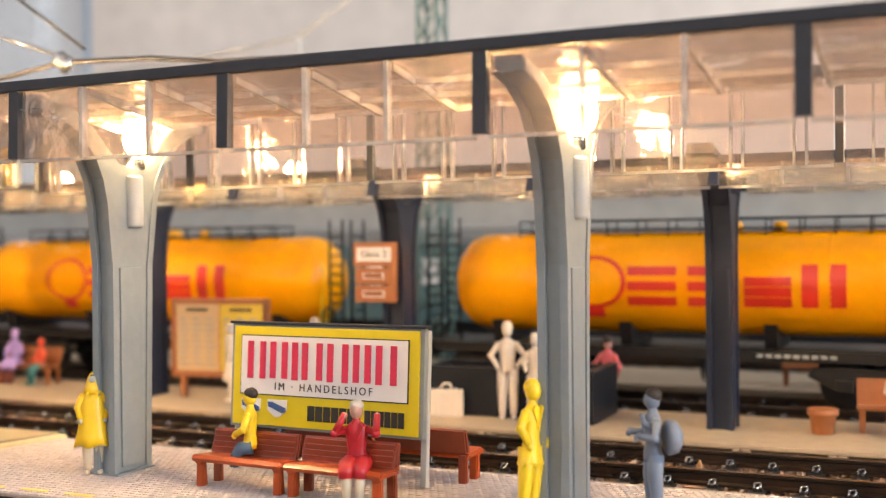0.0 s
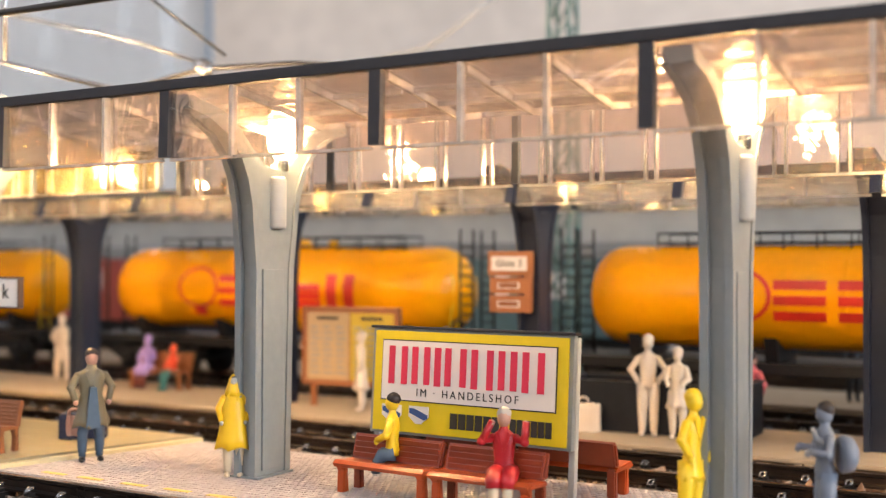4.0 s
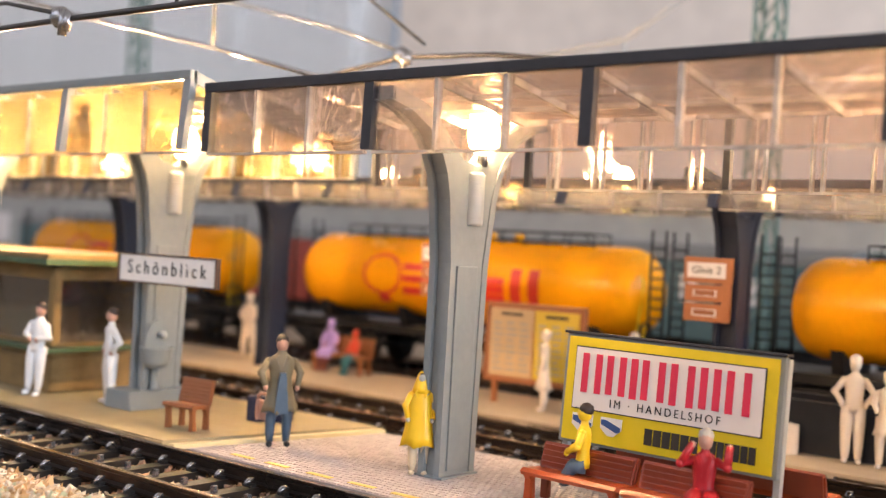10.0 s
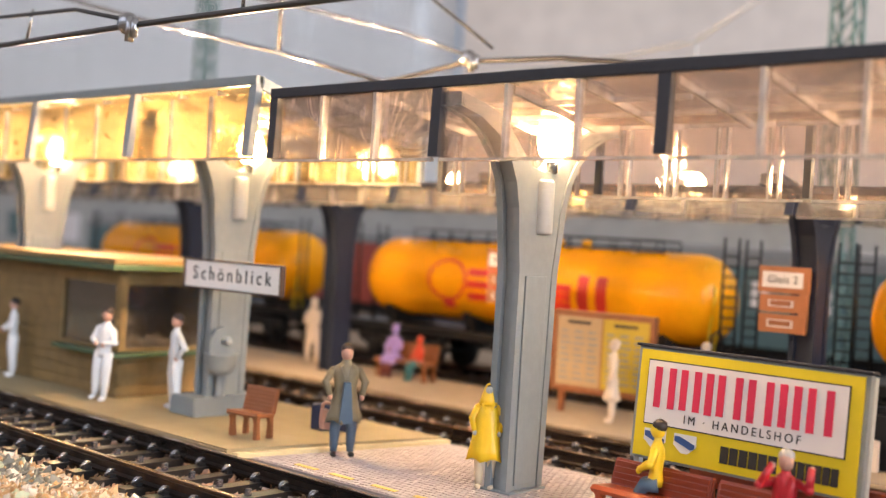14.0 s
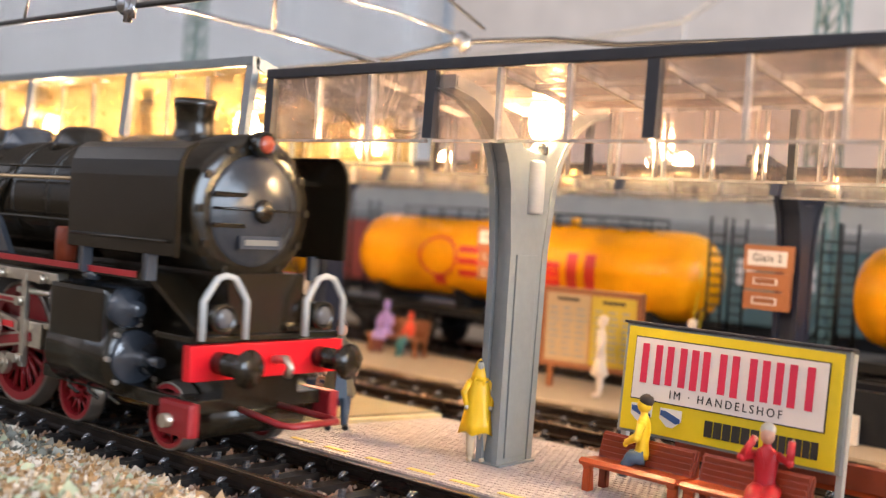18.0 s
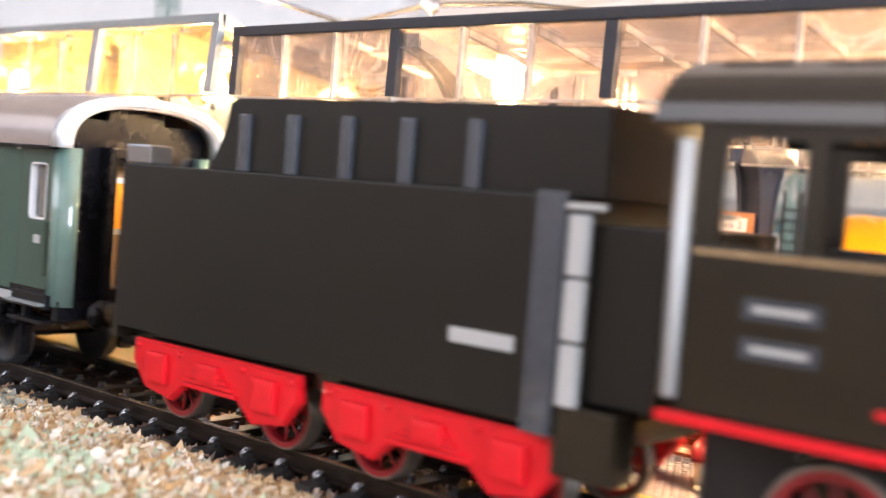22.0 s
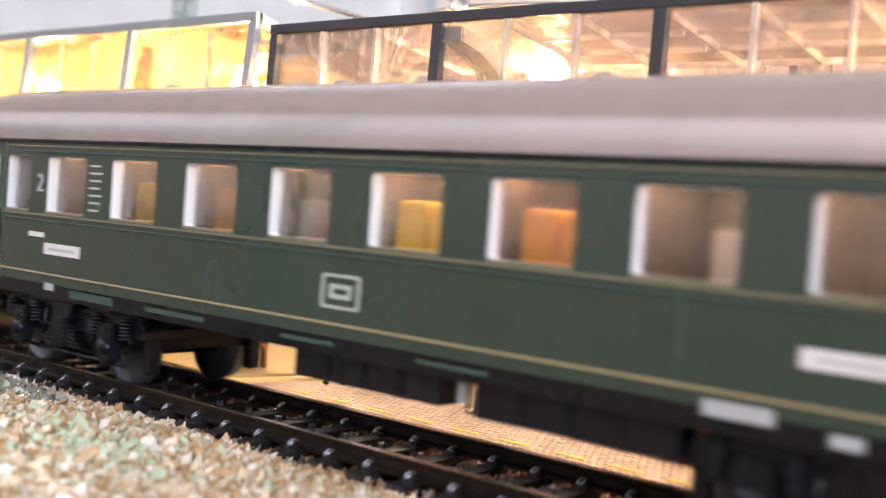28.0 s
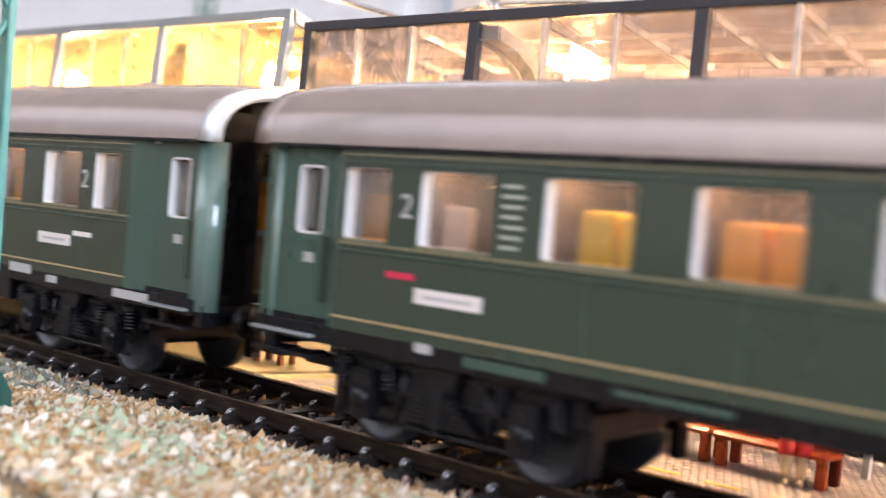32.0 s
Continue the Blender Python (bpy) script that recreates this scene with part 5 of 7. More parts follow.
def near_mast(x, y, h):
    """Moulded mast of two broad legs joined by plates, on a dark foot."""
    t = thing("lattice_mast", (x, y, -0.6), "turquoise-green moulded lattice mast standing in the gravel", "mast", "overhead line masts")
    for s in (-1, 1):
        part("corner_post", prism(NB(), [(s * 2.6 - 0.55, 0), (s * 2.6 + 0.55, 0), (s * 1.9 + 0.5, h), (s * 1.9 - 0.5, h)], -1.2, 1.2, "x", bev=0.15), GREENMAST, t)
    for i in range(12):
        z = 4 + i * (h - 6) / 12
        d = (h - 6) / 12
        part("brace", prism(NB(), [(-2.2, z), (-2.2, z + 1.1), (2.2, z + d), (2.2, z + d - 1.1)] if i % 2 else [(2.2, z), (2.2, z + 1.1), (-2.2, z + d), (-2.2, z + d - 1.1)], -0.6, 0.6, "x", bev=0.1), GREENMAST, t)
    part("foot", prism(NB(), [(-5.4, -4), (5.4, -4), (5.0, 4.2), (3.4, 7.0), (-3.4, 7.0), (-5.0, 4.2)], -3.4, 3.4, "x", bev=0.5), mat("dark green foot", (0.02, 0.075, 0.062), 0.3, vary=0.15), t)


near_mast(-121.6, 71.5, 110)
lattice_mast(-111, 338, 170, FARGREEN, 4.4, "grey-green lattice mast of the overhead line")
lattice_mast(-436, 338, 170, FARGREEN, 4.4, "grey-green lattice mast of the overhead line")


def wires():
    t = thing("overhead_line", (0, 0, 0), "thin steel overhead line frames with silver clamps", "overhead line")
    def W(name, pts, r, m, parent=t):
        return part(name, pipe(NB(), pts, r, 7), m, parent)
    # wire framework between the tracks, in the plane over the near side of the canopy
    c1, c2 = (-137.8, 196, 81.6), (-143, 113, 74.4)
    for c in (c1, c2):
        cl = part("clamp", ball(NB(), c, 1.9, 1.1, 1, 1.1, 2), STEEL, t, "silver wire clamp")
        part("clamp_screw", cyl(NB(), (c[0] + 1.2, c[1] - 0.5, c[2] - 3.2), (c[0] + 1.4, c[1] - 0.5, c[2] + 1.2), 0.8, seg=10), STEEL, cl)
        part("clamp_screw", cyl(NB(), (c[0] + 2.6, c[1] - 0.5, c[2] - 2.6), (c[0] + 2.8, c[1] - 0.5, c[2] + 0.6), 0.6, seg=10), STEEL, cl)
    return t, W


oh, W = wires()
W("contact_wire", [(-900, 114, 74.6), (-143, 113.4, 74.2), (-60, 113, 73.0), (600, 113, 73.0)], 0.55, WIRE)
W("catenary_wire", [(-420, 114, 90), (-250, 114, 82.5), (-161, 113, 78.6), (-143, 113, 75.0)], 0.4, WIRE)
W("dropper", [(-179.5, 113.5, 74.6), (-177.6, 113.5, 80.4)], 0.3, STEEL)
W("dropper", [(-111.8, 113.3, 73.7), (-111.6, 113.3, 88)], 0.3, STEEL)
W("contact_wire", [(-520, 196, 70), (-160, 196, 78.1), (-137.8, 196, 81.0), (-112, 196, 80.0), (-95, 196, 77.9), (200, 196, 70)], 0.6, WIRE)
W("catenary_wire", [(-138, 196, 82.4), (-158.7, 196, 89.2), (-196.3, 196, 98.9), (-320, 196, 128)], 0.5, STEEL)
W("catenary_wire", [(-131, 196, 83.5), (-146.5, 196, 93.9), (-190, 196, 124)], 0.4, WIRE)
W("bracing_wire", [(-127, 160, 70.5), (-159.8, 160, 78.6), (-197.8, 160, 86.8), (-320, 160, 116)], 0.55, STEEL)
W("dropper", [(-160, 160, 78.6), (-160.5, 160, 108)], 0.5, STEEL)
W("span_wire", [(-420, 330, 92), (-181, 330, 108), (-157.6, 330, 110.6), (-111, 334, 138)], 0.7, LIGHTGREY)
W("dropper", [(-157.6, 330, 110.6), (-157.6, 330, 98)], 0.5, LIGHTGREY)


# ---- locomotive ----
LBLACK = mat("satin black paint", (0.0125, 0.0095, 0.0055), 0.21, vary=0.25, scale=120, bump=0.04, spec=0.6)
TBLACK = mat("matt black tender paint", (0.010, 0.0085, 0.0065), 0.42, vary=0.15, scale=90, bump=0.05, spec=0.32)
DARKIN = mat("black inner frame", (0.01, 0.008, 0.008), 0.6, vary=0.2)
REDEDGE = mat("running board red", (0.40, 0.02, 0.026), 0.36, vary=0.1)
LRED = mat("wheel red", (0.27, 0.013, 0.018), 0.38, vary=0.12, bump=0.1)
LBRIGHT = mat("bright chassis red", (0.70, 0.012, 0.02), 0.3, vary=0.1, spec=0.35)
TYRE = mat("nickel tyre", (0.34, 0.31, 0.27), 0.3, 0.85, vary=0.15)
ROD = mat("nickel rod", (0.60, 0.54, 0.45), 0.32, 0.85, vary=0.15)
BRASS = mat("handrail brass wire", (0.55, 0.42, 0.26), 0.25, 0.85, vary=0.1)
# glossy black paint; the bluish window reflection is partly mixed into its base colour
BLUESHEEN = mat("black paint with blue window sheen", (0.045, 0.054, 0.07), 0.2, vary=0.15, coat=0.8)


def spoked(parent, x, z, r, spokes, half, crank, name, red):
    """A wheel set on one axle: red spokes and rims, nickel tyres; turns as one piece."""
    bm = NB()
    for s in (-1, 1):
        y0, y1 = s * half, s * (half - 2.0)
        lo, hi = min(y0, y1), max(y0, y1)
        seg = 36
        vs = []
        for i in range(seg):
            a = 2 * math.pi * i / seg
            vs.append([bm.verts.new((rr * math.cos(a), y, rr * math.sin(a))) for rr, y in ((r * 0.93, lo), (r * 0.80, lo), (r * 0.80, hi), (r * 0.93, hi))])
        for i in range(seg):
            a, b = vs[i], vs[(i + 1) % seg]
            for k in range(4):
                bm.faces.new((a[k], b[k], b[(k + 1) % 4], a[(k + 1) % 4]))
        lathe(bm, [(r * 0.2, lo - 0.25), (r * 0.24, lo + 0.1), (r * 0.24, hi), (r * 0.2, hi + 0.2)], (0, 0, 0), "y", 16)
        if crank:
            arc = [(math.cos(a) * r * 0.82, math.sin(a) * r * 0.82) for a in np.linspace(math.pi * 0.66, math.pi * 1.34, 11)]
            prism(bm, arc + [(-r * 0.38, -r * 0.36), (-r * 0.3, 0), (-r * 0.38, r * 0.36)], lo + 0.2, hi - 0.2, "y")
            cyl(bm, (crank, lo - 0.3, 0), (crank, hi + 0.3, 0), 1.6, seg=12)
    cyl(bm, (0, -half + 1, 0), (0, half - 1, 0), 1.0, seg=10)
    w = part(name, bm, red, parent, at=(x, 0, z))
    sm = mesh_of("spoke", cyl(NB(), (r * 0.2, 0, 0), (r * 0.83, 0, 0), 0.62 * r / 11, 0.45 * r / 11, 6), red)
    for s in (-1, 1):
        for i in range(spokes):
            sp = new("spoke", sm)
            sp.parent, sp.matrix_basis = w, P(0, s * (half - 1.0), 0, 0, 360 * i / spokes, 0)
    for s in (-1, 1):
        a, b = (s * half - 0.1 * s, s * (half - 2.6))
        part("tyre", lathe(NB(), [(r * 0.915, a), (r * 0.985, a), (r, a - s * 0.15), (r, b + s * 0.6), (r * 1.05, b + s * 0.4), (r * 1.05, b), (r * 0.915, b)], (0, 0, 0), "y", 40, loop=True), TYRE, w, "nickel tyre with flange")
    return w


def make_loco():
    t = thing("locomotive", (0, 117.7, ZR), "black steam locomotive with red wheels and nickel rods", "locomotive")
    zc, r = 38.2, 10.9
    # smokebox, boiler, firebox
    smoke = part("smokebox", lathe(NB(), [(9.4, -0.2), (11.4, -0.6), (12.2, -1.4), (12.2, -30.5), (10.9, -30.6)], (0, 0, zc), "x", 48), LBLACK, t)
    ringb = part("smokebox_door", lathe(NB(), [(0.3, 1.9), (3.5, 1.6), (6.4, 0.9), (8.2, -0.1), (8.9, -0.2), (9.1, -0.8), (9.3, -0.9)], (0, 0, zc), "x", 40), mat("door bluish black", (0.03, 0.033, 0.04), 0.24, vary=0.2), t)
    part("door_wheel", lathe(NB(), [(1.6, 2.0), (1.9, 2.2), (1.6, 2.5), (0.4, 2.7)], (0, 0, zc), "x", 16), LBLACK, ringb)
    for a in range(0, 360, 30):
        c, s = math.cos(radians(a)), math.sin(radians(a))
        part("bolt", bx(NB(), -0.9, 0.1, c * 10.7 - 0.6, c * 10.7 + 0.6, zc + s * 10.7 - 0.6, zc + s * 10.7 + 0.6, 0.15), LBLACK, smoke)
    for z in (-2.4, 2.4):
        part("hinge_strap", bx(NB(), 0.9, 1.5, -9.0, -1.5, zc + z - 0.35, zc + z + 0.35, 0.1), LBLACK, ringb)
    plate = part("number_plate", bx(NB(), 1.3, 1.9, -4.2, 4.2, zc - 6.0, zc - 3.9, 0.1), BLUESHEEN, t, "small number plate")
    part("digit_bar", bx(NB(), 1.905, 2.0, -3.3, 3.3, zc - 5.4, zc - 4.5), GREYW, plate)
    part("door_rail", pipe(NB(), [(0.6, -8.6, zc + 0.2), (2.3, -7.5, zc + 0.2), (2.3, 7.5, zc + 0.2), (0.6, 8.6, zc + 0.2)], 0.22, 6), LBLACK, t)
    part("top_lamp", lathe(NB(), [(2.0, -1.5), (2.1, 1.2), (1.7, 1.5), (1.6, 1.3)], (0.6, 0, zc + 10.6), "x", 18), LBLACK, t)
    part("lamp_lens", ball(NB(), (1.9, 0, zc + 10.6), 1.5, 0.4, 1, 1, 2), mat("reddish lamp lens", (0.35, 0.06, 0.03), 0.15, vary=0.05), t)
    part("boiler", lathe(NB(), [(10.7, -30.6), (10.7, -70), (10.9, -70.2), (10.9, -104), (10.7, -104.2)], (0, 0, zc), "x", 48), LBLACK, t)
    fb = []
    for i in range(25):
        a = math.pi * i / 24
        fb.append((-11.2 * math.cos(a), zc + 11.0 * math.sin(a)))
    part("firebox", prism(NB(), [(-11.4, 22)] + fb + [(11.4, 22)], -137, -104.2, "x"), LBLACK, t)
    for x in (-45, -58, -91, -107, -121):
        rr = 11.05 if x > -104 else 11.45
        part("boiler_band", lathe(NB(), [(rr - 0.3, x - 0.7), (rr, x - 0.6), (rr, x + 0.6), (rr - 0.3, x + 0.7)], (0, 0, zc), "x", 48), BLUESHEEN if x < -100 else LBLACK, t)
    part("chimney", lathe(NB(), [(4.4, zc + 10.2), (3.6, zc + 11.4), (3.3, zc + 13), (3.3, zc + 16.4), (3.7, zc + 16.8), (3.7, zc + 18.1), (2.7, zc + 18.1), (2.5, zc + 13)], (-17.5, 0, 0), "z", 24), LBLACK, t)
    for x, w, hgt in ((-52, 5.2, 3.0), (-71.5, 5.4, 3.0), (-85, 4.2, 2.8)):
        part("dome", lathe(NB(), [(w + 1.0, zc + 9.0), (w, zc + 10.6), (w * 0.92, zc + 10.8 + hgt * 0.55), (w * 0.6, zc + 10.6 + hgt), (0.4, zc + 10.8 + hgt)], (x, 0, 0), "z", 24), LBLACK if x != -71.5 else BLUESHEEN, t)
    for k in range(4):
        part("washout_plug", bx(NB(), -127 + k * 5, -124.6 + k * 5, -9.0, -7.6, zc + 7.0, zc + 8.3, 0.15), LBLACK, t)
    part("valve", bx(NB(), -110.2, -107.6, -2, 2, zc + 10.6, zc + 13.0, 0.3), LBLACK, t)
    part("pump", lathe(NB(), [(1.6, 22.5), (1.9, 23), (1.9, 26.5), (2.3, 27), (2.3, 33), (1.6, 33.6)], (-96, -12.9, 0), "z", 16), LBLACK, t)
    for k in range(9):
        part("pump_fin", lathe(NB(), [(1.4, 13.6 + k), (2.4, 13.75 + k), (2.4, 14.1 + k), (1.4, 14.25 + k)], (-95.5, -14.0, 0), "z", 14), LBLACK, t)
    # handrails and pipes
    for y in (-12.5, 12.5):
        part("handrail", pipe(NB(), [(-133, y, 41.6), (-31, y, 41.8)], 0.36, 7), BRASS, t, "pale brass handrail wire")
        for x in (-132, -107, -88, -63, -33):
            part("stanchion", ball(NB(), (x, y * 0.97, 41.7), 0.85, 1, 1, 1, 1), ROD, t)
        part("pipe", pipe(NB(), [(-133, y, 34.4), (-66, y, 34.6)], 0.34, 7), BRASS, t)
        part("pipe", pipe(NB(), [(-136, y * 0.96, zc + 5.6), (-33, y * 0.96, zc + 5.6)], 0.25, 6), LBLACK, t)
        part("pipe", pipe(NB(), [(-104, y * 0.94, zc - 3.6), (-34, y * 0.94, zc - 3.6)], 0.3, 6), LBLACK, t)
        part("running_board", bx(NB(), -137, -8, min(y * 0.75, y * 1.27), max(y * 0.75, y * 1.27), 26.6, 27.6), LBLACK, t)
        ys = y * 1.272
        part("red_edge", bx(NB(), -139, -8, min(ys, ys + 0.25 * y / 12.5), max(ys, ys + 0.25 * y / 12.5), 26.9, 27.9, 0.08), REDEDGE, t, "red running board edge")
        part("sloped_plate", prism(NB(), [(-8, 26.6), (-8, 27.6), (5, 20.2), (5, 19.4)], min(y * 0.3, y * 1.1), max(y * 0.3, y * 1.1), "y"), LBLACK, t)
        yd = 17.2 if y > 0 else -17.2
        q = 1 if y > 0 else -1
        leaf = [(q * 17.2, 30.9), (q * 17.3, 42.6), (q * 17.0, 45.0), (q * 16.0, 46.9), (q * 14.4, 47.9)]
        inner = [(q * (abs(u) - 0.8), v - 0.25) for u, v in leaf[::-1]]
        part("smoke_deflector", prism(NB(), leaf + inner, -26.5, 3.4, "x", bev=0.2), LBLACK, t, "large smoke deflector plate curved in at the top")
        part("deflector_rail", pipe(NB(), [(-24.5, q * 17.7, 33.0), (1.6, q * 17.7, 33.0)], 0.28, 6), LBLACK, t)
        for x in (-22, -4):
            part("deflector_stay", bx(NB(), x - 0.6, x + 0.6, min(yd * 0.9, yd), max(yd * 0.9, yd), 26.8, 31, 0.1), BLUESHEEN, t)
            part("deflector_stay", bx(NB(), x - 0.4, x + 0.4, min(yd * 0.72, yd), max(yd * 0.72, yd), 43, 43.8), LBLACK, t)
        part("feed_pipe", pipe(NB(), [(-58, y * 0.8, zc + 6), (-60, y * 0.92, zc + 1), (-64, y * 0.95, zc - 7)], 0.7, 8), LBLACK, t)
        if y > 0:
            part("air_tank", lathe(NB(), [(0.4, -33.5), (1.8, -33.1), (2.2, -32.4), (2.2, -25), (1.8, -24.3), (0.4, -24)], (0, y * 1.03, 30.2), "x", 16), RUST if y < 0 else LBLACK, t)
    # cylinders and rods
    for s in (-1, 1):
        part("cylinder", lathe(NB(), [(3.0, -14.0), (6.0, -14.3), (6.2, -15), (6.2, -31.5), (5.4, -32)], (0, s * 11.2, 13.6), "x", 28), LBLACK, t)
        part("cylinder_jacket", bx(NB(), -31.5, -15.2, min(s * 6, s * 16.9), max(s * 6, s * 16.9), 13.5, 24.6, 0.8), LBLACK, t)
        part("valve_chest", lathe(NB(), [(0.8, -10.8), (1.3, -11.2), (1.3, -12.6), (2.6, -12.9), (3.2, -13.8), (3.4, -14.2), (3.4, -33), (2.4, -34)], (0, s * 12.8, 21.6), "x", 22), BLUESHEEN, t)
        part("cylinder_cover", lathe(NB(), [(0.8, -11.2), (1.3, -11.6), (1.3, -13.2), (4.0, -13.6), (4.9, -14.4)], (0, s * 11.2, 13.6), "x", 22), BLUESHEEN, t)
        part("slide_bar", bx(NB(), -66, -32, min(s * 13.2, s * 15.4), max(s * 13.2, s * 15.4), 23.6, 25.6, 0.15), ROD, t, "nickel slide bar")
        part("slide_bar", bx(NB(), -52, -28, min(s * 12.8, s * 14.2), max(s * 12.8, s * 14.2), 15.6, 16.6, 0.15), ROD, t)
        part("link_plate", prism(NB(), [(-57, 24), (-54.5, 24), (-54, 17.5), (-45, 16.2), (-45, 14.4), (-56, 15.4)], min(s * 14.2, s * 15.0), max(s * 14.2, s * 15.0), "y"), ROD, t)
        part("lever", bx(NB(), -43.4, -42.0, min(s * 14.6, s * 15.6), max(s * 14.6, s * 15.6), 8.5, 25.0, 0.15), ROD, t)
        part("valve_rod", pipe(NB(), [(-46, s * 14.6, 21.8), (-28, s * 13.4, 21.6)], 0.6, 8), ROD, t)
        # cylinder front: studs, tail rod, drain pipes; valve motion brackets
        for k in range(8):
            a = 2 * math.pi * k / 8
            part("stud", cyl(NB(), (-14.6, s * 11.2 + 5.3 * math.cos(a), 13.6 + 5.3 * math.sin(a)), (-13.5, s * 11.2 + 5.3 * math.cos(a), 13.6 + 5.3 * math.sin(a)), 0.5, seg=6), ROD, t)
        part("tail_rod", cyl(NB(), (-11.4, s * 11.2, 13.6), (-7.0, s * 11.2, 13.6), 0.9, seg=10), BLUESHEEN, t)
        for k in (0, 1, 2):
            part("drain_pipe", pipe(NB(), [(-16 - k * 6, s * 14.6, 8.8), (-15 - k * 6, s * 15.0, 7.4), (-12.6 - k * 6, s * 14.8, 6.6)], 0.3, 6), LBLACK, t)
        part("steam_elbow", pipe(NB(), [(-24, s * 13.5, 24.4), (-23, s * 15.2, 26.2), (-20, s * 15.4, 26.4)], 0.9, 8), BLUESHEEN, t)
        part("expansion_link", prism(NB(), [(-60.5, 22.8), (-58.6, 23.2), (-57.8, 19.0), (-58.4, 15.0), (-60.2, 14.6), (-59.6, 19.0)], min(s * 15.0, s * 15.9), max(s * 15.0, s * 15.9), "y", bev=0.15), ROD, t, "nickel expansion link")
        rr = part("radius_rod", bx(NB(), -58, -43, min(s * 15.1, s * 15.8), max(s * 15.1, s * 15.8), 19.4, 20.6, 0.15), ROD, t)
        part("red_fluting", bx(NB(), -56.4, -44.6, min(s * 15.8, s * 15.9), max(s * 15.8, s * 15.9), 19.7, 20.3), LRED, rr)
        part("union_link", bx(NB(), -46.5, -41.8, min(s * 15.6, s * 16.2), max(s * 15.6, s * 16.2), 9.4, 10.6, 0.2), ROD, t)
        for x, z in ((-43, 20.0), (-43, 10.0), (-58.6, 19.0), (-66, 24.4), (-50, 24.4), (-36, 24.4)):
            part("pin", cyl(NB(), (x, s * 15.2, z), (x, s * 16.7, z), 0.85, seg=10), ROD, t)
        part("motion_bracket", prism(NB(), [(-64.5, 26.4), (-61.4, 26.4), (-60.8, 14.0), (-62.4, 12.6), (-63.8, 14.0)], min(s * 12.6, s * 13.8), max(s * 12.6, s * 13.8), "y", bev=0.2), ROD, t)
        part("reach_rod", pipe(NB(), [(-60, s * 14.6, 24.8), (-92, s * 14.2, 25.8), (-130, s * 13.8, 26.0)], 0.45, 7), ROD, t)
        part("red_inset", bx(NB(), -50.5, -46.5, min(s * 15.02, s * 15.12), max(s * 15.02, s * 15.12), 14.9, 16.0), LBRIGHT, t)
    # frame, beams and couplings
    part("main_frame", bx(NB(), -150, 4, -7.5, 7.5, 9, 28.5), LBLACK, t)
    part("main_frame", bx(NB(), -137, -118.5, -11.3, 11.3, 17, 26.6), LBLACK, t)
    beam = part("buffer_beam", bx(NB(), 4.0, 5.8, -15.2, 15.2, 12.6, 18.0, 0.25), LBRIGHT, t, "bright red buffer beam")
    part("deck", bx(NB(), -4, 5.2, -14.8, 14.8, 18.3, 19.2, 0.15), LBLACK, t)
    for y in (-10.0, 10.0):
        b = part("buffer", lathe(NB(), [(1.7, 5.8), (1.7, 9.5), (1.2, 9.6), (1.2, 12.0), (2.6, 12.3), (2.9, 12.9), (1.0, 13.6)], (0, y, 15.3), "x", 20), LBLACK, t)
        part("front_lamp", lathe(NB(), [(2.1, 2.6), (2.3, 5.2), (1.9, 5.4), (1.7, 5.0)], (1.5, y * 1.0, 22.0), "x", 18), LBLACK, t)
        part("lamp_lens", ball(NB(), (6.6, y, 22.0), 1.6, 0.35, 1, 1, 2), mat("clear lamp lens", (0.10, 0.10, 0.11), 0.12, vary=0.05), t)
        part("grab_arch", pipe(NB(), [(6.6, y - 4.0, 18.8), (6.6, y - 4.0, 24.6), (6.6, y - 3.2, 25.8), (6.6, y - 1.6, 28.0), (6.6, y, 28.4), (6.6, y + 1.6, 28.0), (6.6, y + 3.2, 25.8), (6.6, y + 4.0, 24.6), (6.6, y + 4.0, 18.8)], 0.55, 8), LIGHTGREY, t, "grey hooped handrail")
    part("hook", pipe(NB(), [(6.8, 0, 15.4), (9.5, 0, 15.8), (10.6, 0, 14.6), (9.8, 0, 13.2)], 0.7, 8), ROD, t)
    part("coupling_loop", pipe(NB(), [(4, -4, 7.5), (15, -5.2, 7), (17, -4.4, 7), (17, 4.4, 7), (15, 5.2, 7), (4, 4, 7.5)], 0.55, 7), LRED, t)
    part("roller_bar", lathe(NB(), [(0.5, -9.5), (3.2, -9.4), (3.2, 9.4), (0.5, 9.5)], (1, 0, 6.2), "y", 20), LBLACK, t)
    bog = part("bogie_frame", bx(NB(), -40, 4, -12.6, 12.6, 7.2, 9.4, 0.3), LBLACK, t)
    for s in (-1, 1):
        part("bogie_side", bx(NB(), -1.8, 6.0, min(s * 13, s * 15), max(s * 13, s * 15), 4.2, 9.4, 0.7), LRED, bog)
        part("axle_stud", cyl(NB(), (1.0, s * 13, 6.4), (1.0, s * 16.2, 6.4), 1.1, seg=10), ROD, bog)
    for s in (-1, 1):
        part("frame_plate", prism(NB(), [(-126, 23.5), (-40, 23.5), (-40, 8), (-46, 3.4), (-112, 3.4), (-124, 3.4), (-126, 5)], min(s * 7.55, s * 7.85), max(s * 7.55, s * 7.85), "y"), DARKIN, t)
        part("trailing_frame", bx(NB(), -160, -126.2, min(s * 6.9, s * 7.3), max(s * 6.9, s * 7.3), 4, 17), DARKIN, t)
        part("steam_pipe", lathe(NB(), [(1.5, 27.7), (1.8, 28), (1.8, 33), (1.5, 33.6)], (-33.2, s * 13.4, 0), "z", 14), RUST, t, "brown upright pipe behind the deflector")
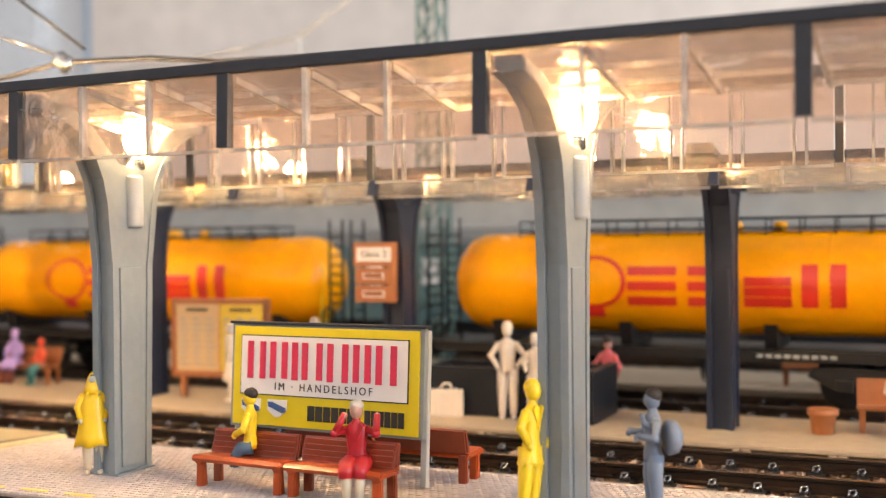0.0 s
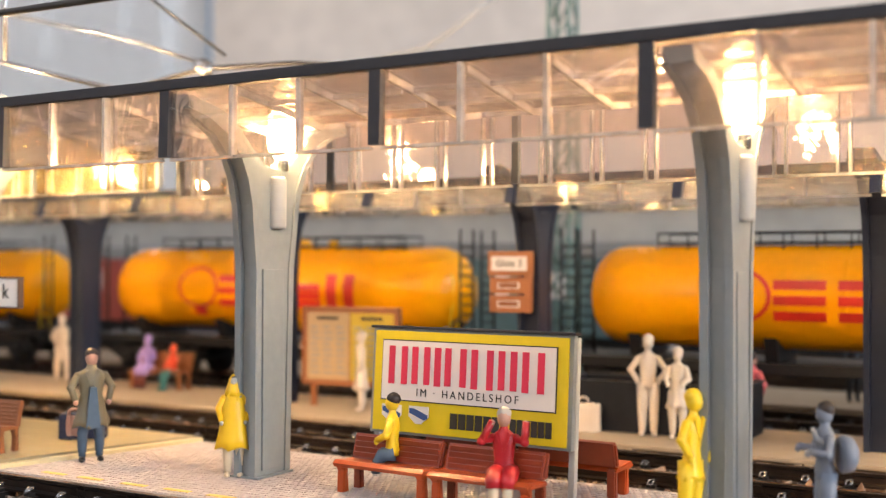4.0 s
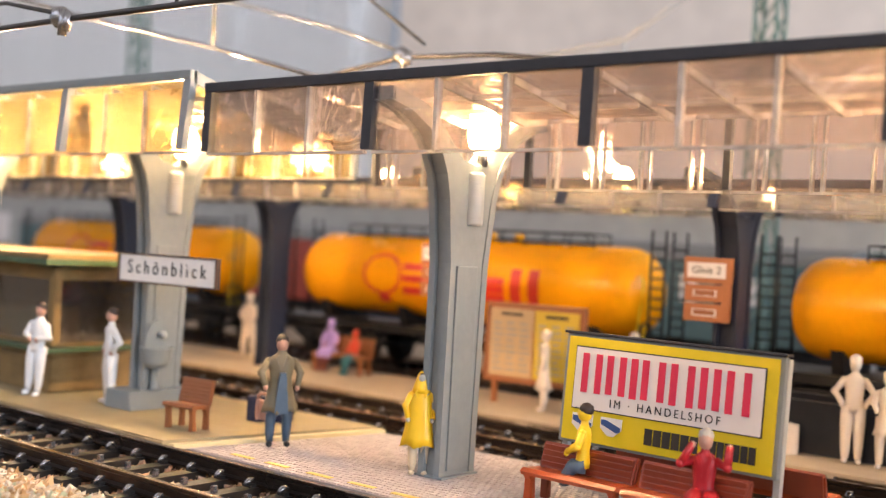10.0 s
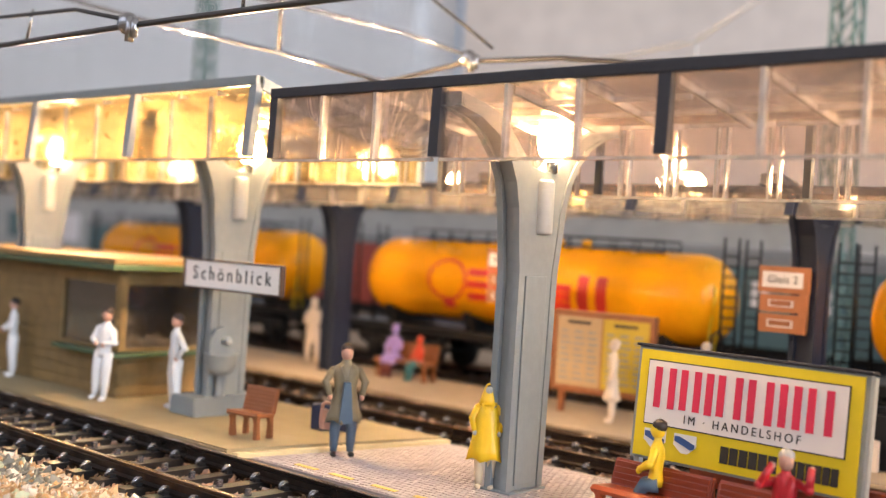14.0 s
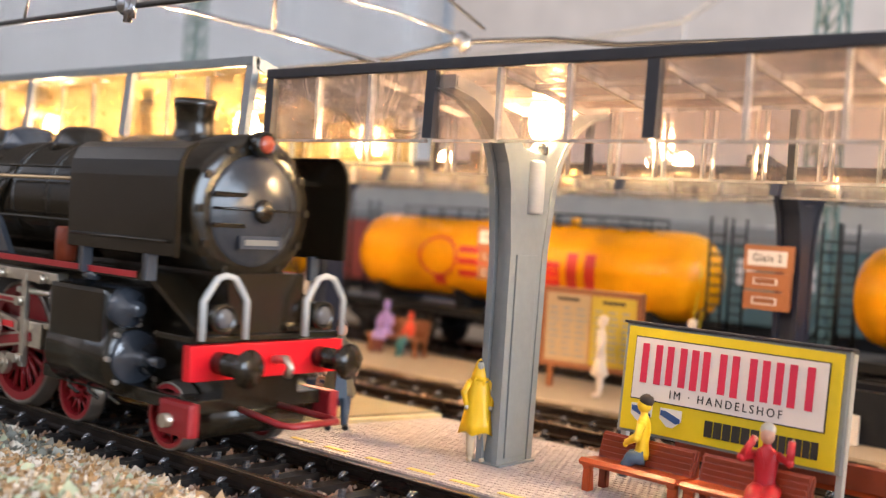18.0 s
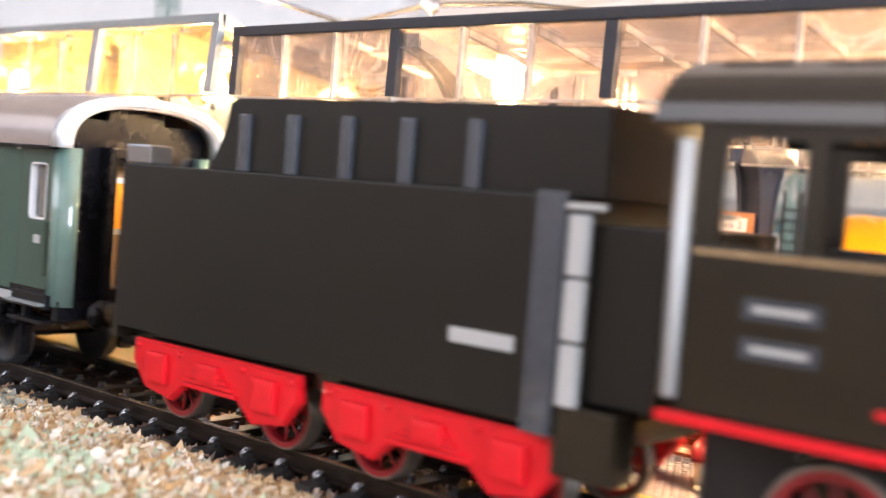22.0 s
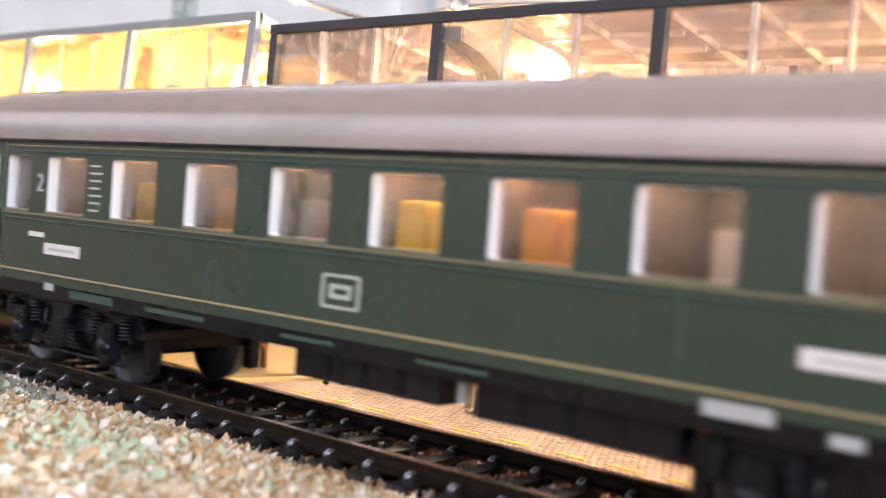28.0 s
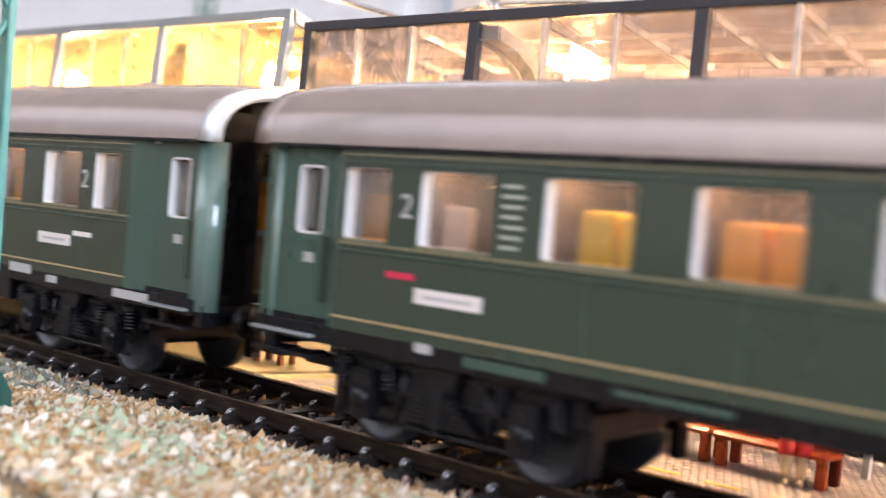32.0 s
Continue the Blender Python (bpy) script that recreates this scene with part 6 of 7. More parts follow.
        part("firebox_strut", bx(NB(), -113.2, -111.8, min(s * 12.0, s * 12.9), max(s * 12.0, s * 12.9), 27.7, 40.2, 0.3), BLUESHEEN, t)
        part("firebox_strut", bx(NB(), -108.0, -106.9, min(s * 11.9, s * 12.6), max(s * 11.9, s * 12.6), 27.7, 38.6, 0.3), BLUESHEEN, t)
        part("cover_plate", bx(NB(), -128, -119.6, min(s * 11.5, s * 12.4), max(s * 11.5, s * 12.4), 27.7, 32.6, 0.2), LBLACK, t)
        part("lubricator", bx(NB(), -100.4, -95.2, min(s * 12.2, s * 14.4), max(s * 12.2, s * 14.4), 33.6, 36.6, 0.4), BLUESHEEN, t)
        part("pipe_elbow", pipe(NB(), [(-133.4, s * 13.2, 29), (-133.6, s * 13.4, 33), (-132.8, s * 13.4, 37), (-134, s * 12.4, 40.5)], 0.8, 8), BLUESHEEN, t)
        part("sand_pipe", pipe(NB(), [(-69, s * 9.0, 48.6), (-68.6, s * 11.6, 43), (-70.6, s * 11.9, 38.4), (-69.6, s * 12.2, 34), (-72, s * 12.8, 30)], 0.4, 7), BLUESHEEN, t)
        part("feed_bracket", prism(NB(), [(-60, 34.6), (-57.6, 34.4), (-52, 27.7), (-58.5, 27.7)], min(s * 12.4, s * 13.6), max(s * 12.4, s * 13.6), "y", bev=0.2), BLUESHEEN, t)
        part("brake_rod", bx(NB(), -91.6, -89.4, min(s * 11.6, s * 13.2), max(s * 11.6, s * 13.2), 13, 26.4, 0.4), BLUESHEEN, t)
    # cab
    cab = part("cab_side", bx(NB(), -159, -138, -16.2, -15.4, 18, 34, 0.1), LBLACK, t)
    far_side = part("cab_side", bx(NB(), -159, -138, 15.4, 16.2, 18, 34, 0.1), LBLACK, t)
    for s, side in ((-1, cab), (1, far_side)):
        lo, hi = min(s * 15.4, s * 16.2), max(s * 15.4, s * 16.2)
        for a, b in ((-159, -156.2), (-148.4, -146.2), (-139.4, -138)):
            part("window_post", bx(NB(), a, b, lo, hi, 34, 44.2), LBLACK, side)
        part("cab_top_rail", bx(NB(), -159, -138, lo, hi, 44.2, 45.6), LBLACK, side)
        part("grab_rail", pipe(NB(), [(-160, s * 16.4, 19), (-160, s * 16.7, 44)], 0.8, 8), LIGHTGREY, side, "pale grey cab handrail")
        part("sill_strip", bx(NB(), -158.5, -139, min(s * 16.22, s * 16.5), max(s * 16.22, s * 16.5), 33.1, 33.6), BRASS, side)
        for z in (27.5, 23.8):
            pl = part("plate", bx(NB(), -153, -145.5, min(s * 16.22, s * 16.4), max(s * 16.22, s * 16.4), z, z + 2.0), BLUESHEEN, side)
            part("plate_bar", bx(NB(), -152, -146.5, min(s * 16.402, s * 16.46), max(s * 16.402, s * 16.46), z + 0.7, z + 1.3), LIGHTGREY, pl)
        part("cab_sill", bx(NB(), -161, -131, min(s * 15.8, s * 16.8), max(s * 15.8, s * 16.8), 16.6, 17.6, 0.1), LBRIGHT, side, "red cab sill")
        for k, z in enumerate((20.5, 24.0)):
            part("step", bx(NB(), -140 + k * 2, -133, min(s * 14.6, s * 16.4), max(s * 14.6, s * 16.4), z, z + 0.7), LBRIGHT, side)
        part("step_post", bx(NB(), -133.4, -131.6, min(s * 15.2, s * 16.2), max(s * 15.2, s * 16.2), 15, 27), BLUESHEEN, t)
        part("injector", lathe(NB(), [(0.4, -112.4), (1.8, -112.8), (2.1, -114), (2.1, -134), (1.5, -135.5)], (0, s * 15.9, 14.6), "x", 18), LBRIGHT, t, "glossy red cylinder below the cab")
        part("brake_cylinder", lathe(NB(), [(0.6, -125), (1.4, -125.5), (1.4, -130), (0.6, -130.6)], (0, s * 15.4, 23.4), "x", 14), LBRIGHT, t)
    part("cab_front", prism(NB(), [(-16.2, 18), (16.2, 18), (16.2, 45.6), (11, 50), (5, 51.8), (-5, 51.8), (-11, 50), (-16.2, 45.6)], -138, -136.8, "x"), BLUESHEEN, t, "black cab front edge tinted blue-grey for window sheen")
    part("cab_floor", bx(NB(), -160, -138, -15.3, 15.3, 17.2, 18.2), LBLACK, t)
    roof = [(-16.8, 45.4)] + [(-16.6 * math.cos(math.pi * i / 14), 45.8 + 7.6 * math.sin(math.pi * i / 14)) for i in range(15)] + [(16.8, 45.4), (15.4, 45.4)] + [(15.2 * math.cos(math.pi * i / 14), 45.4 + 6.6 * math.sin(math.pi * i / 14)) for i in range(15)] + [(-15.4, 45.4)]
    rf = part("cab_roof", prism(NB(), roof, -164, -135.5, "x"), LBLACK, t)
    for x in (-157, -146):
        part("roof_vent", bx(NB(), x - 3.6, x + 3.6, -9.8, -5.0, 50.6, 52.3, 0.2), BLACK, rf)
    return t


loco = make_loco()
WHEELS = []  # part, radius, place
for x in (-104.8, -78.6, -52.4):
    WHEELS.append((spoked(loco, x, 11.4, 11.4, 18, 10.6, 3.9, "driving_wheel", LRED), 11.4, (x, 0, 11.4), 0.0))
for x, r in ((-145, 7.2), (-33, 5.4), (-5.8, 5.4)):
    WHEELS.append((spoked(loco, x, r, r, 11, 10.4, 0, "carrying_wheel", LRED), r, (x, 0, r), 0.0))
RODS = []
for s in (-1, 1):
    def fluted(name, x0, x1, y0, y1, half, big, label):
        """Nickel rod with a red fluting on its outer face and a nickel big end."""
        lo, hi = min(s * y0, s * y1), max(s * y0, s * y1)
        bm = bx(NB(), x0, x1, lo, hi, -half, half, 0.2)
        for x in big:
            lathe(bm, [(0.4, s * (y1 + 0.75)), (0.9, s * (y1 + 0.7)), (1.0, s * (y1 + 0.35)), (1.9, s * (y1 + 0.3)), (2.1, s * y1), (2.1, s * y0)], (x, 0, 0), "y", 18)
        for f in bm.faces:
            f.smooth = False
        r = part(name, bm, ROD, loco, label)
        ends = [x0] + sorted(big) + [x1]
        for a, b in zip(ends, ends[1:]):
            if b - a > 6:
                part("red_fluting", bx(NB(), a + 2.3, b - 2.3 if b != x1 else b - 0.8, min(s * y1, s * (y1 + 0.08)), max(s * y1, s * (y1 + 0.08)), -half * 0.62, half * 0.62), LRED, r)
        return r

    rod = fluted("coupling_rod", -104.8, -52.4, 12.2, 13.1, 1.15, [-104.8, -78.6, -52.4], "nickel coupling rod with red fluting")
    main_rod = fluted("connecting_rod", 0, 40, 13.9, 14.6, 1.2, [0], "nickel connecting rod with red fluting")
    ecc = fluted("eccentric_rod", 0, 25, 15.4, 16.0, 0.85, [0, 25], "slim nickel eccentric rod with red fluting")
    head = part("crosshead", bx(NB(), -2.6, 2.4, min(s * 13.2, s * 14.6), max(s * 13.2, s * 14.6), 12, 16.6, 0.4), ROD, loco, "nickel crosshead")
    RODS.append((rod, main_rod, ecc, head))


# ---- tender ----
def make_tender():
    t = thing("tender", (0, 117.7, ZR), "black locomotive tender with red bogie frames", "tender")
    part("water_tank", bx(NB(), -80.5, 0, -15.6, 15.6, 13, 37.6, 0.25), TBLACK, t)
    coal = part("coal_bunker", prism(NB(), [(-65, 37.6), (-62.6, 41), (-61.2, 44), (-60.6, 47.2), (-59, 47.9), (2.6, 47.6), (2.6, 37.6)], -12.2, 12.2, "y", bev=0.2), TBLACK, t)
    for s in (-1, 1):
        for x in (-56.5, -46.6, -36.4, -26, -15.4):
            part("rib", bx(NB(), x - 1.0, x + 1.0, min(s * 12.2, s * 12.9), max(s * 12.2, s * 12.9), 37.7, 45.6, 0.15), BLUESHEEN, coal, "blue-grey bunker rib")
        ln = min(s * 15.6, s * 16.0), max(s * 15.6, s * 16.0)
        part("corner_strip", bx(NB(), -3.6, 0.2, ln[0], ln[1], 12, 38, 0.1), BLUESHEEN, t)
        for k in range(3):
            part("ladder_rail", bx(NB(), 0.6, 2.8, min(s * 14.6, s * 15.8), max(s * 14.6, s * 15.8), 15.5 + k * 6.9, 22.0 + k * 6.9, 0.25), LIGHTGREY, t, "pale grey front handrail")
        part("rail_clip", bx(NB(), 0.3, 4.4, min(s * 14.4, s * 16.0), max(s * 14.4, s * 16.0), 36.3, 37.0, 0.2), LIGHTGREY, t)
        pl = part("plate", bx(NB(), -14.3, -5.4, ln[0], ln[1], 20.2, 21.9, 0.08), LIGHTGREY, t)
    part("rear_bracket", bx(NB(), -81.5, -75.5, -14.6, -10.5, 37.7, 40.6, 0.3), STEEL, t)
    part("front_box", bx(NB(), 0.3, 11, -13.5, 13.5, 16, 35, 0.3), TBLACK, t)
    part("step_plate", bx(NB(), 0.4, 8, -15.4, -11, 8, 15.6, 0.2), LBLACK, t)
    part("frame", bx(NB(), -80, 4, -12, 12, 10, 13), LBLACK, t)
    for xc in (-58.5, -17.5):
        for s in (-1, 1):
            prof = [(-18.5, 11.6), (18, 11.6), (18.6, 8), (15.5, 4.4), (9, 3.4), (5.5, 6.2), (-5.5, 6.2), (-9, 3.4), (-15.5, 4.4), (-18.6, 8)]
            b = part("bogie_side", prism(NB(), prof, min(s * 12.6, s * 14.2), max(s * 12.6, s * 14.2), "y", bev=0.4), LBRIGHT, t, "bright red moulded bogie side frame", at=(xc, 0, 0))
            for k in range(4):
                part("leaf_spring", bx(NB(), -6.5 + k * 1.2, 6.5 - k * 1.2, min(s * 14.2, s * 14.8), max(s * 14.2, s * 14.8), 6.3 + k * 0.75, 6.9 + k * 0.75, 0.1), LBRIGHT, b)
            for dx in (-17, -7, 7, 17):
                part("bolt", ball(NB(), (dx, s * 14.3, 10.6), 0.6, 1, 0.8, 1, 1), LBRIGHT, b)
            for dx in (-12, 0, 12):
                part("axle_box" if dx else "spring", bx(NB(), dx - 2.4, dx + 2.4, min(s * 14.2, s * 15.1), max(s * 14.2, s * 15.1), 5.6 if dx else 7.4, 10.2, 0.6), LBRIGHT, b)
    part("coupling", bx(NB(), -88, -80, -2, 2, 8, 10, 0.3), LBLACK, t)
    part("rear_beam", bx(NB(), -82, -80.6, -15, 15, 11, 16, 0.2), LBLACK, t)
    for y in (-8.7, 8.7):
        part("buffer", lathe(NB(), [(1.4, -82), (1.4, -86), (2.7, -86.4), (2.8, -87.2), (0.8, -87.6)], (0, y, 13.4), "x", 18), LBLACK, t)
    return t


tender = make_tender()
for xc in (-58.5, -17.5):
    for dx in (-11.5, 11.5):
        WHEELS.append((spoked(tender, xc + dx, 5.4, 5.4, 10, 10.4, 0, "carrying_wheel", LRED), 5.4, (xc + dx, 0, 5.4), 0.0))

# ---- coaches ----
CGREEN = mat("bottle green paint", (0.031, 0.052, 0.037), 0.26, vary=0.1, scale=100, bump=0.05, coat=0.25)
CGREEN2 = mat("green door paint", (0.045, 0.085, 0.066), 0.3, vary=0.1, scale=100)
ROOFG = mat("grey roof paint", (0.34, 0.285, 0.26), 0.22, 0.25, vary=0.08, scale=100)
ROOFEDGELIT = mat("silver roof end with window light painted in", (0.78, 0.81, 0.84), 0.3, 0.35, vary=0.08)
UNDER = mat("dark chassis plastic", (0.007, 0.007, 0.009), 0.27, vary=0.25, bump=0.12, spec=0.26)
GOLD = mat("cream gold line", (0.44, 0.34, 0.18), 0.4, vary=0.1)
FRAMEW = mat("pale window frame", (0.70, 0.70, 0.72), 0.4, vary=0.06)
WOOD = mat("tan brown interior", (0.35, 0.225, 0.14), 0.5, vary=0.15, scale=80)
SEATO = mat("orange seat plastic", (0.95, 0.36, 0.01), 0.45, vary=0.1)
# coach green lightened: the window's reflection on the rounded corner is in the colour
PILLARSHEEN = mat("glossy green corner paled by window sheen", (0.13, 0.21, 0.185), 0.16, vary=0.08, coat=1.0)
# olive-gold stands for the highlight along the green mouldings
BEADLIGHT = mat("moulding edge with pale highlight painted in", (0.20, 0.19, 0.12), 0.24, vary=0.2)
TANSEAT = mat("tan orange seat plastic", (0.58, 0.33, 0.15), 0.5, vary=0.12)
SEATY = mat("sunny yellow seat plastic", (1.0, 0.60, 0.01), 0.45, vary=0.1)
SEATP = mat("pinkish white passenger plastic", (0.80, 0.58, 0.50), 0.5, vary=0.1)
# fill glow for the coach interiors; not a fitting of the coaches
INFILL = glow("added interior fill strip", (1.0, 0.72, 0.45), 14.0)

PALE = mat("pale emblem", (0.42, 0.46, 0.40), 0.5, vary=0.05)
BOGIES, AXLE = (-37.2, -175.2), 13.4
WIN = [(-25.8, 7.6)] + [(-39.8 - 19.1 * k, 11.8) for k in range(8)] + [(-188.7, 8.0)]


def make_coach():
    t = thing("coach", (0, 117.7, ZR), "bottle-green passenger coach with grey roof and pale windows", "coach", "coaches of the passing train")
    z0, z1, wz0, wz1 = 15.0, 39.6, 27.2, 36.6
    for s in (-1, 1):
        lo, hi = min(s * 14.7, s * 16.2), max(s * 14.7, s * 16.2)
        for xa, xb in ((-18.8, -12.9), (-193.6, -196.1)):
            part("taper_panel", prism(NB(), [(xa, s * 14.7), (xa, s * 16.2), (xb, s * 14.95), (xb, s * 14.7)], z0, z1, "z"), CGREEN2, t)
        part("lower_panel", bx(NB(), -193.6, -18.8, lo, hi, z0, wz0 - 0.3), CGREEN, t)
        part("cant_rail", bx(NB(), -193.6, -18.8, lo, hi, wz1 + 0.3, z1), CGREEN, t)
        out = s * 16.2
        cuts = [-18.8] + [(WIN[i][0] - WIN[i][1] / 2 + WIN[i + 1][0] + WIN[i + 1][1] / 2) / 2 for i in range(len(WIN) - 1)] + [-193.6]
        zm, zh = (wz0 + wz1) / 2, wz1 - wz0
        for (x, w), xr, xl in zip(WIN, cuts, cuts[1:]):
            xm = (xl + xr) / 2
            part("window_panel", hole(NB(), rounded(xm, zm, xr - xl, zh + 0.6, 0.01), rounded(x, zm, w, zh, 0.55), lo, hi), CGREEN, t)
            fr = part("window_frame", hole(NB(), rounded(x, zm, w + 0.02, zh + 0.02, 0.56), rounded(x, zm, w - 0.14, zh - 0.14, 0.5), min(out - s * 2.0, out - s * 0.12), max(out - s * 2.0, out - s * 0.12)), FRAMEW, t, "pale grey window frame with a deep reveal")
            part("sill", bx(NB(), x - w / 2 + 0.1, x + w / 2 - 0.1, min(out - s * 0.5, out + s * 0.22), max(out - s * 0.5, out + s * 0.22), wz0 - 0.28, wz0 + 0.08), BEADLIGHT, fr, "thin pale window sill")
            part("pane", bx(NB(), x - w / 2 + 0.3, x + w / 2 - 0.3, min(out - s * 1.9, out - s * 1.75), max(out - s * 1.9, out - s * 1.75), wz0 + 0.3, wz1 - 0.3), GLASS, fr)
        for z, h, m in ((26.45, 0.34, BEADLIGHT), (25.6, 0.2, CGREEN2), (16.6, 0.24, GOLD), (38.2, 0.22, BEADLIGHT), (37.3, 0.2, CGREEN2)):
            part("gold_line" if m is GOLD else "waist_strip", bx(NB(), -193.6, -18.8, min(out, out + s * 0.3), max(out, out + s * 0.3), z, z + h), m, t)
        part("gutter", bx(NB(), -209, -1, min(s * 15.2, s * 16.75), max(s * 15.2, s * 16.75), 38.95, 39.5, 0.1), UNDER, t, "black gutter under the roof edge")
        for xj in (-58.6, -96.5, -134.8, -153.6):
            part("panel_joint", bx(NB(), xj - 0.12, xj + 0.12, min(out, out + s * 0.06), max(out, out + s * 0.06), z0 + 2, 26.2), CGREEN2, t)
        part("solebar", bx(NB(), -209, -1, min(s * 15.0, s * 16.0), max(s * 15.0, s * 16.0), 12.6, 15.0, 0.1), UNDER, t)
        for xa, xb, wx in ((-12.9, -0.4, -7.1), (-210.0, -196.0, -200.8)):
            di = min(s * 14.1, s * 14.95), max(s * 14.1, s * 14.95)
            bm = hole(NB(), rounded((xa + xb) / 2, (z0 + z1) / 2, xb - xa, z1 - z0, 0.01), rounded(wx, zm, 5.2, zh, 0.8), di[0], di[1])
            d = part("door", bm, CGREEN2, t, "inset end door with a tall window")
            bm = hole(NB(), rounded(wx, zm, 5.3, zh + 0.1, 0.8), rounded(wx, zm, 4.8, zh - 0.5, 0.5), min(s * 13.2, s * 15.0), max(s * 13.2, s * 15.0))
            part("door_frame", bm, FRAMEW, d)
            part("pane", bx(NB(), wx - 2.4, wx + 2.4, min(s * 13.6, s * 13.8), max(s * 13.6, s * 13.8), wz0 + 0.6, wz1 - 0.6), GLASS, d)
            part("handle_rail", bx(NB(), wx + 3.4, wx + 4.0, min(s * 14.95, s * 15.5), max(s * 14.95, s * 15.5), 18, 27, 0.1), CGREEN, d)
            part("door_print", bx(NB(), wx - 0.6, wx + 1.4, min(s * 14.95, s * 15.02), max(s * 14.95, s * 15.02), 23.2, 24.6), LIGHTGREY, d)
            st = part("step", bx(NB(), xa + 1, xb - 1, min(s * 12, s * 16.6), max(s * 12, s * 16.6), 10.2, 10.8, 0.1), UNDER, t)
            part("tread", bx(NB(), xa + 1, xb - 1, min(s * 14.8, s * 17.2), max(s * 14.8, s * 17.2), 13.2, 13.6, 0.1), GREY, st, "worn grey step tread")
            part("step_hanger", bx(NB(), xa + 3, xa + 4, min(s * 14, s * 15), max(s * 14, s * 15), 10.82, 12.6), UNDER, st)
        o1, o2 = min(out, out + s * 0.12), max(out, out + s * 0.12)
        for xx, zz, w, h, m, n in ((-40.8, 21.2, 10.4, 1.9, SIGNWHITE, "destination_plate"), (-32.0, 22.6, 5.6, 0.8, SIGNWHITE, "small_plate"), (-173.6, 21.0, 10.8, 1.9, SIGNWHITE, "destination_plate"), (-181.8, 23.2, 4.8, 0.8, SIGNRED, "small_plate")):
            pl = part(n, bx(NB(), xx - w / 2, xx + w / 2, o1, o2, zz - h / 2, zz + h / 2), m, t)
            if w > 8:
                part("letter_bar", bx(NB(), xx - w / 2 + 1.5, xx + w / 2 - 1.5, min(out + s * 0.122, out + s * 0.17), max(out + s * 0.122, out + s * 0.17), zz - 0.25, zz + 0.2), LIGHTGREY, pl)
        for xx, zz, w, h in ((-51.8, 15.0, 7.4, 1.6), (-41, 14.0, 3.0, 1.2), (-16.8, 13.9, 9.6, 1.4), (-164.3, 14.0, 12.0, 1.2), (-177, 14.6, 2.6, 1.2), (-88, 14.0, 11, 0.5), (-113, 14.0, 10, 0.5), (-142, 14.0, 14, 0.7)):
            part("data_plate", bx(NB(), xx - w / 2, xx + w / 2, min(s * 16.0, s * 16.25), max(s * 16.0, s * 16.25), zz - h / 2, zz + h / 2), CGREEN2 if xx < -60 and w > 4 else LIGHTGREY, t)
        part("emblem", hole(NB(), rounded(-107.2, 20.95, 7.0, 4.5, 0.5), rounded(-107.2, 20.95, 6.1, 3.7, 0.3), o1, o2), PALE, t)
        part("emblem", hole(NB(), rounded(-107.2, 20.95, 3.9, 1.9, 0.2), rounded(-107.2, 20.95, 2.5, 0.7, 0.1), o1, o2), PALE, t)
        for k in range(7):
            part("letter_bar", bx(NB(), -166.4, -163.6 + (k % 3) * 0.3, o1, o2, 28.0 + k * 1.2, 28.35 + k * 1.2), PALE, t)
        for xx in (-32.3, -181.6):
            text("2", 4.4, LIGHTGREY, t, P(xx, s * 16.27, 31.9, 90, 0, 0 if s < 0 else 180), "class_number")
    # roof, lower at both ends
    secs = [(1.6, 8.9), (0.6, 9.4), (-2, 9.8), (-6, 10.1), (-12, 10.25), (-20, 10.3), (-189, 10.3), (-197, 10.25), (-203, 10.1), (-207, 9.8), (-209.6, 9.4), (-210.6, 8.9)]
    bm = NB()
    rings = []
    for x, h in secs:
        ring = []
        for i in range(21):
            a = math.pi * i / 20
            c, sn = math.cos(a), math.sin(a)
            ring.append(bm.verts.new((x, -16.7 * math.copysign(abs(c) ** 0.8, c), 39.4 + h * sn ** 0.75)))
        rings.append(ring)
    for a, b in zip(rings, rings[1:]):
        for i in range(20):
            bm.faces.new((a[i], b[i], b[i + 1], a[i + 1])).smooth = True
    for ring in (rings[0], rings[-1]):
        low = [bm.verts.new((v.co.x, v.co.y * 0.9, 39.4 + (v.co.z - 39.4) * 0.82)) for v in ring]
        for i in range(20):
            bm.faces.new((ring[i], ring[i + 1], low[i + 1], low[i]))
    bmesh.ops.recalc_face_normals(bm, faces=bm.faces)
    roof = part("roof", bm, ROOFG, t)
    for x in (-40, -80, -126, -168):
        part("roof_vent", lathe(NB(), [(1.8, 49.4), (1.9, 50.3), (1.2, 50.7), (0.2, 50.75)], (x, 0, 0), "z", 14, 0, 0.7), ROOFG, roof)
    part("inner_roof", bx(NB(), -195, -13, -15.2, 15.2, 38.6, 39.3), FRAMEW, t)
    for x, s in ((1.7, 1), (-210.7, -1)):
        bm = NB()
        arc = [(-16.9 * math.copysign(abs(math.cos(math.pi * i / 20)) ** 0.8, math.cos(math.pi * i / 20)), 39.3 + 9.5 * math.sin(math.pi * i / 20) ** 0.75) for i in range(21)]
        inner = [(y * 0.87, 39.3 + (z - 39.3) * 0.8) for y, z in arc]
        prism(bm, arc + inner[::-1], x - s * 3.0, x + s * 1.0, "x", bev=0.5)
        for f in bm.faces:
            f.smooth = len(f.verts) == 4
        # front rim bright, rear rim roof grey: the right window's light is in the colours
        part("roof_rim", bm, ROOFEDGELIT if s > 0 else ROOFG, roof, "silver rim at the roof end, brightened for window light" if s > 0 else "")
        xe = x - s * 2.3
        for y in (-13.6, 13.6):
            q = math.copysign(1, y)
            arc2 = [(xe - s * 1.6 + s * 3.2 * math.sin(a), q * (12.2 + 3.25 * math.cos(a))) for a in np.linspace(0, math.pi / 2, 9)]
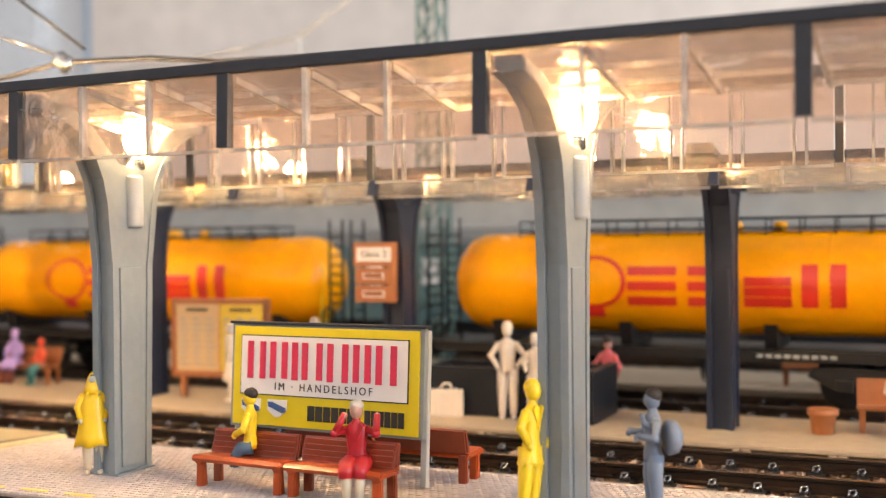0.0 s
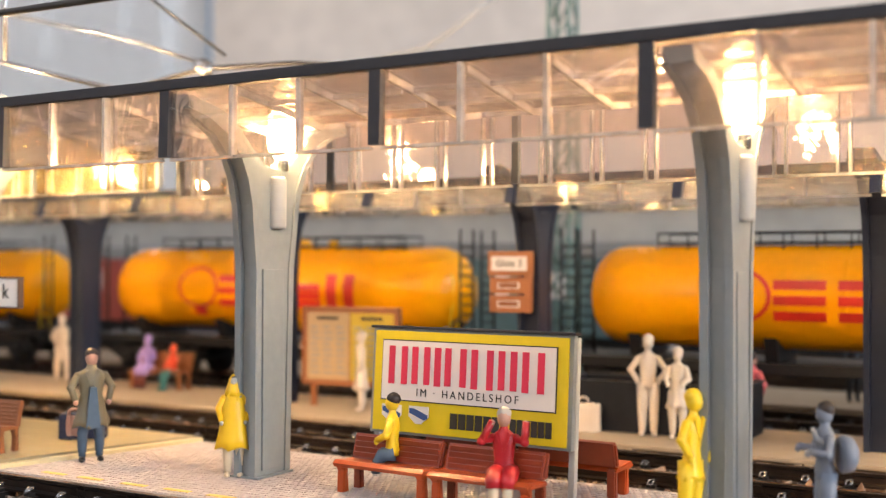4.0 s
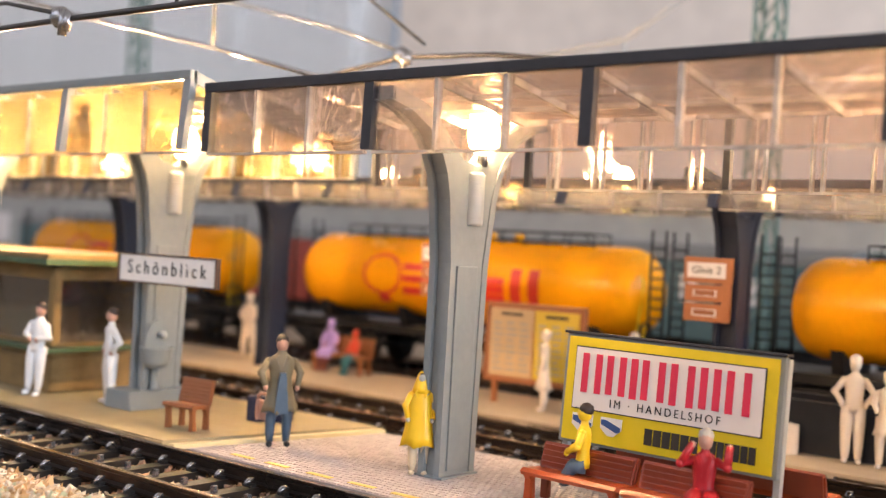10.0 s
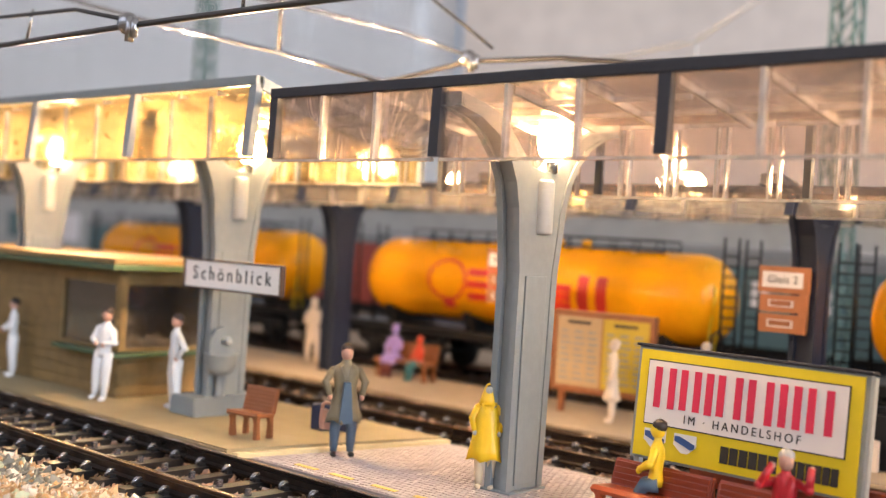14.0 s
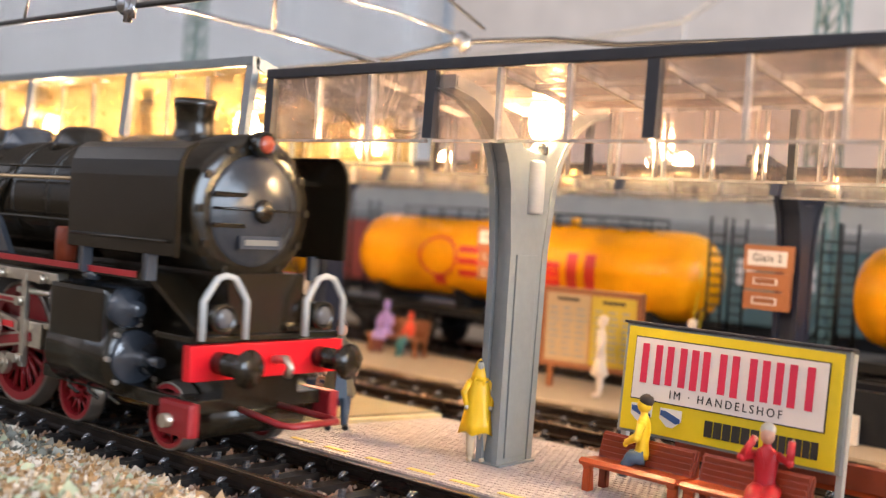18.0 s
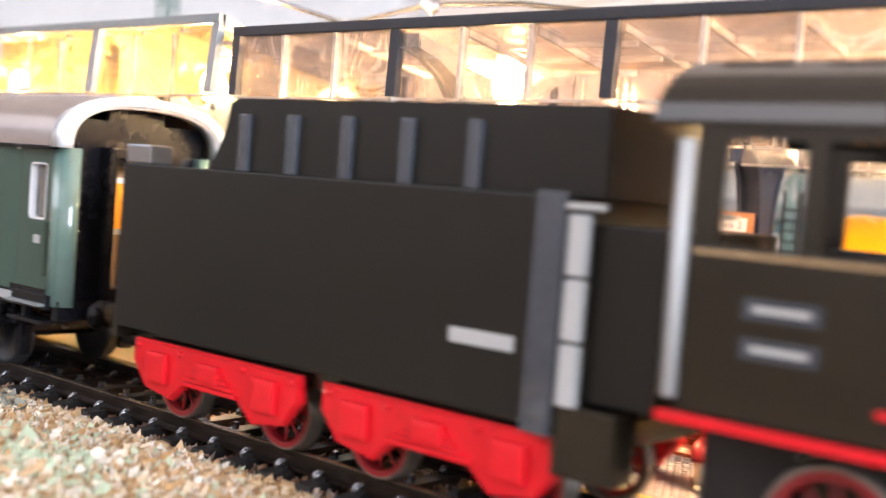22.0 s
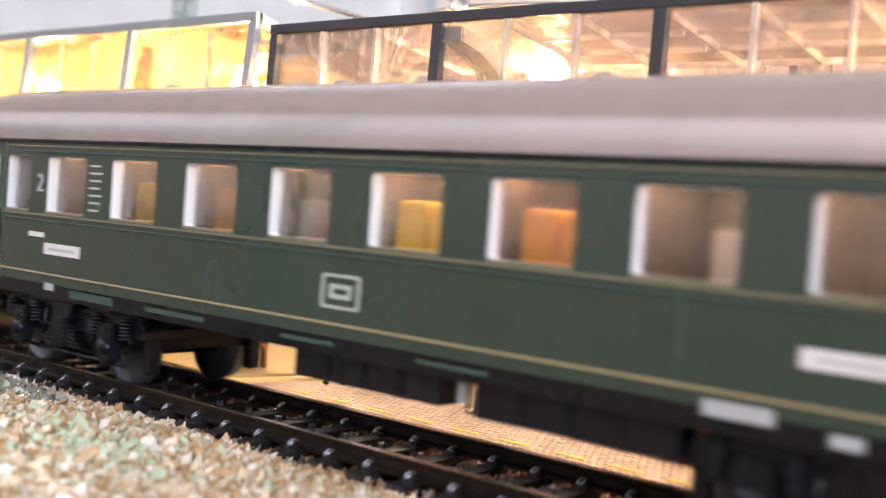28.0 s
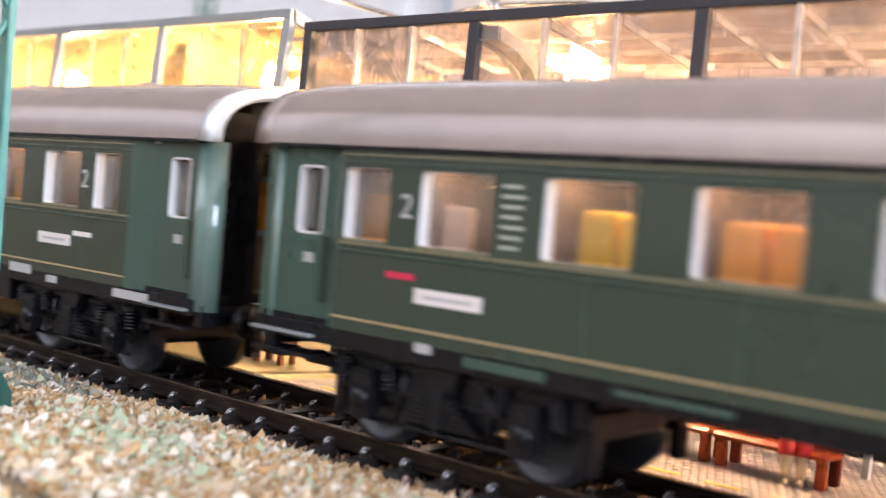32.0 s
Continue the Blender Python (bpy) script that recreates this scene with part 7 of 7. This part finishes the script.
            pil = prism(NB(), arc2 + [(xe - s * 1.6, q * 12.2)], 13.2, 39.4, "z")
            for f in pil.faces:
                f.smooth = len(f.verts) == 4
            part("corner_pillar", pil, PILLARSHEEN, t, "glossy green rounded corner pillar with pale window sheen painted in")
        bm = NB()
        for y0, y1 in ((-14, -5.5), (5.5, 14)):
            bx(bm, xe - s * 2.0 - 0.5, xe - s * 2.0 + 0.5, y0, y1, 14, 44.5)
        bx(bm, xe - s * 2.0 - 0.5, xe - s * 2.0 + 0.5, -5.5, 5.5, 37, 47)
        part("end_wall", bm, UNDER, t)
        bm = NB()
        for y in (-6.0, 6.0):
            bx(bm, min(xe - s * 3.4, xe + s * 1.4), max(xe - s * 3.4, xe + s * 1.4), y - 0.8, y + 0.8, 14, 40, 0.2)
        bx(bm, min(xe - s * 3.4, xe + s * 1.4), max(xe - s * 3.4, xe + s * 1.4), -5.2, 5.2, 38.4, 40, 0.2)
        part("gangway", bm, UNDER, t, "black folding gangway between coaches")
        ed = part("end_door", bx(NB(), xe - s * 6 - 0.4, xe - s * 6 + 0.4, -6.8, 6.8, 15, 37), WOOD, t, "brown end door with a pale window")
        part("door_frame", bx(NB(), xe - s * 5.58, xe - s * 5.3, -3.2, 3.2, 25, 35), FRAMEW, ed) if s > 0 else None
        part("door_pane", bx(NB(), xe - s * 5.28, xe - s * 5.2, -2.4, 2.4, 26, 34), SEATO, ed) if s > 0 else None
        part("buffer_beam", bx(NB(), xe - 0.8, xe + 0.8, -14.6, 14.6, 10.8, 14.2, 0.2), UNDER, t)
        for y in (-8.7, 8.7):
            part("buffer", lathe(NB(), [(1.2, xe + s * 0.5), (1.2, xe + s * 3.6), (2.5, xe + s * 4.0), (2.6, xe + s * 4.8)], (0, y, 12.2), "x", 16), UNDER, t)
        part("coupling", bx(NB(), min(xe, xe + s * 5.5), max(xe, xe + s * 5.5), -1.6, 1.6, 6.6, 8.4, 0.3), UNDER, t)
    # interior
    part("floor", bx(NB(), -209, -1, -15.2, 15.2, 14.4, 15.8), UNDER, t)
    for k in range(10):
        x = -30.2 - 19.1 * k + (0 if k else -0.0)
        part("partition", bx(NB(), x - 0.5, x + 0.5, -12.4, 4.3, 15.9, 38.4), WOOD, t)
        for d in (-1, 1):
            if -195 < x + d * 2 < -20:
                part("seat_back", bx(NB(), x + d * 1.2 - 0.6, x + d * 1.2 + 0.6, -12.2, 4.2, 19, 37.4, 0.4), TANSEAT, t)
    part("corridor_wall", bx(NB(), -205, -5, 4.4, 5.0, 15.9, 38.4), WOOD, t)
    # added glowing strip that brightens seats and walls behind the windows
    part("ceiling_light", bx(NB(), -188, -20, -10.5, -8.5, 37.6, 38.5), INFILL, t)
    # underfloor boxes
    for a, b, z in ((-117.0, -91.0, 8.7), (-85.6, -58.8, 8.4)):
        for s in (-1, 1):
            bxp = part("battery_box", bx(NB(), a, b, min(s * 9, s * 14.2), max(s * 9, s * 14.2), z, 12.6, 0.3), UNDER, t)
            for k in (1, 2, 3):
                xx = a + (b - a) * k / 4
                part("hinge", bx(NB(), xx - 0.3, xx + 0.3, min(s * 14.2, s * 14.5), max(s * 14.2, s * 14.5), z + 0.6, 12.2), UNDER, bxp)
    part("truss", bx(NB(), -155, -58, -7, 7, 12.8, 14.3), UNDER, t)
    for y in (-12.6, 12.6):
        part("box_hanger", bx(NB(), -89.0, -87.8, y - 0.6, y + 0.6, 9.4, 12.6), LIGHTGREY, t, "pale hanger between the boxes")
    for xc in BOGIES:
        b = part("bogie", bx(NB(), xc - 20, xc + 20, -9.0, 9.0, 6.4, 12.0, 0.4), UNDER, t)
        for s in (-1, 1):
            def ys(a, c):
                return min(s * a, s * c), max(s * a, s * c)
            prof = [(-20.5, 11.6), (-9, 12.4), (9, 12.4), (20.5, 11.6), (21.5, 9.6), (18.6, 7.2), (9, 6.2), (6, 4.0), (-6, 4.0), (-9, 6.2), (-18.6, 7.2), (-21.5, 9.6)]
            side = part("side_frame", prism(NB(), [(xc + x, z) for x, z in prof], *ys(11.2, 12.8), "y", bev=0.3), UNDER, b)
            for z in (10.9, 7.6):
                part("rib", bx(NB(), xc - 18.5, xc + 18.5, *ys(12.8, 13.3), z, z + 0.5, 0.1), UNDER, b)
            for dx in (-AXLE, AXLE):
                part("axle_box", prism(NB(), [(xc + dx - 2.3, 9.2), (xc + dx - 1.6, 10.2), (xc + dx + 1.6, 10.2), (xc + dx + 2.3, 9.2), (xc + dx + 2.3, 4.4), (xc + dx + 1.2, 3.6), (xc + dx - 1.2, 3.6), (xc + dx - 2.3, 4.4)], *ys(12.7, 14.9), "y", bev=0.4), UNDER, b)
                part("axle_cap", lathe(NB(), [(0.3, s * 15.6), (1.3, s * 15.5), (1.6, s * 14.9), (1.6, s * 14.6)], (xc + dx, 0, 6.4), "y", 14), UNDER, b)
                for e in (-4.1, 4.1):
                    turns = [(xc + dx + e + math.cos(a) * 0.85, s * 13.5 + math.sin(a) * 0.85, 7.6 + 0.095 * a) for a in np.linspace(0, 12 * math.pi, 61)]
                    part("coil_spring", pipe(NB(), turns, 0.3, 5), UNDER, b)
                part("brake_shoe", bx(NB(), xc + dx * 1.52 - 0.9, xc + dx * 1.52 + 0.9, *ys(9.2, 11.6), 2.6, 8.6, 0.4), UNDER, b)
                part("brake_hanger", cyl(NB(), (xc + dx * 0.5, s * 13.0, 11.0), (xc + dx * 0.62, s * 13.0, 3.4), 0.45, seg=8), UNDER, b)
            for k in range(6):
                part("leaf", bx(NB(), xc - 6.4 + k * 0.8, xc + 6.4 - k * 0.8, *ys(12.9, 14.6), 4.9 + k * 0.62, 5.4 + k * 0.62, 0.1), UNDER, side)
            part("spring_buckle", bx(NB(), xc - 1.1, xc + 1.1, *ys(12.9, 15.0), 4.5, 9.6, 0.3), UNDER, side)
            part("bolster_bracket", prism(NB(), [(xc - 3.4, 12.4), (xc + 3.4, 12.4), (xc + 2.0, 9.2), (xc - 2.0, 9.2)], *ys(12.8, 14.4), "y", bev=0.3), UNDER, side)
            part("brake_rod", cyl(NB(), (xc - 17, s * 13.2, 3.7), (xc + 17, s * 13.2, 3.7), 0.35, seg=8), UNDER, b)
        for e in (-1, 1):
            part("end_bar", bx(NB(), xc + e * 20.6 - 0.7, xc + e * 20.6 + 0.7, -12.8, 12.8, 8.2, 10.0, 0.2), UNDER, b)
    return t


first = make_coach()
CW = [xc + d for xc in BOGIES for d in (-AXLE, AXLE)]


WHEELM = mat("dull grey wheel disc", (0.05, 0.053, 0.06), 0.32, 0.5, vary=0.2)


def coach_wheel(parent, x):
    w = part("wheel_set", cyl(NB(), (0, -10.6, 0), (0, 10.6, 0), 1.0, seg=10), UNDER, parent, at=(x, 0, 5.7))
    for s in (-1, 1):
        d = part("wheel_disc", lathe(NB(), [(1.1, s * 10.4), (1.8, s * 10.2), (4.5, s * 9.6), (4.8, s * 10.2), (5.7, s * 10.2), (5.7, s * 8.4), (6.1, s * 8.2), (6.1, s * 7.7), (1.1, s * 7.7)], (0, 0, 0), "y", 30), WHEELM, w)
    return w


for x in CW:
    coach_wheel(first, x)
COACH = [first] + [copy_thing(first, P(-224 * k, 117.7, ZR)) for k in (1, 2, 3)]
tagged(COACH[1], "bottle-green passenger coach with orange and yellow seats in mid train")
tagged(COACH[2], "bottle-green passenger coach with bright yellow seats behind the windows")
SEATM = mesh_of("seat", bx(NB(), -2.6, 2.6, -3.4, 2.6, 16, 33.4, 1.2), SEATO)
SEATN = mesh_of("seat", bx(NB(), -2.6, 2.6, -3.4, 2.6, 16, 33.4, 1.2), SEATY)
RIDER = mesh_of("seat_cover", bx(NB(), -2.2, 2.2, -5.2, -3.5, 17, 32.6, 0.7), SEATP)
for k in (1, 2, 3):
    for n, (x, w) in enumerate(WIN):
        for q, dx in enumerate((-2.4, 3.2)):
            c = (n * 3 + q * 2 + k * 5) % 7
            if c in (1, 4):
                continue
            ob = new("seat", RIDER if c == 6 else (SEATN if c % 2 else SEATM))
            ob.parent, ob.matrix_basis = COACH[k], P(x + dx, -7.0 - (n + k) % 3, 0)
# later coaches: interior shade is put into a darker brown on walls and seat backs
SHADEWOOD = mat("brown interior with shade painted in", (0.17, 0.115, 0.08), 0.55, vary=0.15, scale=80)
darker = {}
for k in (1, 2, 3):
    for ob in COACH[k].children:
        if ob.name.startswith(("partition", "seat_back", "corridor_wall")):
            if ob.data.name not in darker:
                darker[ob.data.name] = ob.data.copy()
                darker[ob.data.name].materials[0] = SHADEWOOD
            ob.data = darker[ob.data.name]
for ob in [o for o in COACH[1].children if o.name.startswith("small_plate")]:
    ob.data = ob.data.copy()
    ob.data.materials[0] = SIGNWHITE
for ch in COACH:
    ws = [o for o in ch.children if o.name.startswith("wheel_set")]
    for o, x in zip(sorted(ws, key=lambda o: o.matrix_basis.translation.x), sorted(CW)):
        WHEELS.append((o, 5.7, (x, 0, 5.7), 0.0))

# ---- train running ----
RUN = [(0, -1298), (14, -374), (16.5, -209), (17, -176.3), (18, -110.5), (19, -45), (20, 17), (21, 81), (22, 141.1), (23, 202), (24, 259.5), (25, 320.8), (26, 388.8), (27, 459), (28, 529.8), (29, 601.4), (30, 673.6), (31, 752.7), (32, 831.6)]
RT, RS = zip(*RUN)


def dist(t):
    return float(np.interp(t, RT, RS))


def run_rows(off):
    return [(t, P(s + off, 117.7, ZR)) for t, s in RUN]


def turn(t, r):
    """Degrees rolled since the locomotive passed its place at 20 s; forward motion turns the top of the wheel forward."""
    return math.degrees((dist(t) - dist(20)) / r)


def motions():
    walk(loco, run_rows(0))
    walk(tender, run_rows(-174))
    for k, ch in enumerate(COACH):
        walk(ch, run_rows(-272.5 - 224 * k))
    for w, r, (x, y, z), ph in WHEELS:
        step = 0.2 if r > 8 else 0.1
        rows = []
        n = int(32 / step)
        for i in range(n + 1):
            t = i * step
            rows.append((t, P(x, y, z, 0, turn(t, r) + (28 if r > 8 else 0), 0)))
        walk(w, rows)
    for rod, main_rod, ecc, head in RODS:
        ra, rb, rc, rd = [], [], [], []
        for i in range(321):
            t = i * 0.1
            a = radians(-turn(t, 11.4) - 28)
            cx, cz = 3.9 * math.cos(a), 3.9 * math.sin(a)
            ra.append((t, P(cx, 0, 11.4 + cz)))
            tilt = math.degrees(math.asin((cz + 11.4 - 14.0) / 40.0))
            rb.append((t, P(-78.6 + cx, 0, 11.4 + cz, 0, tilt, 0)))
            rd.append((t, P(-78.6 + cx + 40.0 * math.cos(radians(tilt)), 0, 0)))
            ex, ez = 2.2 * math.cos(a + 1.2), 2.2 * math.sin(a + 1.2)
            rc.append((t, P(-78.6 + ex, 0, 13.2 + ez, 0, -5 + ez, 0)))
        walk(rod, ra)
        walk(main_rod, rb)
        walk(ecc, rc)
        walk(head, rd)


motions()
